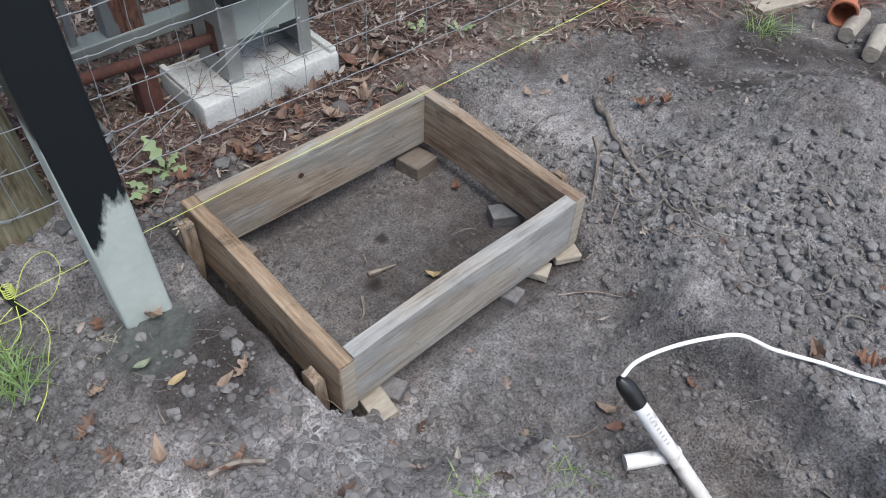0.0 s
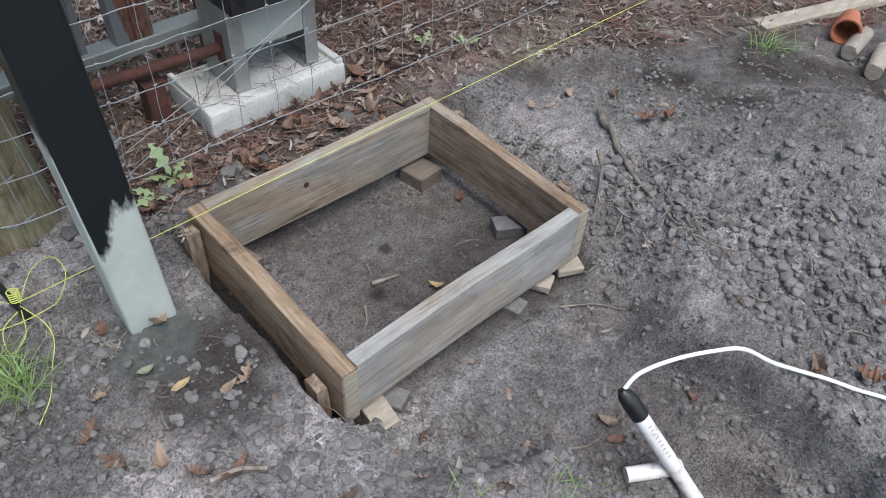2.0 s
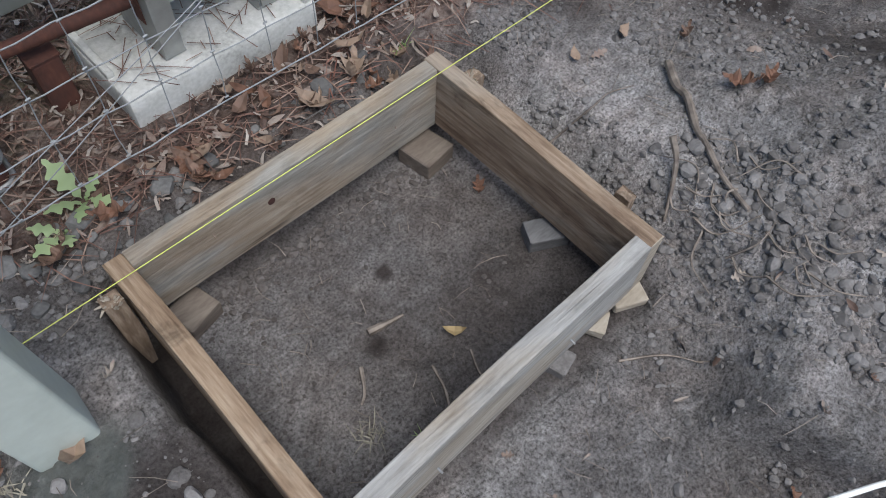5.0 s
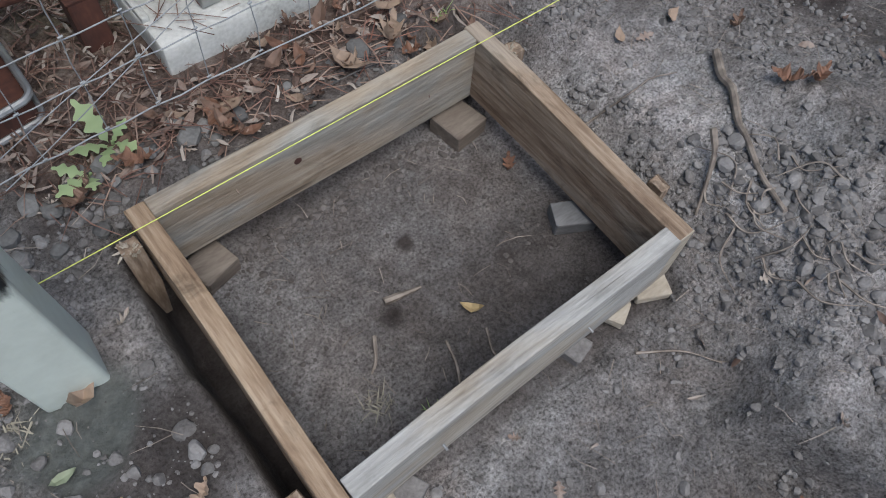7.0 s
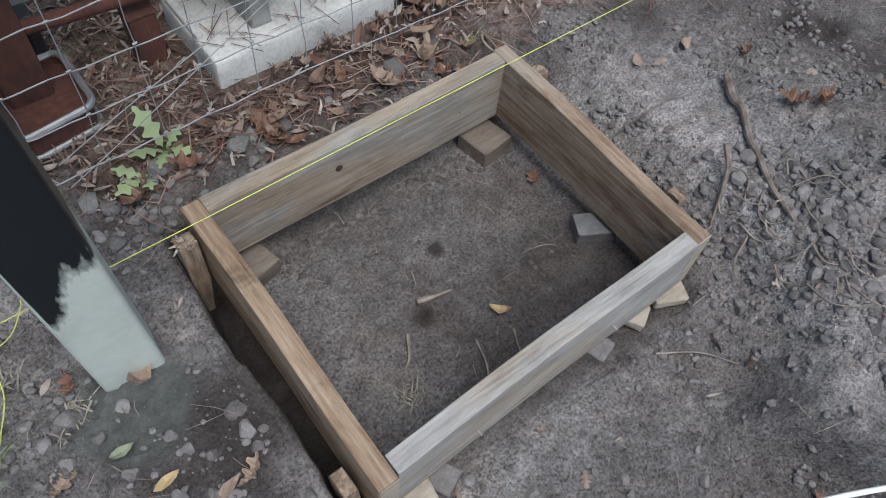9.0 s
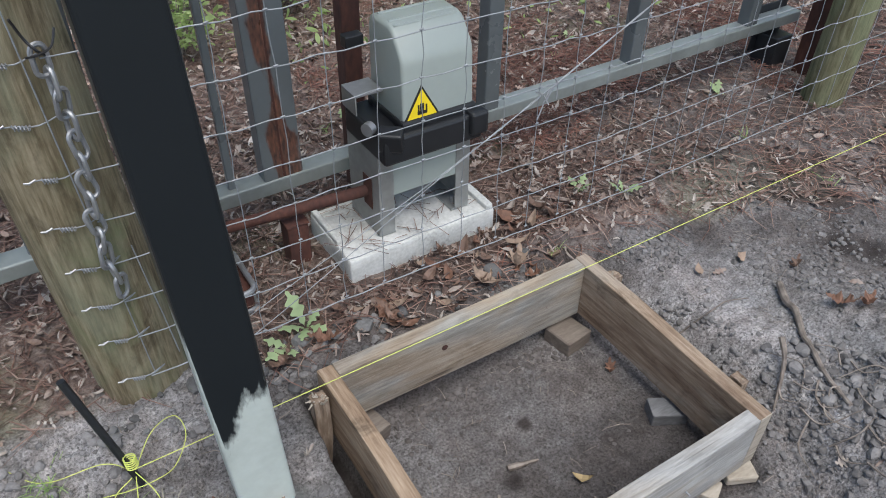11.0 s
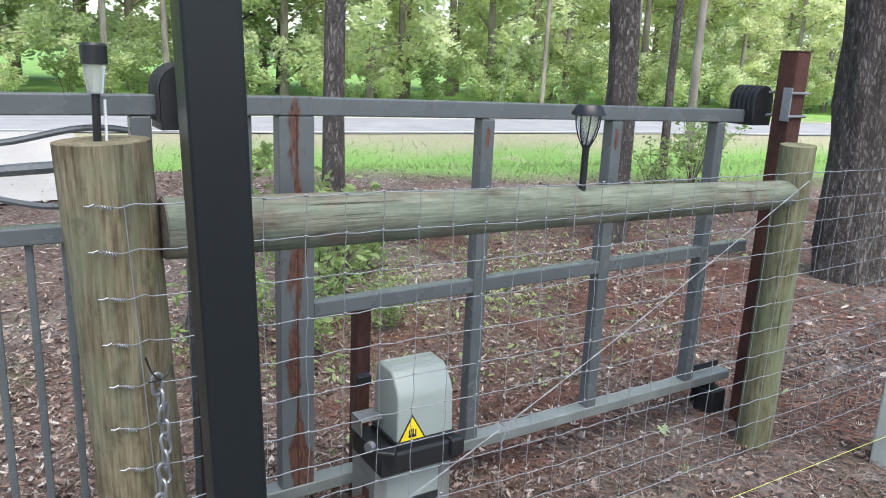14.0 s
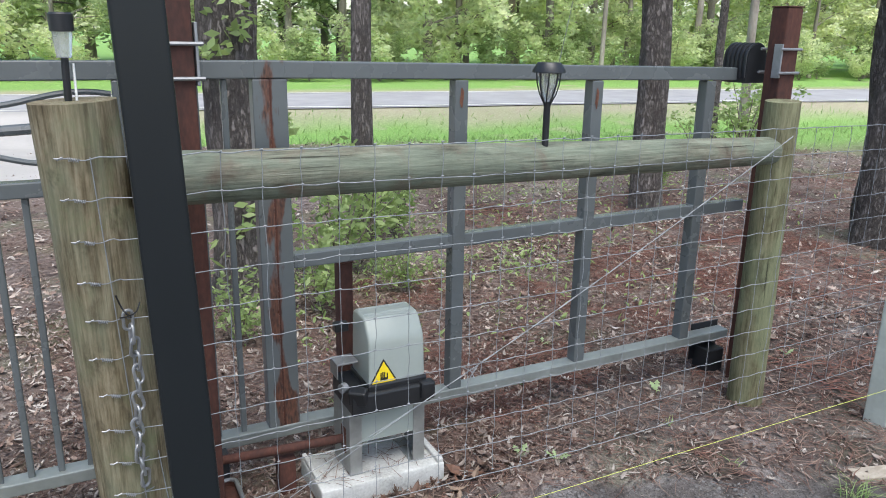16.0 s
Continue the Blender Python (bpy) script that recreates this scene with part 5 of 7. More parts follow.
motor = root("gate_motor", (0.46, 0.36, 0.18), "grey plastic sliding-gate motor with black base on steel legs", "gate motor")
for x in (0.322, 0.580):
    bm = bm_box(x, x + 0.006, 0.300, 0.455, 0.180, 0.425, 0.001)
    part("bracket_leg", bm, M["plate"], motor, "folded steel bracket plate")
    part("bracket_foot", bm_box(x - 0.001 if x < 0.4 else x - 0.045, x + 0.045 if x < 0.4 else x + 0.007, 0.300, 0.455, 0.177, 0.183, 0.001), M["plate"], motor)
    part("bracket_flange", bm_box(x + (0.0 if x < 0.4 else -0.035), x + (0.042 if x < 0.4 else 0.006), 0.297, 0.302, 0.183, 0.425, 0.001), M["plate"], motor)
    part("anchor_bolt", bm_tube([(x + (0.028 if x < 0.4 else -0.022), 0.33, 0.180), (x + (0.028 if x < 0.4 else -0.022), 0.33, 0.200)], 0.006, 8), M["steel"], motor, "zinc anchor bolt")
part("rust_patch", bm_box(0.3195, 0.3215, 0.332, 0.375, 0.245, 0.335, 0.0005), M["rust"], motor, "rusted slot in the bracket")
part("front_plate", bm_box(0.362, 0.546, 0.300, 0.305, 0.292, 0.425, 0.001), M["motor_grey"], motor, "plain grey steel front plate")
bm = bm_box(0.318, 0.588, 0.250, 0.452, 0.414, 0.484, 0.008)
bm_box(0.376, 0.580, 0.268, 0.440, 0.480, 0.504, 0.006, bm)
part("black_base", bm, M["black_plastic"], motor, "black plastic motor base")
part("latch_box", bm_box(-0.028, 0.028, -0.02, 0.02, -0.026, 0.026, 0.006, None, pose(0.342, 0.262, 0.478, 12, 0, -38)), M["black_plastic"], motor, "black release lever box")
part("latch_box", bm_box(0.548, 0.598, 0.238, 0.275, 0.430, 0.492, 0.008), M["black_plastic"], motor, "black release lever box")
part("lock", bm_tube([(0.312, 0.30, 0.50), (0.296, 0.292, 0.50)], 0.016, 14), M["steel"], motor, "round steel key lock")
part("limit_bracket", bm_box(0.305, 0.378, 0.36, 0.43, 0.545, 0.551, 0.001), M["steel"], motor, "folded zinc limit-switch bracket")
part("limit_bracket", bm_box(0.305, 0.309, 0.36, 0.43, 0.50, 0.545, 0.001), M["plate"], motor)
part("switch", bm_box(0.325, 0.372, 0.43, 0.46, 0.63, 0.66, 0.003), M["black_plastic"], motor, "black limit switch arm")
part("pinion_guard", bm_box(0.45, 0.53, 0.44, 0.53, 0.36, 0.46, 0.01), M["black_plastic"], motor)
# cover: straight sides, rounded shoulders to the left and right, rounded front top
prof = [(0.430, 0.507), (0.276, 0.486), (0.280, 0.640), (0.283, 0.655), (0.290, 0.668), (0.318, 0.706), (0.327, 0.714), (0.340, 0.719), (0.412, 0.721), (0.426, 0.713), (0.432, 0.694)]
bm = bmesh.new()
side_a = [bm.verts.new((0.380, y, z)) for y, z in prof]
side_b = [bm.verts.new((0.577, y, z)) for y, z in prof]
fa, fb = bm.faces.new(side_a), bm.faces.new(side_b[::-1])
for k in range(len(prof)):
    j = (k + 1) % len(prof)
    bm.faces.new((side_a[j], side_a[k], side_b[k], side_b[j]))
bmesh.ops.recalc_face_normals(bm, faces=bm.faces)
rim = [e for e in bm.edges if abs(e.verts[0].co.x - e.verts[1].co.x) < 1e-6]
bmesh.ops.bevel(bm, geom=rim, offset=0.009, segments=3, affect='EDGES', profile=0.5)
for v in bm.verts:
    v.co.x += (0.005 if v.co.x < 0.48 else -0.005) * (v.co.z - 0.49) / 0.23
    v.co.z -= 0.010
part("cover", bm, M["motor_grey"], motor, "pale grey glossy plastic cover")
for y, z in ((0.334, 0.7065), (0.356, 0.7095), (0.402, 0.7110)):
    part("ridge", bm_tube([(0.396, y, z), (0.560, y, z)], 0.0035, 8), M["motor_grey"], motor, "moulded ridge across the cover's top")
# warning triangle on the cover's face
cov_n = Vector((0, -1, 0.028)).normalized()
tri_c = Vector((0.432, 0.2772, 0.530))


def tri_plate(s, lift, mat, name, parent, label):
    bm = bmesh.new()
    up = Vector((0, 0.028, 1)).normalized()
    c = tri_c + cov_n * lift
    pts = [c + up * s * 0.62, c + Vector((-s * 0.56, 0, 0)) - up * s * 0.36, c + Vector((s * 0.56, 0, 0)) - up * s * 0.36]
    f = [bm.verts.new(p) for p in pts]
    b = [bm.verts.new(p - cov_n * 0.003) for p in pts]
    bm.faces.new(f)
    for i in range(3):
        bm.faces.new((f[i], b[i], b[(i + 1) % 3], f[(i + 1) % 3]))
    bmesh.ops.recalc_face_normals(bm, faces=bm.faces)
    return part(name, bm, mat, parent, label)


sign = tri_plate(0.086, 0.0018, M["sign_black"], "warning_sign", motor, "yellow warning triangle with a black border")
tri_plate(0.071, 0.0030, M["sign_yellow"], "yellow_face", sign, "yellow triangle face")
bm = bmesh.new()
for dx, h in ((-0.010, 0.022), (-0.004, 0.027), (0.002, 0.025), (0.011, 0.018)):
    c = tri_c + cov_n * 0.0036 + Vector((dx, 0, -0.004))
    bm_box(-0.0021, 0.0021, -0.0004, 0.0004, -h / 2, h / 2, 0, bm, Matrix.Translation(c) @ pose(0, 0, 0, -1.6, 0, 0))
c = tri_c + cov_n * 0.0036 + Vector((0.0, 0, -0.014))
bm_box(-0.013, 0.013, -0.0004, 0.0004, -0.004, 0.004, 0, bm, Matrix.Translation(c) @ pose(0, 0, 0, -1.6, 0, 0))
part("pictogram", bm, M["sign_black"], sign, "black crushed-fingers pictogram")

# ---- solar garden lamps standing on the timber ----
M["lamp_glass"] = bpy.data.materials.new("clear_plastic")
M["lamp_glass"].use_nodes = True
_b = M["lamp_glass"].node_tree.nodes["Principled BSDF"]
_b.inputs["Base Color"].default_value, _b.inputs["Roughness"].default_value, _b.inputs["Transmission Weight"].default_value = (0.92, 0.94, 0.93, 1), 0.25, 0.75
lamp = root("solar_stake_lamp", (-0.375, 0.25, 1.39), "slim black solar stake lamp on top of the timber post", "garden lamp", "solar lamps")
part("stem", bm_tube([(-0.375, 0.25, 1.37), (-0.372, 0.245, 1.505)], 0.0085, 10), M["black_plastic"], lamp)
part("lens", bm_tube([(-0.372, 0.245, 1.503), (-0.3715, 0.2445, 1.545), (-0.371, 0.244, 1.563)], [0.016, 0.021, 0.022], 16), M["lamp_glass"], lamp, "frosted clear lens")
part("cap", bm_tube([(-0.371, 0.244, 1.562), (-0.371, 0.244, 1.600), (-0.371, 0.244, 1.604)], [0.026, 0.027, 0.023], 16), M["black_plastic"], lamp, "black solar cap")
part("ground_rod", bm_tube([(-0.356, 0.25, 1.385), (-0.355, 0.248, 1.49)], 0.003, 6), M["cable"], lamp, "thin white strip")
lamp = root("solar_torch_lamp", (0.94, 0.19, 1.25), "black solar lamp with caged tulip-shaped lens on the rail", "garden lamp", "solar lamps")
cx, cy = 0.938, 0.190
part("stem", bm_tube([(cx, cy, 1.225), (cx, cy, 1.365), (cx, cy, 1.378)], [0.0105, 0.0105, 0.015], 10), M["black_plastic"], lamp)
part("lens", bm_tube([(cx, cy, 1.376), (cx, cy, 1.40), (cx, cy, 1.435), (cx, cy, 1.466)], [0.010, 0.021, 0.030, 0.034], 16), M["lamp_glass"], lamp, "clear ribbed lens")
for k in range(8):
    a = 2 * math.pi * k / 8
    pts = [(cx + r * math.cos(a + t), cy + r * math.sin(a + t), z) for r, z, t in ((0.012, 1.374, 0), (0.025, 1.40, 0.1), (0.034, 1.433, 0.2), (0.037, 1.466, 0.25))]
    part("cage_rib", bm_tube(pts, 0.0022, 5), M["black_plastic"], lamp)
part("cap", bm_tube([(cx, cy, 1.464), (cx, cy, 1.470), (cx, cy, 1.490), (cx, cy, 1.494)], [0.050, 0.050, 0.038, 0.034], 20), M["black_plastic"], lamp, "black flared solar cap")

# ---- string line, its stake, loose loops and spool ----
rod = thing("iron_rod", bm_tube([(-0.385, -0.035, 0.08), (-0.445, 0.02, 0.375)], [0.008, 0.0075], 8), M["black_plastic"], (-0.385, -0.035, 0.08), "dark leaning iron rod with string tied round it", "rod")
line = root("string_line", (0.9, -0.09, 0.15), "taut fluorescent yellow mason's string over the form", "string")
part("taut_string", bm_tube([(-0.39, -0.040, 0.152), (0.0, -0.056, 0.170), (0.75, -0.086, 0.203), (1.5, -0.115, 0.237), (2.38, -0.147, 0.272)], 0.0009, 6), M["yellow"], line)
bm = bmesh.new()
for k in range(5):
    pts = [(-0.392 + 0.011 * math.cos(a), -0.030 + 0.011 * math.sin(a), 0.150 + 0.006 * k + 0.0008 * a) for a in [2 * math.pi * j / 12 for j in range(13)]]
    bm_tube(pts, 0.0013, 5, bm)
part("winding", bm, M["yellow"], line, "string wound round the rod")
bm = bmesh.new()
bm_tube([(2.378, -0.147, 0.272), (2.36, -0.155, 0.25), (2.365, -0.16, 0.22)], 0.0013, 5, bm)
part("loose_end", bm, M["yellow"], line)


def on_ground(points, lift=0.006):
    return [(x, y, gz(x, y) + lift + dz) for x, y, dz in points]


loops = root("loose_string", (-0.42, -0.06, gz(-0.42, -0.06)), "tangled loops of yellow string lying on the soil", "string")
for pts in (
    [(-0.392, -0.03, 0.05), (-0.34, 0.02, 0.06), (-0.29, 0.05, 0.03), (-0.282, 0.015, 0.02), (-0.32, -0.03, 0.01), (-0.36, -0.05, 0.01), (-0.41, -0.04, 0.0), (-0.47, -0.02, 0.0)],
    [(-0.392, -0.03, 0.05), (-0.37, -0.08, 0.02), (-0.372, -0.13, 0.0), (-0.40, -0.19, 0.0), (-0.43, -0.25, 0.0), (-0.47, -0.30, 0.0)],
    [(-0.392, -0.03, 0.05), (-0.44, 0.02, 0.03), (-0.55, 0.06, 0.0), (-0.62, 0.15, 0.0), (-0.66, 0.19, 0.01)],
    [(-0.392, -0.03, 0.04), (-0.41, -0.09, 0.02), (-0.45, -0.10, 0.01), (-0.44, -0.05, 0.02), (-0.40, -0.03, 0.03)],
):
    part("loop", bm_tube(spline(on_ground(pts), 8), 0.0010, 5), M["yellow"], loops)
sz = gz(-0.66, 0.22)
spool = root("string_spool", (-0.66, 0.22, sz), "fluorescent yellow spool of mason's string on the litter", "string spool")
part("winding", bm_tube([(-0.705, 0.235, sz + 0.032), (-0.70, 0.233, sz + 0.034), (-0.62, 0.207, sz + 0.034), (-0.615, 0.205, sz + 0.032)], [0.026, 0.033, 0.033, 0.027], 20), M["yellow"], spool)
part("core", bm_tube([(-0.712, 0.237, sz + 0.033), (-0.608, 0.203, sz + 0.033)], 0.013, 14), M["tape"], spool, "dark hollow core")

# ---- white conduit with taped end and cable ----
conduit = root("conduit_pipe", (0.43, -1.10, -0.05), "white plastic conduit pipe sticking out of the trench", "pipe")
P0, P1 = Vector((0.403, -0.995, 0.108)), Vector((0.508, -1.292, -0.245))
part("pipe", bm_tube([P0, P1], 0.0165, 18), M["pvc"], conduit, "white pipe with faint grey print")
bm = bmesh.new()
for k in range(9):
    c = P0.lerp(P1, 0.10 + 0.022 * k)
    d = (P1 - P0).normalized()
    up = Vector((-0.35, -0.35, 0.87))
    up = (up - d * up.dot(d)).normalized()
    s = d.cross(up)
    c = c + up * 0.0167
    q = [c + d * a + s * b for a, b in ((0, -0.004), (0.0045, -0.004), (0.0045, 0.004), (0, 0.004))]
    bm.faces.new([bm.verts.new(p) for p in q])
M["print"] = plain("grey_print", (0.35, 0.35, 0.36), rough=0.5, var=0.2)
tagged(part("print", bm, M["print"], conduit, "row of faint grey print bars"), kind="stuff")
part("tape_wrap", bm_tube([(0.386, -0.968, 0.146), (0.391, -0.975, 0.137), (0.398, -0.986, 0.122), (0.409, -1.012, 0.088)], [0.007, 0.015, 0.019, 0.0185], 14), M["tape"], conduit, "black tape wound round the end")
stub = root("conduit_pipe", (0.38, -1.05, -0.09), "short white plastic conduit pipe beside the first", "pipe")
part("pipe", bm_tube([(0.372, -1.046, max(-0.075, gz(0.372, -1.046) + 0.018)), (0.470, -1.110, max(-0.060, gz(0.45, -1.09) + 0.018))], 0.0165, 18), M["pvc"], stub)
cab = [(0.388, -0.970, 0.142), (0.43, -0.972, 0.166), (0.50, -1.000, 0.180), (0.58, -1.040, 0.180), (0.64, -1.072, 0.166), (0.70, -1.118, 0.118)]
cab += [(x, y, max(gz(x, y) + 0.014, z)) for x, y, z in ((0.735, -1.16, 0.085), (0.770, -1.208, 0.055), (0.800, -1.268, 0.048), (0.83, -1.34, 0.04), (0.88, -1.5, 0.0), (0.95, -1.8, 0.0))]
cable = root("white_cable", (0.6, -1.05, 0.1), "white electric cable arching out of the taped pipe", "cable")
part("cable", bm_tube(spline(cab, 8), 0.0043, 8), M["cable"], cable)

# ---- things lying by the far post ----
z0 = gz(2.15, -0.38)
thing("loose_plank", bm_box(-0.32, 0.32, -0.035, 0.035, 0, 0.022, 0.002, None, pose(2.27, -0.425, z0 + 0.006, 0, -2, -19)), M["wood_new"], (2.27, -0.425, z0), "pale loose plank lying on the soil", "plank")
z0 = gz(2.15, -0.5)
pot = bmesh.new()
prof = [(0.030, 0.0), (0.034, 0.03), (0.040, 0.09), (0.047, 0.092), (0.047, 0.118), (0.041, 0.118), (0.036, 0.09), (0.028, 0.02)]
rings = []
for r, h in prof:
    rings.append([pot.verts.new((r * math.cos(2 * math.pi * k / 22), r * math.sin(2 * math.pi * k / 22), h)) for k in range(22)])
for a, b in zip(rings, rings[1:]):
    for k in range(22):
        pot.faces.new((a[k], a[(k + 1) % 22], b[(k + 1) % 22], b[k]))
pot.faces.new(rings[0][::-1])
pot.faces.new(rings[-1])
pot.transform(pose(2.21, -0.515, z0 + 0.045, 0, 92, 200))
thing("clay_pot", pot, M["terracotta"], (2.21, -0.515, z0), "orange clay pot lying on its side", "pot")
for (x0, y0), (x1, y1), r in (((2.02, -0.615), (2.19, -0.59), 0.026), ((1.96, -0.725), (2.13, -0.68), 0.027)):
    zz = gz(x0, y0) + r
    b = root("split_log", (x0, y0, zz - r), "short weathered split firewood log", "log", "firewood logs")
    bm = bm_tube([(x0, y0, zz), ((x0 + x1) / 2, (y0 + y1) / 2, zz + 0.004), (x1, y1, zz)], [r, r * 1.06, r * 0.98], 14)
    for v in bm.verts:
        v.co += Vector((random.uniform(-1, 1), random.uniform(-1, 1), random.uniform(-1, 1))) * 0.002
    part("wood", bm, M["bark_pale"], b)
    d = Vector((x1 - x0, y1 - y0, 0)).normalized()
    part("split_end", bm_tube([(x0 - d.x * 0.002, y0 - d.y * 0.002, zz), (x0 + d.x * 0.012, y0 + d.y * 0.012, zz)], r * 0.9, 12), M["wood_new"], b, "pale broken end")


# ---- loose litter: leaves, needles, clods, twigs ----
R = np.random.RandomState(21)


def excluded(x, y):
    """Places taken by standing things."""
    inside = (-0.075 < x < 0.78 and -0.62 < y < 0.02)
    post = (-0.25 < x < -0.12 and -0.24 < y < -0.10)
    padr = (0.20 < x < 0.65 and 0.24 < y < 0.50)
    return inside or post or padr


def oak_outline(n, lobes, depth, wide):
    """Half outline of a leaf with rounded lobes, widest past the middle."""
    out = [(0.0, 0.0)]
    for k in range(1, n):
        u = k / n
        env = wide * math.sin(math.pi * min(u ** 1.25, 1.0)) ** 0.8
        out.append((u, max(env * (1 - depth * (0.5 + 0.5 * math.cos(2 * math.pi * lobes * u))), 0.012)))
    return out + [(1.0, 0.0)]


OAK = oak_outline(24, 3.5, 0.62, 0.30)
ICO = bmesh.new()
bmesh.ops.create_icosphere(ICO, subdivisions=1, radius=1.0)
ICO_V = np.array([v.co[:] for v in ICO.verts])
ICO_F = [tuple(v.index for v in f.verts) for f in ICO.faces]
ICO.free()
ICO2 = bmesh.new()
bmesh.ops.create_icosphere(ICO2, subdivisions=2, radius=1.0)
ICO2_V = np.array([v.co[:] for v in ICO2.verts])
ICO2_F = [tuple(v.index for v in f.verts) for f in ICO2.faces]
ICO2.free()


LOBED = [(0, 0), (0.12, 0.14), (0.2, 0.05), (0.36, 0.32), (0.45, 0.10), (0.62, 0.36), (0.68, 0.11), (0.85, 0.18), (1.0, 0.0)]
SIMPLE = [(0, 0), (0.2, 0.15), (0.5, 0.21), (0.8, 0.12), (1.0, 0.0)]


def leaf_pieces(verts, faces, at, length, yaw, pitch, roll, curl, outline, width=1.0):
    """Adds one curled leaf, two halves on a mid rib."""
    m = Matrix.Translation(at) @ Euler((roll, pitch, yaw)).to_matrix().to_4x4()
    n0 = len(verts)
    k = len(outline)
    for side in (0, 1, -1):
        for u, w in outline:
            if side and w == 0:
                w = 0.004
            p = Vector(((u - 0.5) * length, side * w * length * width, curl * length * ((u - 0.5) ** 2 * 1.2 + (abs(side) * w) ** 2 * 2.2)))
            verts.append(tuple(m @ p))
    for i in range(k - 1):
        faces.append((n0 + i, n0 + i + 1, n0 + k + i + 1, n0 + k + i))
        faces.append((n0 + i + 1, n0 + i, n0 + 2 * k + i, n0 + 2 * k + i + 1))


def scatter_leaves(name, count, sampler, size, label, mat="leaf_dead"):
    V, F = [], []
    made = 0
    while made < count:
        x, y = sampler()
        if excluded(x, y):
            continue
        ln = R.uniform(*size)
        leaf_pieces(V, F, Vector((x, y, gz(x, y) + R.uniform(0.004, 0.016))), ln, R.uniform(0, 6.28), R.normal(0, 0.4), R.normal(0, 0.45), R.uniform(-1.1, 1.4), LOBED if R.rand() < 0.3 else SIMPLE, R.uniform(0.45, 1.1))
        made += 1
    soup(V, F, name, M[mat], label, "leaf litter")


def near_litter():
    while True:
        x, y = R.uniform(-1.0, 3.6), R.uniform(-0.7, 2.6)
        if R.rand() < float(litter_mask(x, y)) * (0.95 if y < 1.2 else 0.6) * (0.45 if x > 1.5 and y < 0.6 else 1.0):
            return x, y


def far_litter():
    while True:
        x, y = R.uniform(-2.5, 9), R.uniform(-1.5, 8.5)
        if (y > 2.3 or x > 3.2) and R.rand() > float(grass_mask(x, y)):
            return x, y


def bare_soil():
    while True:
        x, y = R.uniform(-0.8, 2.1), R.uniform(-1.5, 0.1)
        if R.rand() > float(litter_mask(x, y)):
            return x, y


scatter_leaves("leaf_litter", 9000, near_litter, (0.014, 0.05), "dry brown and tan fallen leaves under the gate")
# the lighter leaf copy carries the brighter light under the trees
scatter_leaves("leaf_litter", 5500, far_litter, (0.025, 0.065), "bleached fallen leaves among the trees, lightened for brighter ground", "leaf_pale_lit")
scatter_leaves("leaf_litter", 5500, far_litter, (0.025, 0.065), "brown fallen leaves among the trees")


def gate_litter():
    while True:
        x, y = R.uniform(-0.9, 4.5), R.uniform(0.55, 3.2)
        if not (x > 1.5 and y < 1.0) and R.rand() < 0.35 + 1.6 * float(fbm(x * 1.6 + 4, y * 1.6, 2)):
            return x, y


scatter_leaves("leaf_litter", 3400, gate_litter, (0.02, 0.055), "pale bleached fallen leaves behind the gate", "leaf_pale_lit")
scatter_leaves("leaf_litter", 90, bare_soil, (0.02, 0.05), "stray dry leaves on the dug earth")


def strips(name, count, sampler, length, width, mat, label, category):
    V, F = [], []
    for _ in range(count):
        x, y = sampler()
        if excluded(x, y):
            continue
        ln, a = R.uniform(*length), R.uniform(0, 6.28)
        b = a + R.normal(0, 0.35)
        z = gz(x, y) + R.uniform(0.004, 0.014)
        p = [Vector((x, y, z)), Vector((x + math.cos(a) * ln / 2, y + math.sin(a) * ln / 2, z + R.uniform(-0.002, 0.008)))]
        p.append(p[1] + Vector((math.cos(b) * ln / 2, math.sin(b) * ln / 2, R.uniform(-0.008, 0.004))))
        n0 = len(V)
        for q, w in zip(p, (1, 1, 0.5)):
            s = Vector((-math.sin(a), math.cos(a), 0.3)) * width * w
            V.extend((tuple(q - s), tuple(q + s)))
        F.extend(((n0, n0 + 2, n0 + 3, n0 + 1), (n0 + 2, n0 + 4, n0 + 5, n0 + 3)))
    soup(V, F, name, mat, label, category)


def needle_bed():
    while True:
        x, y = R.uniform(-0.6, 3.0), R.uniform(-0.6, 2.4)
        if R.rand() < float(litter_mask(x, y)):
            return x, y


strips("litter_scraps", 13000, near_litter, (0.010, 0.04), 0.0026, M["leaf_dead"], "brown scraps of broken leaf and bark", "leaf litter")
strips("litter_scraps", 4500, far_litter, (0.03, 0.09), 0.004, M["needle"], "red-brown needles and twigs among the trees", "leaf litter")
strips("litter_scraps", 4500, far_litter, (0.03, 0.09), 0.004, M["leaf_pale_lit"], "pale scraps of broken leaf and bark", "leaf litter")
strips("pine_needles", 15000, needle_bed, (0.05, 0.14), 0.0011, M["needle"], "red-brown fallen pine needles", "pine needles")


def needle_mats():
    while True:
        x, y = R.uniform(0.55, 4.6), R.uniform(-0.6, 2.4)
        if R.rand() < float(litter_mask(x, y)) * float(smooth(0.02, 0.16, fbm(x * 2.6 + 8, y * 2.6 + 3, 3))):
            return x, y


M["needle_red"] = material("red_needles", [(0.2, (0.075, 0.030, 0.022)), (0.5, (0.15, 0.065, 0.046)), (0.8, (0.22, 0.115, 0.085))], scale=30, rough=0.8, bump=0, island=0.7)
strips("pine_needles", 21000, needle_mats, (0.04, 0.12), 0.0013, M["needle_red"], "matted russet pine needles in patches", "pine needles")
def far_needles():
    while True:
        x, y = R.uniform(2.4, 8.0), R.uniform(-0.8, 4.0)
        if R.rand() < 0.3 + float(smooth(-0.05, 0.15, fbm(x * 1.4 + 8, y * 1.4, 3))):
            return x, y


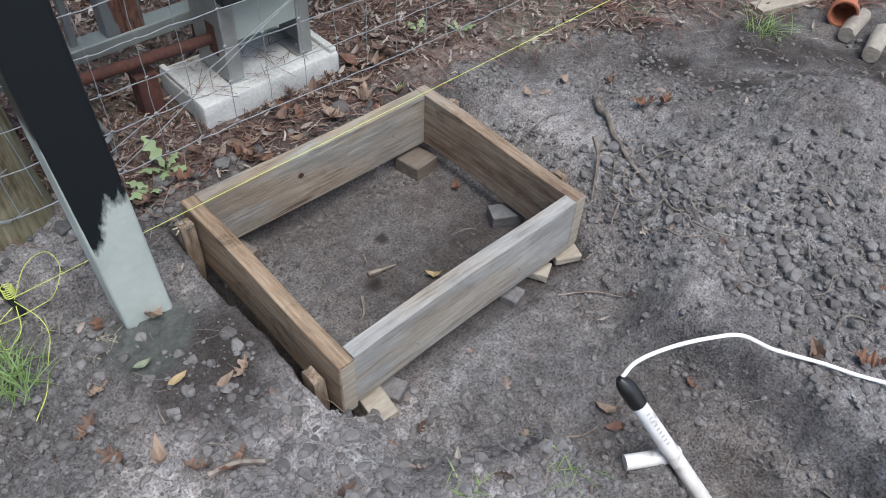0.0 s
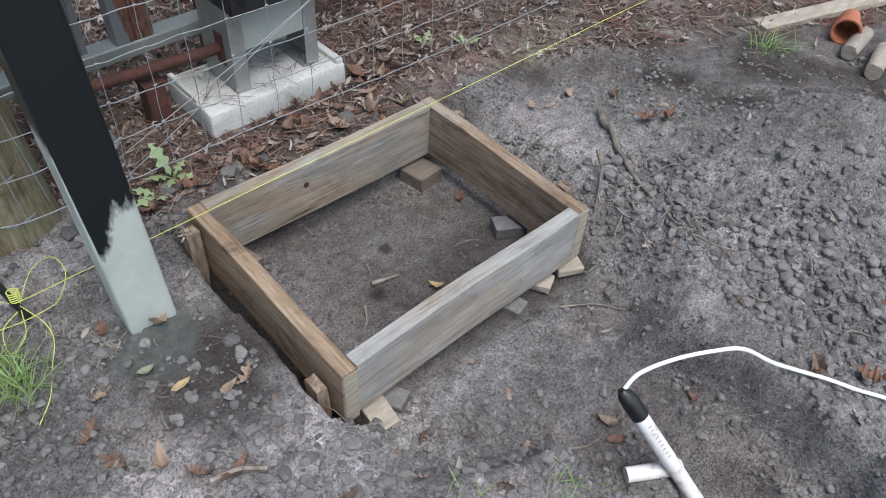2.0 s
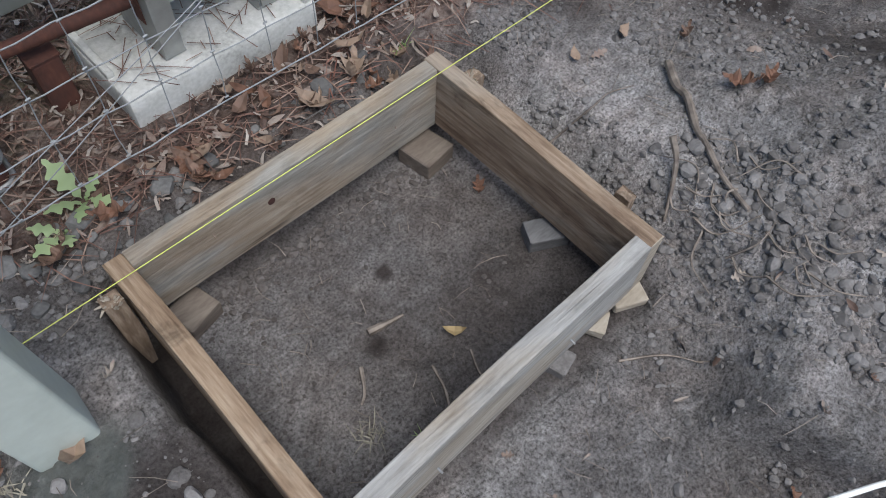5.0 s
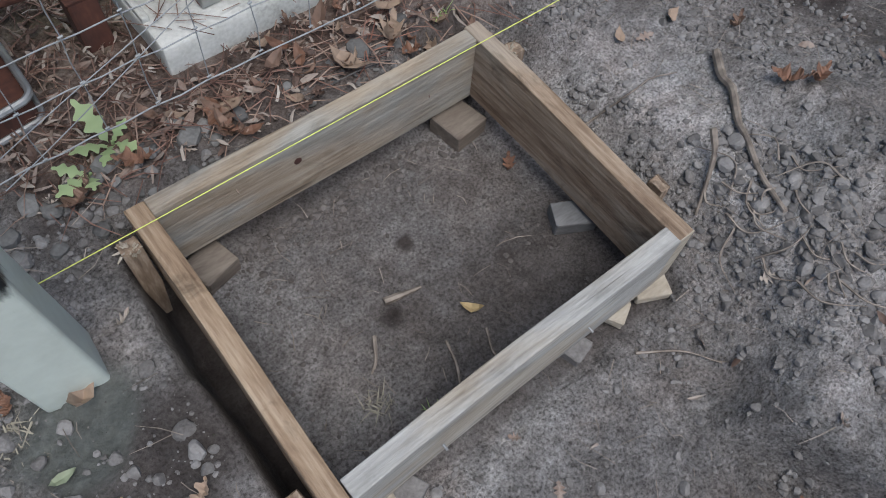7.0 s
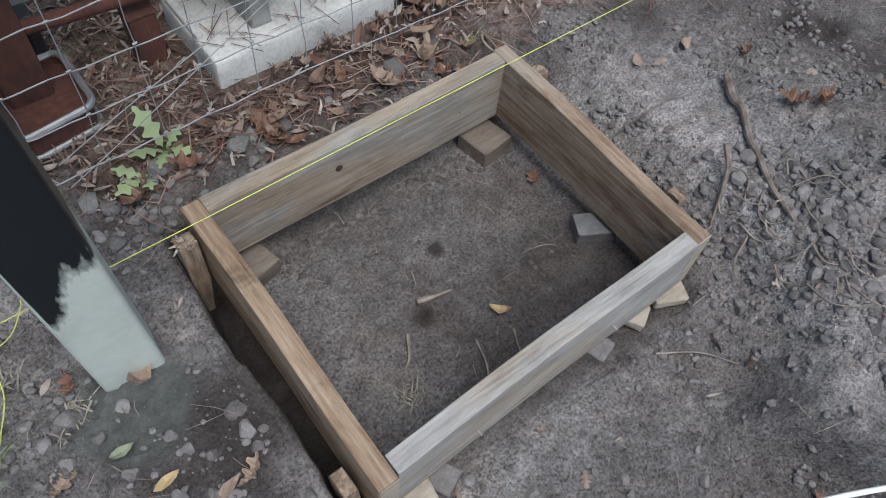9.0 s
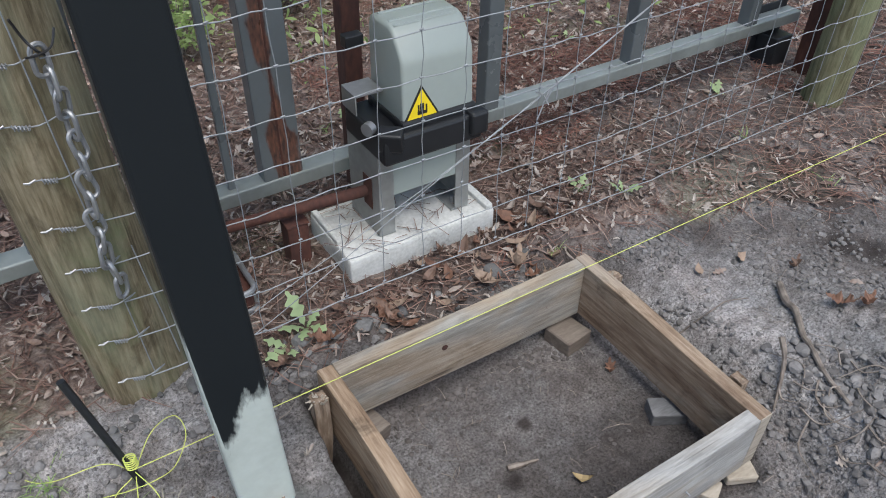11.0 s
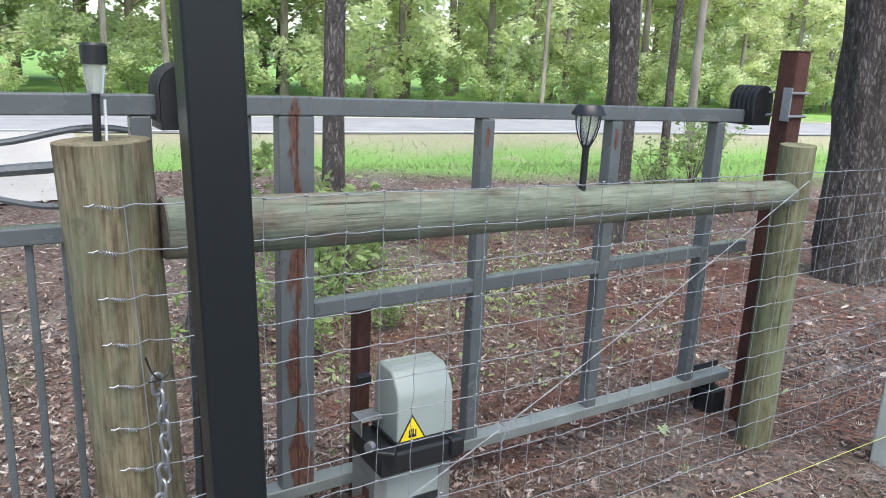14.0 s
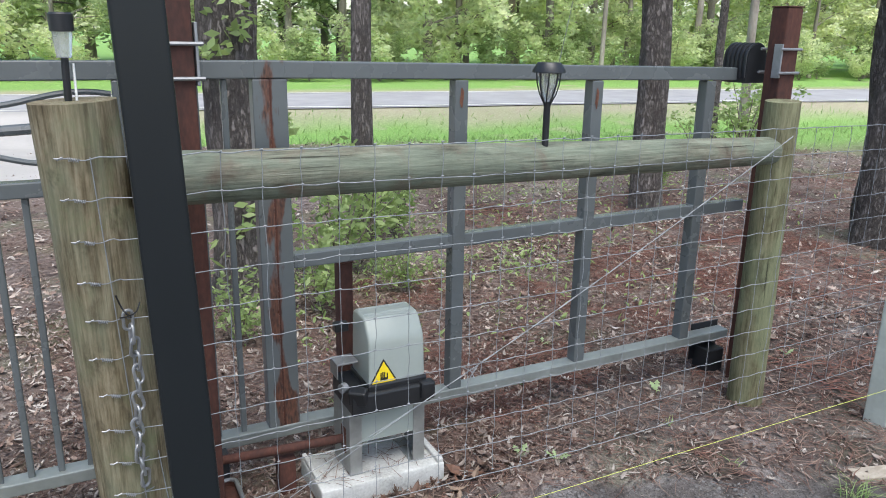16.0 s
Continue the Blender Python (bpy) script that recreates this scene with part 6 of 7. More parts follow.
strips("pine_needles", 14000, far_needles, (0.07, 0.18), 0.0024, M["needle_red"], "russet pine needles round the thick trunk", "pine needles")
strips("root_hairs", 900, bare_soil, (0.02, 0.09), 0.0007, M["bark_twig"], "fine dead rootlets on the dug earth", "rootlets")

V, F = [], []
for _ in range(70):
    x, y, a, ln = R.uniform(0.23, 0.62), R.uniform(0.27, 0.47), R.uniform(0, 6.28), R.uniform(0.02, 0.09)
    d, s = Vector((math.cos(a), math.sin(a), 0)) * ln, Vector((-math.sin(a), math.cos(a), 0)) * 0.0010
    c = Vector((x, y, 0.181))
    n0 = len(V)
    V.extend((tuple(c - s), tuple(c + s), tuple(c + d + s + Vector((0, 0, 0.004))), tuple(c + d - s + Vector((0, 0, 0.004)))))
    F.append((n0, n0 + 1, n0 + 2, n0 + 3))
soup(V, F, "pine_needles", M["needle"], "dry pine needles lying on the concrete pad", "pine needles")

def clods(name, count, sampler, size, mat, label, power=3.0, sink=0.55):
    V, F = [], []
    made = 0
    while made < count:
        x, y = sampler()
        if excluded(x, y):
            continue
        r = size[0] + (size[1] - size[0]) * R.rand() ** power
        src, fc = (ICO2_V, ICO2_F) if r > 0.006 else (ICO_V, ICO_F)
        q = src * (1 + 0.10 * (R.rand(len(src), 1) - 0.5))
        for _ in range(7 if r > 0.006 else 3):
            face = R.normal(0, 1, 3)
            face /= np.linalg.norm(face)
            over = np.maximum(q @ face - R.uniform(0.45, 0.85), 0)
            q = q - over[:, None] * face
        q = q * np.array([R.uniform(0.8, 1.3), R.uniform(0.8, 1.3), R.uniform(0.6, 1.0)]) * r * 1.15
        a = R.uniform(0, 6.28)
        q = np.stack([q[:, 0] * math.cos(a) - q[:, 1] * math.sin(a), q[:, 0] * math.sin(a) + q[:, 1] * math.cos(a), q[:, 2]], -1) + (x, y, gz(x, y) + r * (0.6 - sink))
        n0 = len(V)
        V.extend(map(tuple, q.tolist()))
        F.extend(tuple(n0 + i for i in f) for f in fc)
        made += 1
    soup(V, F, name, mat, label, "soil clods", False)


def rubble():
    while True:
        x, y = (R.normal(0.96, 0.13), R.normal(-1.05, 0.13)) if R.rand() < 0.7 else (R.normal(0.95, 0.05), R.normal(-0.66, 0.09))
        if x > 0.80 and -1.6 < y < -0.2:
            return x, y


def left_rubble():
    while True:
        x, y = R.uniform(-0.8, 0.25), R.uniform(-1.2, 0.14)
        if -0.075 < x < 0.02 and -0.63 < y < 0.01:
            continue
        if R.rand() < 0.25 + 0.75 * float(smooth(-0.2, -0.45, y)) or (x < -0.1 and y > -0.05) or (0.0 < y < 0.13):
            return x, y


clods("earth_clods", 3600, rubble, (0.0014, 0.0145), M["clod"], "grey-brown crumbled clods on the spoil heap", 6.5)
def crumb_drifts():
    while True:
        x, y = bare_soil()
        if x > 1.55 and R.rand() < 0.85:
            continue
        if R.rand() < float(smooth(-0.10, 0.16, fbm(x * 6 + 2, y * 6, 3))) * (1.0 if x > 0.75 or y > -0.3 else 0.6) * (1 - 0.8 * math.exp(-((x - 1.36) / 0.28) ** 2 - ((y + 0.85) / 0.28) ** 2)) + 0.05:
            return x, y


clods("earth_clods", 21000, crumb_drifts, (0.0009, 0.0095), M["clod"], "grey-brown soil crumbs on the dug earth", 6.0)
clods("earth_clods", 3600, left_rubble, (0.0014, 0.014), M["clod"], "grey flaky clods and stones by the posts", 6.0)


def inside_floor():
    x, y = R.uniform(0.05, 0.70), R.uniform(-0.54, -0.05)
    return x, y


_ex = excluded
excluded = lambda x, y: False
clods("soil_crumbs", 700, inside_floor, (0.0012, 0.006), M["clod_damp"], "fine soil crumbs on the floor of the form", 3.0)
clods("soil_crumbs", 520, lambda: (R.uniform(0.04, 0.71), -0.045 - abs(R.normal(0, 0.03))), (0.002, 0.009), M["clod_damp"], "crumbled soil along the foot of the back board", 2.2)
strips("root_hairs", 60, inside_floor, (0.015, 0.06), 0.0008, M["bark_twig"], "fine rootlets on the floor of the form", "rootlets")
excluded = _ex


def single_leaf(name, at_x, at_y, length, yaw, mat, label, outline, curl=0.5, dz=0.008, tilt=0.2):
    V, F = [], []
    leaf_pieces(V, F, Vector((0, 0, 0)), length, yaw, tilt + R.normal(0, 0.15), R.normal(0, 0.3), curl * 1.4, outline, R.uniform(0.8, 1.15))
    V = [(x + R.normal(0, 0.012) * length, y + R.normal(0, 0.012) * length, z + R.normal(0, 0.03) * length) for x, y, z in V]
    me = bpy.data.meshes.new(name)
    me.from_pydata(V, [], F)
    me.materials.append(mat)
    ob = new(name, me)
    ob.location = (at_x, at_y, gz(at_x, at_y) + dz)
    return tagged(ob, label, "leaf", "single fallen leaves")


for args in (
    ("fallen_leaf", 0.692, -0.205, 0.055, 0.9, M["leaf_orange"], "orange-brown curled oak leaf on the form's floor", OAK, 0.9),
    ("fallen_leaf", 0.421, -0.410, 0.045, 2.3, M["leaf_yellow"], "pale yellow curled leaf on the form's floor", SIMPLE, 1.0),
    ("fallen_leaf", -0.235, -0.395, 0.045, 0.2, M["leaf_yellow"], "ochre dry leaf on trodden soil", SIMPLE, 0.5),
    ("fallen_leaf", -0.355, -0.300, 0.060, 0.7, M["leaf_tan"], "tan dry leaf on trodden soil", OAK, 0.6),
    ("fallen_leaf", -0.170, -0.455, 0.050, 0.4, M["leaf_tan"], "pale tan dry leaf on trodden soil", SIMPLE, 0.6),
    ("fallen_leaf", 1.112, -0.481, 0.080, 1.9, M["leaf_orange"], "brown oak leaf on the bank", OAK, 0.7),
    ("fallen_leaf", 1.151, -0.507, 0.070, 0.1, M["leaf_orange"], "brown oak leaf on the bank", OAK, 0.9),
    ("fallen_leaf", -0.408, -0.368, 0.060, 0.5, M["leaf_brown"], "dark brown crumpled leaf on trodden soil", OAK, 0.9),
    ("fallen_leaf", -0.339, -0.513, 0.070, 1.2, M["leaf_tan"], "curled tan leaf among grey clods", SIMPLE, 1.2),
    ("fallen_leaf", -0.296, -0.576, 0.055, 2.4, M["leaf_brown"], "brown curled leaf among grey clods", OAK, 1.0),
    ("fallen_leaf", -0.241, -0.617, 0.065, 0.3, M["leaf_orange"], "russet broken leaf among grey clods", SIMPLE, 1.1),
    ("fallen_leaf", -0.128, -0.455, 0.055, 0.5, M["leaf_tan"], "pale tan curled leaf on trodden soil", OAK, 0.9),
    ("fallen_leaf", -0.268, -0.312, 0.040, 0.1, M["leaf_green"], "pale green fallen leaf on trodden soil", SIMPLE, 0.5),
    ("fallen_leaf", -0.390, -0.456, 0.060, 2.0, M["leaf_brown"], "brown crumpled leaf among grey clods", OAK, 1.2),
    ("fallen_leaf", -0.288, -0.170, 0.050, 1.3, M["leaf_orange"], "russet oak leaf in drying cement", OAK, 0.9),
    ("fallen_leaf", -0.196, -0.225, 0.075, 0.9, M["leaf_tan"], "brown curled leaf against the post's foot", SIMPLE, 1.3),
    ("fallen_leaf", 0.787, -1.195, 0.070, 0.6, M["leaf_brown"], "long brown curled leaf on the rubble", SIMPLE, 1.2),
    ("fallen_leaf", 0.858, -1.270, 0.070, 2.0, M["leaf_orange"], "russet oak leaf by the cable", OAK, 0.8),
    ("fallen_leaf", 1.121, -0.190, 0.060, 0.4, M["leaf_tan"], "reddish tan leaf on grey soil", SIMPLE, 0.5),
    ("fallen_leaf", 0.989, -0.171, 0.045, 0.9, M["leaf_tan"], "small tan leaf on grey soil", SIMPLE, 0.6),
    ("fallen_leaf", 1.216, -0.290, 0.060, 0.2, M["leaf_brown"], "brown curled leaf on grey soil", OAK, 1.0),
    ("fallen_leaf", 0.455, -0.940, 0.06, 2.0, M["leaf_tan"], "curled tan leaf on the dug slope", SIMPLE, 0.9),
    ("fallen_leaf", 0.435, -0.975, 0.045, 2.4, M["leaf_orange"], "small red-brown leaf on the dug slope", SIMPLE, 0.5),
    ("fallen_leaf", 0.266, -0.865, 0.03, 0.3, M["leaf_tan"], "small pale leaf on the dug slope", LOBED, 0.4),
    ("fallen_leaf", 0.630, -1.030, 0.045, 1.2, M["leaf_orange"], "brown lobed leaf under the cable", OAK, 0.6),
    ("fallen_leaf", 1.02, -1.22, 0.07, 1.8, M["leaf_orange"], "russet oak leaf on the rubble", OAK, 0.6),
    ("fallen_leaf", 0.25, 0.115, 0.095, 2.6, M["leaf_tan"], "large pale dry leaf at the fence foot", SIMPLE, 0.7),
    ("fallen_leaf", 0.705, 0.235, 0.14, -0.5, M["leaf_orange"], "large orange-brown leaf against the concrete pad", SIMPLE, 0.5),
):
    single_leaf(*args)

# larger curled leaves and dark stones between the fence and the form
foot_leaves = (("leaf_brown", "curled brown leaf at the fence foot"), ("leaf_tan", "curled tan leaf at the fence foot"), ("leaf_orange", "curled russet oak leaf at the fence foot"), ("leaf_brown", "dark brown curled leaf by the concrete pad"))
for k in range(44):
    x, y = R.uniform(-0.06, 0.86), R.uniform(0.055, 0.245)
    mat, lab = foot_leaves[k % 4]
    single_leaf("fallen_leaf", x, y, R.uniform(0.035, 0.085), R.uniform(0, 6.28), M[mat], lab, OAK if k % 3 == 0 else SIMPLE, R.uniform(0.4, 1.6), R.uniform(0.008, 0.02), R.normal(0, 0.3))
for k in range(70):
    x, y = R.uniform(-0.42, 0.72), R.uniform(0.015, 0.15)
    if k < 22:
        x, y = R.uniform(-0.14, 0.12), R.uniform(0.02, 0.17)
    r = 0.006 + 0.019 * R.rand() ** 2.2
    q = ICO2_V * (1 + 0.26 * (R.rand(len(ICO2_V), 1) - 0.5)) * np.array([R.uniform(0.9, 1.5), R.uniform(0.7, 1.1), R.uniform(0.45, 0.75)]) * r
    cut = 0.72 * r
    q = np.clip(q, -cut * np.array([1.5, 1.1, 0.6]), cut * np.array([1.5, 1.1, 0.6]))
    me = bpy.data.meshes.new("stone")
    me.from_pydata([tuple(v) for v in q], [], ICO2_F)
    me.materials.append(M["stone_dark"])
    ob = new("stone", me)
    ob.location = (x, y, gz(x, y) + r * 0.25)
    ob.rotation_euler = (R.normal(0, 0.25), R.normal(0, 0.25), R.uniform(0, 6.28))
    tagged(ob, "dark grey flat stone at the fence foot", "stone", "stones at the fence foot")
pts = spline([(x, y, gz(x, y) + 0.012) for x, y in ((0.34, 0.050), (0.44, 0.060), (0.55, 0.052), (0.70, 0.056))], 6)
thing("loose_wire", bm_tube(pts, 0.0013, 5), M["tape"], tuple(pts[0]), "thin dark wire lying on soil behind the form", "wire")


def stick(points, r0, r1, label, name="stick", mat="bark_twig"):
    pts = spline([(x, y, gz(x, y) + dz) for x, y, dz in points], 6)
    rr = [(r0 + (r1 - r0) * k / (len(pts) - 1)) * random.uniform(0.85, 1.15) for k in range(len(pts))]
    return thing(name, bm_tube(pts, rr, 7), M[mat], tuple(pts[0]), label, "stick", "loose sticks")


stick([(0.838, -0.256, 0.006), (0.914, -0.289, 0.014), (0.960, -0.288, 0.010), (1.018, -0.306, 0.006)], 0.0026, 0.0012, "thin pale twig on grey soil")
stick([(1.099, -0.324, 0.016), (1.062, -0.375, 0.012), (1.046, -0.411, 0.014), (1.000, -0.470, 0.010), (0.982, -0.505, 0.014), (0.950, -0.570, 0.010), (0.919, -0.652, 0.012)], 0.0095, 0.0045, "long grey-brown stick on the bank beside the form")
stick([(0.925, -0.460, 0.055), (0.912, -0.490, 0.025), (0.885, -0.515, 0.010), (0.846, -0.543, 0.004)], 0.007, 0.003, "broken root sticking out of the bank")
stick([(0.30, -0.30, 0.004), (0.345, -0.31, 0.006), (0.375, -0.315, 0.004)], 0.008, 0.003, "flat wood chip on the form's floor", "wood_chip")
stick([(0.345, -0.43, 0.003), (0.33, -0.48, 0.004), (0.30, -0.53, 0.003)], 0.003, 0.002, "thin twig on the form's floor")
stick([(0.245, -0.345, 0.004), (0.22, -0.385, 0.006), (0.20, -0.40, 0.003)], 0.004, 0.002, "crooked brown twig on the form's floor")
stick([(0.42, -0.455, 0.003), (0.40, -0.50, 0.004), (0.41, -0.53, 0.003)], 0.003, 0.0015, "thin twig on the form's floor")
stick([(0.30, -0.92, 0.004), (0.38, -0.945, 0.008), (0.47, -0.945, 0.006), (0.53, -0.93, 0.004)], 0.0035, 0.002, "thin root on the dug slope")
stick([(-0.29, -0.60, 0.008), (-0.24, -0.615, 0.012), (-0.20, -0.64, 0.006)], 0.008, 0.006, "pale peeled stick among clods")
stick([(0.60, -0.66, 0.004), (0.67, -0.71, 0.006), (0.71, -0.77, 0.004)], 0.003, 0.0015, "thin dark root on the dug slope")
for k in range(16):
    x, y = R.uniform(0.84, 0.97), R.uniform(-0.82, -0.42)
    a, ln = R.normal(-1.7, 0.7), R.uniform(0.04, 0.12)
    stick([(x, y, 0.012), (x + ln * 0.5 * math.cos(a), y + ln * 0.5 * math.sin(a), R.uniform(0.008, 0.03)), (x + ln * math.cos(a + 0.5), y + ln * math.sin(a + 0.5), 0.004)], 0.0026, 0.0009, "thin brown root hanging out of the dug bank", "root")
for k in range(46):
    x, y = near_litter()
    a, ln = R.uniform(0, 6.28), R.uniform(0.05, 0.2)
    stick([(x, y, 0.012), (x + ln * 0.5 * math.cos(a), y + ln * 0.5 * math.sin(a), 0.018), (x + ln * math.cos(a + 0.4), y + ln * math.sin(a + 0.4), 0.012)], 0.0035, 0.0015, "small dead twig in the leaf litter", "twig")
for k in range(12):
    x, y = rubble()
    a, ln = R.uniform(0, 6.28), R.uniform(0.04, 0.13)
    stick([(x, y, 0.008), (x + ln * 0.5 * math.cos(a), y + ln * 0.5 * math.sin(a), 0.016), (x + ln * math.cos(a + 0.6), y + ln * math.sin(a + 0.6), 0.008)], 0.0022, 0.0010, "broken rootlet on the spoil heap", "twig")

# stones and lumps on the heap that can be told apart
for k in range(34):
    x, y = rubble()
    r = R.uniform(0.009, 0.017)
    q = ICO2_V * (1 + 0.3 * (R.rand(len(ICO2_V), 1) - 0.5)) * np.array([R.uniform(0.8, 1.3), R.uniform(0.8, 1.2), R.uniform(0.6, 0.9)]) * r
    me = bpy.data.meshes.new("earth_lump")
    me.from_pydata([tuple(v) for v in q], [], ICO2_F)
    me.materials.append(M["clod"])
    ob = new("earth_lump", me)
    ob.location = (x, y, gz(x, y) + r * 0.1)
    tagged(ob, "rough grey-brown lump of dug earth on the spoil heap", "earth lump", "lumps on the spoil heap")


# ---- grass tufts and weeds ----
def tuft(x, y, n, height, spread, mat, label):
    V, F = [], []
    for _ in range(n):
        a, h = R.uniform(0, 6.28), height * R.uniform(0.5, 1.1)
        b = Vector((R.normal(0, spread * 0.3), R.normal(0, spread * 0.3), 0))
        d = Vector((math.cos(a), math.sin(a), 0)) * spread * R.uniform(0.4, 1.3)
        s = Vector((-math.sin(a), math.cos(a), 0)) * R.uniform(0.0007, 0.0018)
        n0 = len(V)
        for t, w in ((0, 1), (0.4, 1.0), (0.75, 0.7), (1, 0.1)):
            c = b + d * t * t + Vector((0, 0, h * t * (1 - 0.35 * t)))
            V.extend((tuple(c - s * w), tuple(c + s * w)))
        for k in range(3):
            i = n0 + 2 * k
            F.append((i, i + 2, i + 3, i + 1))
    me = bpy.data.meshes.new("grass_tuft")
    me.from_pydata(V, [], F)
    me.materials.append(mat)
    ob = new("grass_tuft", me)
    ob.location = (x, y, gz(x, y) - 0.004)
    return tagged(ob, label, "grass tuft", "grass tufts")


M["straw"] = plain("dry_grass", (0.24, 0.225, 0.18), rough=0.8, var=0.3, scale=60, bump=0)
tuft(1.86, -0.42, 60, 0.09, 0.10, M["blade"], "bright green grass tuft in bare soil")
tuft(0.178, -0.455, 26, 0.035, 0.035, M["straw"], "small wilted grass tuft on the form's floor")
tuft(0.24, -0.53, 14, 0.03, 0.03, M["blade"], "small green weed in the corner of the form")
tuft(-0.30, -0.20, 30, 0.022, 0.055, M["straw"], "dry grey grass bent over by the post")
tuft(-0.345, -0.23, 26, 0.018, 0.05, M["straw"], "dry grey grass bent over by the post")
tuft(-0.36, -0.10, 14, 0.03, 0.045, M["straw"], "dry grass tuft by the string")
tuft(-0.47, -0.20, 90, 0.09, 0.08, M["blade"], "green grass tuft beside loose string")
tuft(-0.50, -0.12, 80, 0.08, 0.08, M["blade"], "green grass tuft by the string")
tuft(-0.55, 0.05, 36, 0.05, 0.06, M["blade"], "short green grass at the post's foot")
tuft(0.02, -0.93, 16, 0.03, 0.05, M["blade"], "thin green grass blades on the edge")
tuft(0.2, -1.02, 18, 0.035, 0.05, M["blade"], "thin green grass blades on the edge")
for k in range(30):
    x, y = near_litter()
    tuft(x, y, 10, 0.035, 0.04, M["blade"] if k % 3 else M["straw"], "thin grass sprout in the leaf litter")


def weed(x, y, leaves, size, label):
    base = root("weed", (x, y, gz(x, y)), label, "weed", "small weeds")
    for k, (a, ln, pitch) in enumerate(leaves):
        V, F = [], []
        d = Vector((math.cos(a), math.sin(a), 0))
        h = size * 0.5
        leaf_pieces(V, F, Vector((x, y, gz(x, y) + h * 0.6)) + d * ln * 0.5 * math.cos(pitch) + Vector((0, 0, ln * 0.5 * math.sin(pitch))), ln, a, -pitch, R.uniform(-0.2, 0.2), -0.35, OAK, 0.85)
        bm = bmesh.new()
        bv = [bm.verts.new(v) for v in V]
        for f in F:
            bm.faces.new([bv[i] for i in f])
        part("leaf", bm, M["weed_leaf"], base)
    part("stem", bm_tube([(x, y, gz(x, y) - 0.005), (x + 0.003, y, gz(x, y) + size * 0.35)], 0.003, 6), M["weed_leaf"], base)
    return base


weed(0.050, 0.165, [(1.9, 0.095, 1.0), (3.2, 0.075, 0.45), (4.1, 0.062, 0.3), (5.3, 0.062, 0.25), (0.4, 0.05, 0.45)], 0.05, "pale green lobed weed at the fence foot")
weed(-0.01, 0.13, [(3.5, 0.07, 0.3), (4.6, 0.06, 0.5), (2.5, 0.06, 0.4)], 0.03, "small grey-green weed at the fence foot")
for x, y in ((0.95, 0.26), (1.05, 0.18), (1.75, 0.45), (1.25, 0.75), (0.55, 0.95), (1.6, 1.1), (2.6, 0.5), (-0.2, 0.95)):
    weed(x, y, [(R.uniform(0, 6.28), R.uniform(0.03, 0.06), R.uniform(0.2, 0.8)) for _ in range(5)], 0.03, "small green seedling in the leaf litter")

# verge grass and low green cover behind the gate
V, F = [], []
for _ in range(15000):
    x, y = R.uniform(-2, 22), R.uniform(5.0, 13.4)
    if y > 11.3 - 0.158 * x + R.normal(0, 0.4) or R.rand() > float(grass_mask(x, y)) or (x < 0.9 and y > 6.4):
        continue
    z, h, a = gz(x, y), R.uniform(0.03, 0.12), R.uniform(0, 6.28)
    s = Vector((math.cos(a), math.sin(a), 0)) * R.uniform(0.006, 0.014)
    t = Vector((R.normal(0, 0.05), R.normal(0, 0.05), h))
    n0 = len(V)
    c = Vector((x, y, z - 0.01))
    V.extend((tuple(c - s), tuple(c + s), tuple(c + t + s * 0.15), tuple(c + t - s * 0.15)))
    F.append((n0, n0 + 1, n0 + 2, n0 + 3))
soup(V, F, "verge_grass", M["blade"], "bright green grass on the road verge", "grass")
V, F = [], []
for cx_, cy_, cr, cn in ((1.2, 2.6, 0.5, 460), (2.2, 2.3, 0.5, 360), (1.7, 3.3, 0.7, 460), (3.0, 2.9, 0.6, 260), (0.9, 1.5, 0.35, 90), (1.9, 1.5, 0.4, 80), (4.4, 4.6, 0.9, 300), (3.4, 3.8, 0.9, 260), (0.5, 1.9, 0.4, 160), (4.8, 3.0, 0.7, 120), (2.8, 4.8, 1.2, 300), (2.6, 1.5, 0.4, 60), (5.5, 4.5, 1.0, 200)):
    for _ in range(cn):
        x, y = R.normal(cx_, cr * 0.6), R.normal(cy_, cr * 0.5)
        leaf_pieces(V, F, Vector((x, y, gz(x, y) + R.uniform(0.01, 0.09))), R.uniform(0.02, 0.055), R.uniform(0, 6.28), R.normal(0, 0.6), R.normal(0, 0.5), -0.4, SIMPLE, 0.9)
soup(V, F, "low_weeds", M["shrub_leaf"], "low green weeds between the trees", "weeds")


# ---- shrubs and trees ----
def leaf_cloud(count, centres, size, flat=0.5):
    """Small two-triangle leaves gathered in clumps round the given centres (x, y, z, radius)."""
    V = np.zeros((count * 4, 3))
    pick = R.randint(0, len(centres), count)
    C = np.array(centres)[pick]
    d = R.normal(0, 1, (count, 3))
    d /= np.linalg.norm(d, axis=1)[:, None]
    p = C[:, :3] + d * (C[:, 3] * R.rand(count) ** 0.45)[:, None] * np.array([1, 1, 0.8])
    a = R.normal(0, 1, (count, 3))
    a[:, 2] *= flat
    a /= np.linalg.norm(a, axis=1)[:, None]
    b = np.cross(a, R.normal(0, 1, (count, 3)))
    b /= np.linalg.norm(b, axis=1)[:, None]
    s = R.uniform(*size, (count, 1))
    V[0::4], V[1::4], V[2::4], V[3::4] = p - a * s, p + b * s * 0.45, p + a * s, p - b * s * 0.45
    idx = np.arange(count * 4).reshape(-1, 4)
    return V, idx


def cloud_part(name, V, idx, mat, parent, label=""):
    me = bpy.data.meshes.new(name)
    me.from_pydata(V.tolist(), [], idx.tolist())
    me.materials.append(mat)
    ob = new(name, me)
    ob.parent = parent
    return tagged(ob, label)


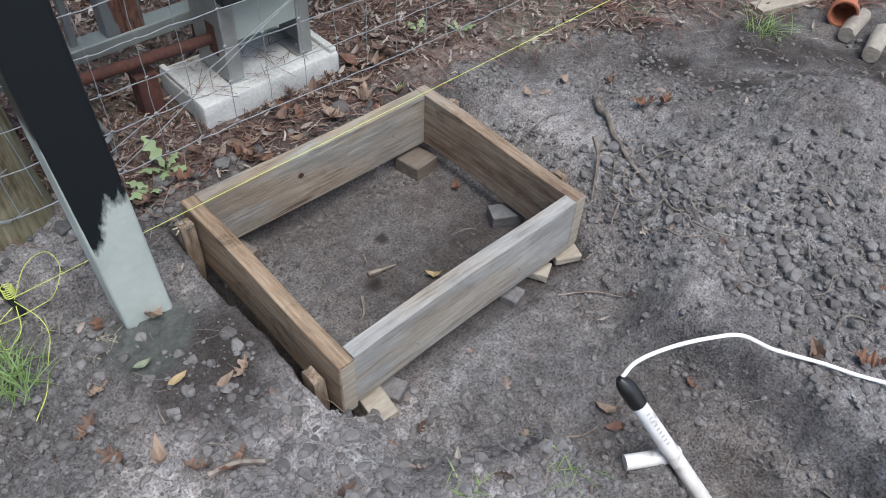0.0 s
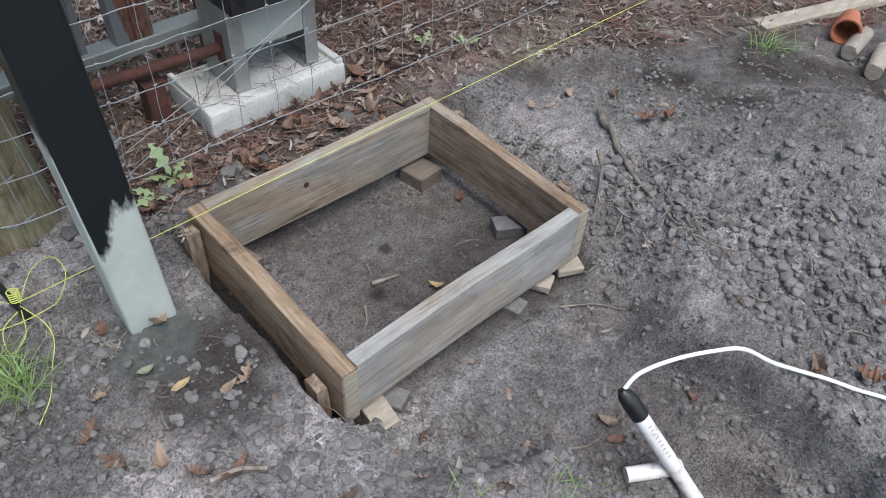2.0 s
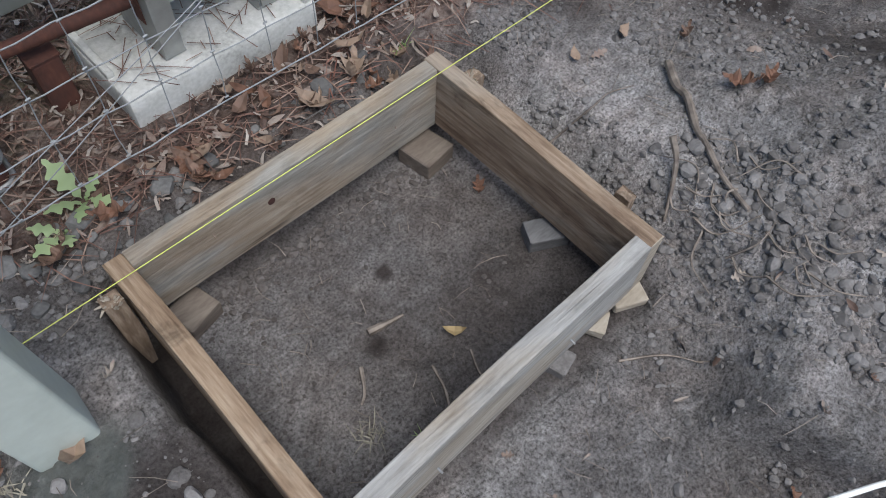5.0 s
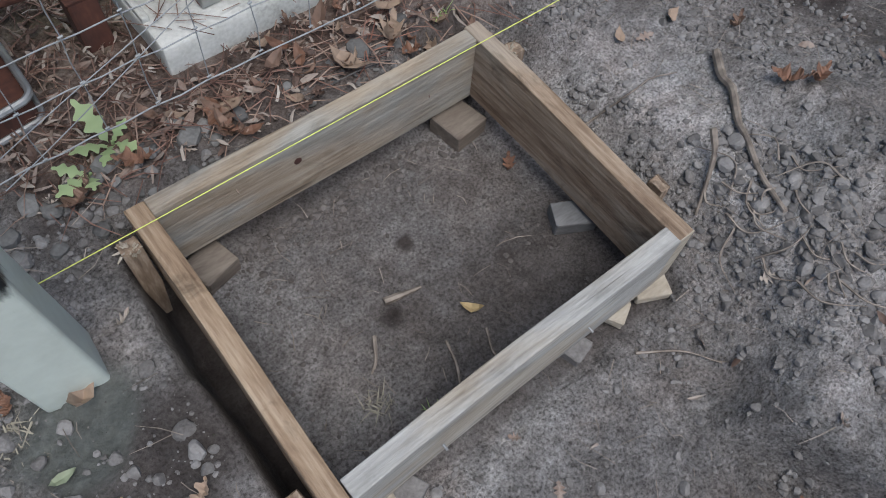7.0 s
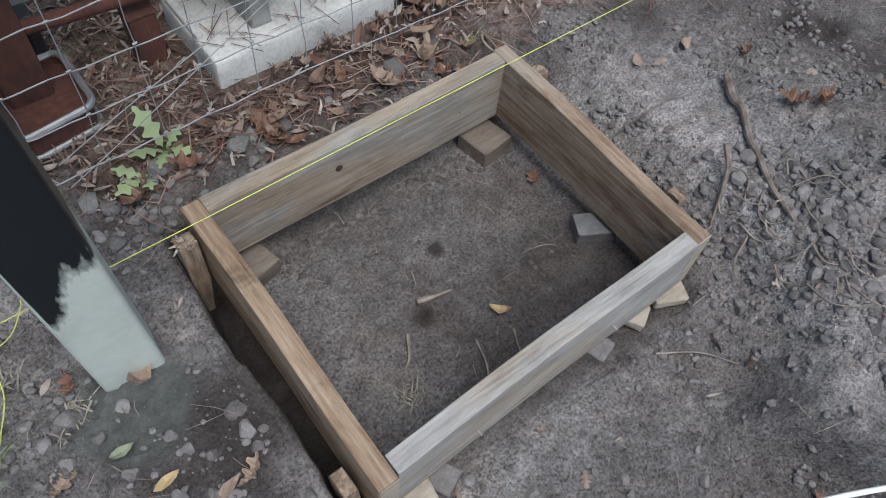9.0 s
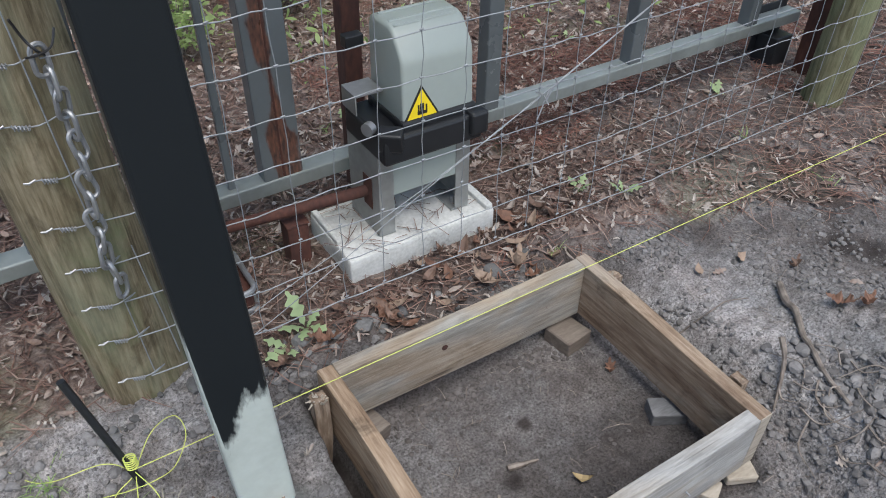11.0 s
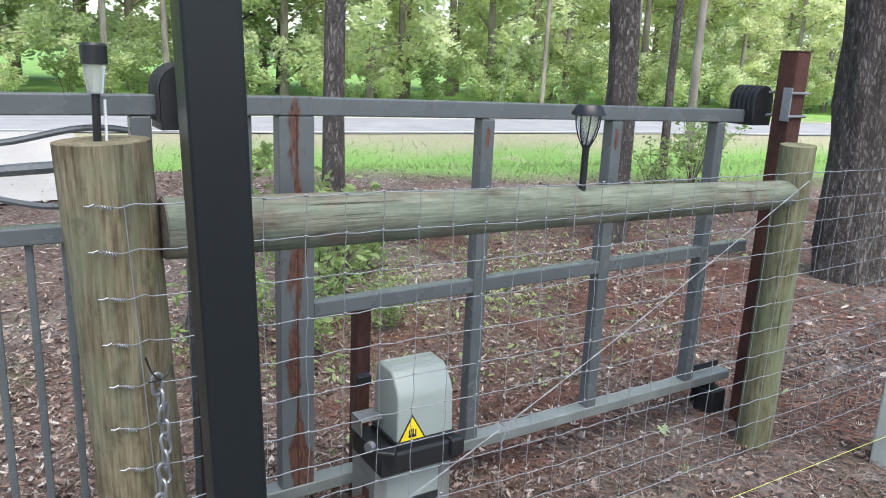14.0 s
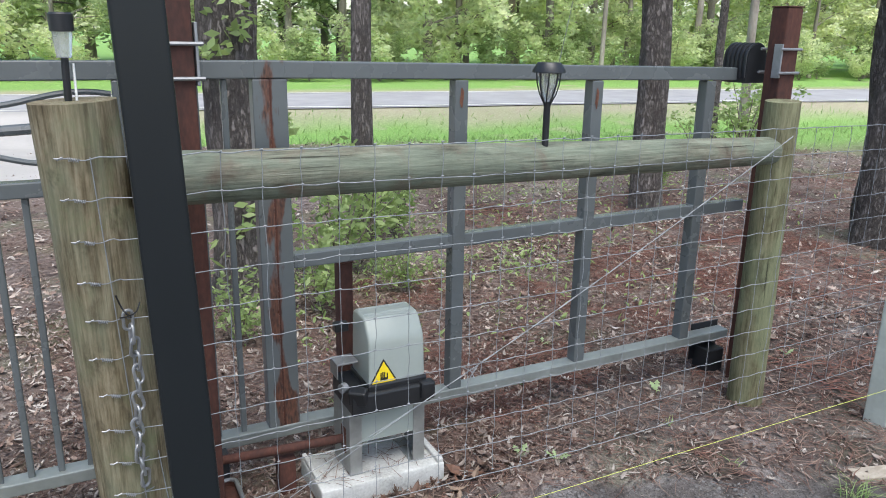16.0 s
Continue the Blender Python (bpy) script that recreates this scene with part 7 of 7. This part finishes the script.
def shrub(height, spread, leaves, leaf, mat, label):
    base = root("shrub", (0, 0, 0), label, "shrub", "undergrowth shrubs")
    centres = []
    bm = bmesh.new()
    for k in range(9):
        a = R.uniform(0, 6.28)
        top = Vector((math.cos(a) * spread * R.uniform(0.2, 1), math.sin(a) * spread * R.uniform(0.2, 1), height * R.uniform(0.45, 1)))
        bm_tube(spline([(0, 0, -0.05), top * 0.5 + Vector((0, 0, 0.06)), top], 4), [0.008 - 0.0007 * i for i in range(9)], 5, bm)
        for t in (0.45, 0.75, 1.0):
            c = top * t
            centres.append((c.x, c.y, c.z, height * 0.16))
    part("branching_stem", bm, M["bark_twig"], base)
    cloud_part("foliage", *leaf_cloud(leaves, centres, leaf), mat, base)
    return base


def trunk_mesh(height, r0, r1, bend, seed, segs=18, rings=26):
    rnd = random.Random(seed)
    pts = [Vector((bend[0] * (k / rings) ** 1.5 + 0.02 * math.sin(k * 0.7 + seed), bend[1] * (k / rings) ** 1.5, -0.25 + (height + 0.25) * k / rings)) for k in range(rings + 1)]
    rr = [r0 + (r1 - r0) * k / rings + (r0 * 0.35 * math.exp(-k * 1.1)) for k in range(rings + 1)]
    bm = bm_tube(pts, rr, segs)
    return bm, pts


def add_bark_plates(bm, r, height, amount):
    """Vertical plates and furrows of old bark."""
    for v in bm.verts:
        a = math.atan2(v.co.y, v.co.x)
        k = float(vnoise(a * 4 + 11, v.co.z * 3.2)) - 0.5 + 0.6 * (float(vnoise(a * 9 + 3, v.co.z * 7)) - 0.5)
        v.co += Vector((math.cos(a), math.sin(a), 0)) * r * amount * k


def tree(height, r0, crown_from, crown_r, leaves, leaf, bark, fol, label, seed, limbs=14, bend=(0, 0), bark_amount=0.14, dense=False, vine=0):
    base = root("tree", (0, 0, 0), label, "tree", "trees")
    rings = 60 if dense else 24
    bm, pts = trunk_mesh(height, r0, r0 * 0.25, bend, seed, 40 if dense else 14, rings)
    add_bark_plates(bm, r0, height, bark_amount)
    part("trunk", bm, bark, base)
    rnd = random.Random(seed)
    centres = []
    for k in range(limbs):
        t = rnd.uniform(crown_from, 1.0)
        p = pts[min(int(t * (len(pts) - 1)), len(pts) - 1)]
        a, ln = rnd.uniform(0, 6.28), crown_r * rnd.uniform(0.4, 1.0) * (1.15 - 0.6 * (t - crown_from) / max(1 - crown_from, 0.01))
        tip = p + Vector((math.cos(a) * ln, math.sin(a) * ln, ln * rnd.uniform(-0.1, 0.5)))
        mid = p.lerp(tip, 0.5) + Vector((0, 0, ln * 0.1))
        part("limb", bm_tube(spline([p, mid, tip], 3), [r0 * 0.28 * (1 - 0.13 * i) for i in range(7)], 6), bark, base)
        for s in (0.45, 0.7, 0.88, 1.0):
            c = p.lerp(tip, s)
            centres.append((c.x + rnd.uniform(-1, 1) * crown_r * 0.12, c.y + rnd.uniform(-1, 1) * crown_r * 0.12, c.z + rnd.uniform(-0.5, 1) * crown_r * 0.12, crown_r * rnd.uniform(0.10, 0.24)))
    cloud_part("crown", *leaf_cloud(leaves, centres, leaf), fol, base)
    if vine:
        vc = []
        for k in range(26):
            z = rnd.uniform(0.15, 3.0)
            a = rnd.uniform(3.4, 6.4)
            vc.append((math.cos(a) * r0 * 1.25, math.sin(a) * r0 * 1.25, z, 0.13))
        cloud_part("climbing_vine", *leaf_cloud(vine, vc, (0.025, 0.05)), M["shrub_leaf"], base, "green climbing vine leaves on the bark")
    return base


def place(ob, x, y, rz=0.0, s=1.0, first=False, tilt=0.0):
    m = Matrix.Translation((x, y, gz(x, y))) @ pose(0, 0, 0, 0, tilt, rz)
    if first:
        ob.matrix_basis = m @ Matrix.Scale(s, 4)
        return ob
    c = copy_thing(ob, m)
    c.scale = (s, s, s)
    return c


# trees standing behind the gate, crowns above the view
place(tree(11, 0.085, 0.8, 1.5, 1400, (0.05, 0.10), M["bark"], M["foliage_b"], "slim dark pine trunk beyond the gate", 2, 16, (0.3, 0.1), 0.12), 1.60, 3.60, 0, 1, True)
place(tree(13, 0.138, 0.8, 1.9, 1800, (0.05, 0.10), M["bark"], M["foliage_b"], "straight grey-brown pine trunk with plated bark", 3, 18, (-0.2, 0.1), 0.16, True), 4.20, 3.35, 0, 1, True, -2.2)
place(tree(15, 0.24, 0.8, 2.2, 2200, (0.05, 0.10), M["bark"], M["foliage_b"], "thick pine trunk with deeply plated grey bark", 4, 18, (-0.3, 0.0), 0.22, True), 5.09, 1.67, 0, 1, True, -5.0)
place(tree(12, 0.165, 0.8, 1.8, 1600, (0.05, 0.10), M["bark"], M["foliage_b"], "furrowed trunk overgrown with vine leaves", 5, 16, (0.1, 0.0), 0.2, True, 420), 0.42, 2.35, 0, 1, True)
place(tree(12, 0.08, 0.8, 1.6, 1300, (0.05, 0.10), M["bark"], M["foliage_b"], "slim dark trunk beside the thick pine", 6, 14, (0.2, 0.0), 0.14), 6.02, 2.48, 0, 1, True, -1.5)
place(tree(9, 0.06, 0.5, 1.5, 1300, (0.05, 0.10), M["bark"], M["foliage_a"], "thin crooked dark trunk on the verge", 7, 14, (0.5, 0.3), 0.15), 7.2, 5.6, 0, 1, True)
place(tree(10, 0.075, 0.6, 1.5, 1300, (0.06, 0.10), M["bark_pale"], M["foliage_a"], "thin pale tan trunk on the verge", 8, 14, (-0.2, 0.1), 0.08), 9.2, 6.9, 0, 1, True)

# pale utility pole across the road
pole = root("utility_pole", (14.5, 17.4, gz(14.5, 17.4)), "pale weathered wooden utility pole across the road", "utility pole")
part("pole", bm_tube([(14.5, 17.4, -0.4), (14.6, 17.4, 9.5)], [0.075, 0.06], 12), M["bark_pale"], pole)
part("guy_wire", bm_tube([(14.55, 17.4, 8.5), (12.9, 17.5, gz(12.9, 17.5))], 0.012, 5), M["wire"], pole, "slanting steel guy wire")

# undergrowth by the vine-covered trunk
sh = shrub(0.75, 0.38, 480, (0.02, 0.05), M["shrub_leaf"], "bright green leafy shrub beyond the gate")
place(sh, 1.05, 2.55, 0, 1, True)
for x, y, s in ((1.45, 3.1, 1.0), (0.75, 2.0, 0.65), (1.75, 3.3, 0.7), (0.25, 1.75, 0.5), (7.6, 5.4, 1.3), (6.6, 5.2, 0.9), (9.4, 6.6, 1.2), (4.7, 3.8, 0.6), (1.3, 2.1, 0.45)):
    place(sh, x, y, R.uniform(0, 360), s)

# woodland across the road: broad-leaved trees with foliage down to the ground, in three depths
protos = [
    tree(9.5, 0.14, 0.10, 3.0, 10500, (0.06, 0.14), M["bark_pale"], M["foliage_a"], "leafy broad-leaved tree at the edge of the wood", 31, 30),
    tree(8.5, 0.11, 0.08, 2.6, 9500, (0.055, 0.13), M["bark_pale"], M["foliage_c"], "pale green young tree at the edge of the wood, lightened as if sunlit", 32, 28),
    tree(11, 0.16, 0.12, 3.2, 10500, (0.06, 0.14), M["bark"], M["foliage_b"], "dark green tree in the wood", 33, 30),
    tree(12, 0.13, 0.30, 2.4, 7000, (0.06, 0.13), M["bark_pale"], M["foliage_a"], "slender tree with bare pale lower trunk", 34, 22),
]
bush = shrub(1.8, 1.2, 2600, (0.03, 0.085), M["foliage_b"], "dense green bush at the wood's edge")
bush2 = shrub(1.5, 1.1, 2600, (0.03, 0.08), M["foliage_a"], "pale green bush at the wood's edge")
used = set()
k = 0
for row, (y0, n, step) in enumerate(((22.5, 30, 2.0), (27.0, 30, 2.3), (33.0, 28, 3.0))):
    for i in range(n):
        x = -14 + step * i + R.uniform(-0.7, 0.7)
        y = y0 - 0.158 * x + R.uniform(-1.2, 1.2)
        # dark leaves weighted left as shaded gaps, palest ones right as sunlit
        j = int(R.choice(4, p=(0.34, 0.12, 0.36, 0.18) if x < 9 else (0.26, 0.50, 0.06, 0.18)))
        if x > 20 and row == 2 and i % 2:
            continue
        place(protos[j], x, y, R.uniform(0, 360), R.uniform(0.8, 1.25) * (1 + 0.15 * row), j not in used)
        used.add(j)
for i in range(40):
    x = -12 + 1.3 * i + R.uniform(-0.6, 0.6)
    y = 20.9 - 0.158 * x + R.uniform(-0.4, 0.8)
    b = (bush, bush2)[i % 2]
    place(b, x, y, R.uniform(0, 360), R.uniform(0.7, 1.3), i < 2)
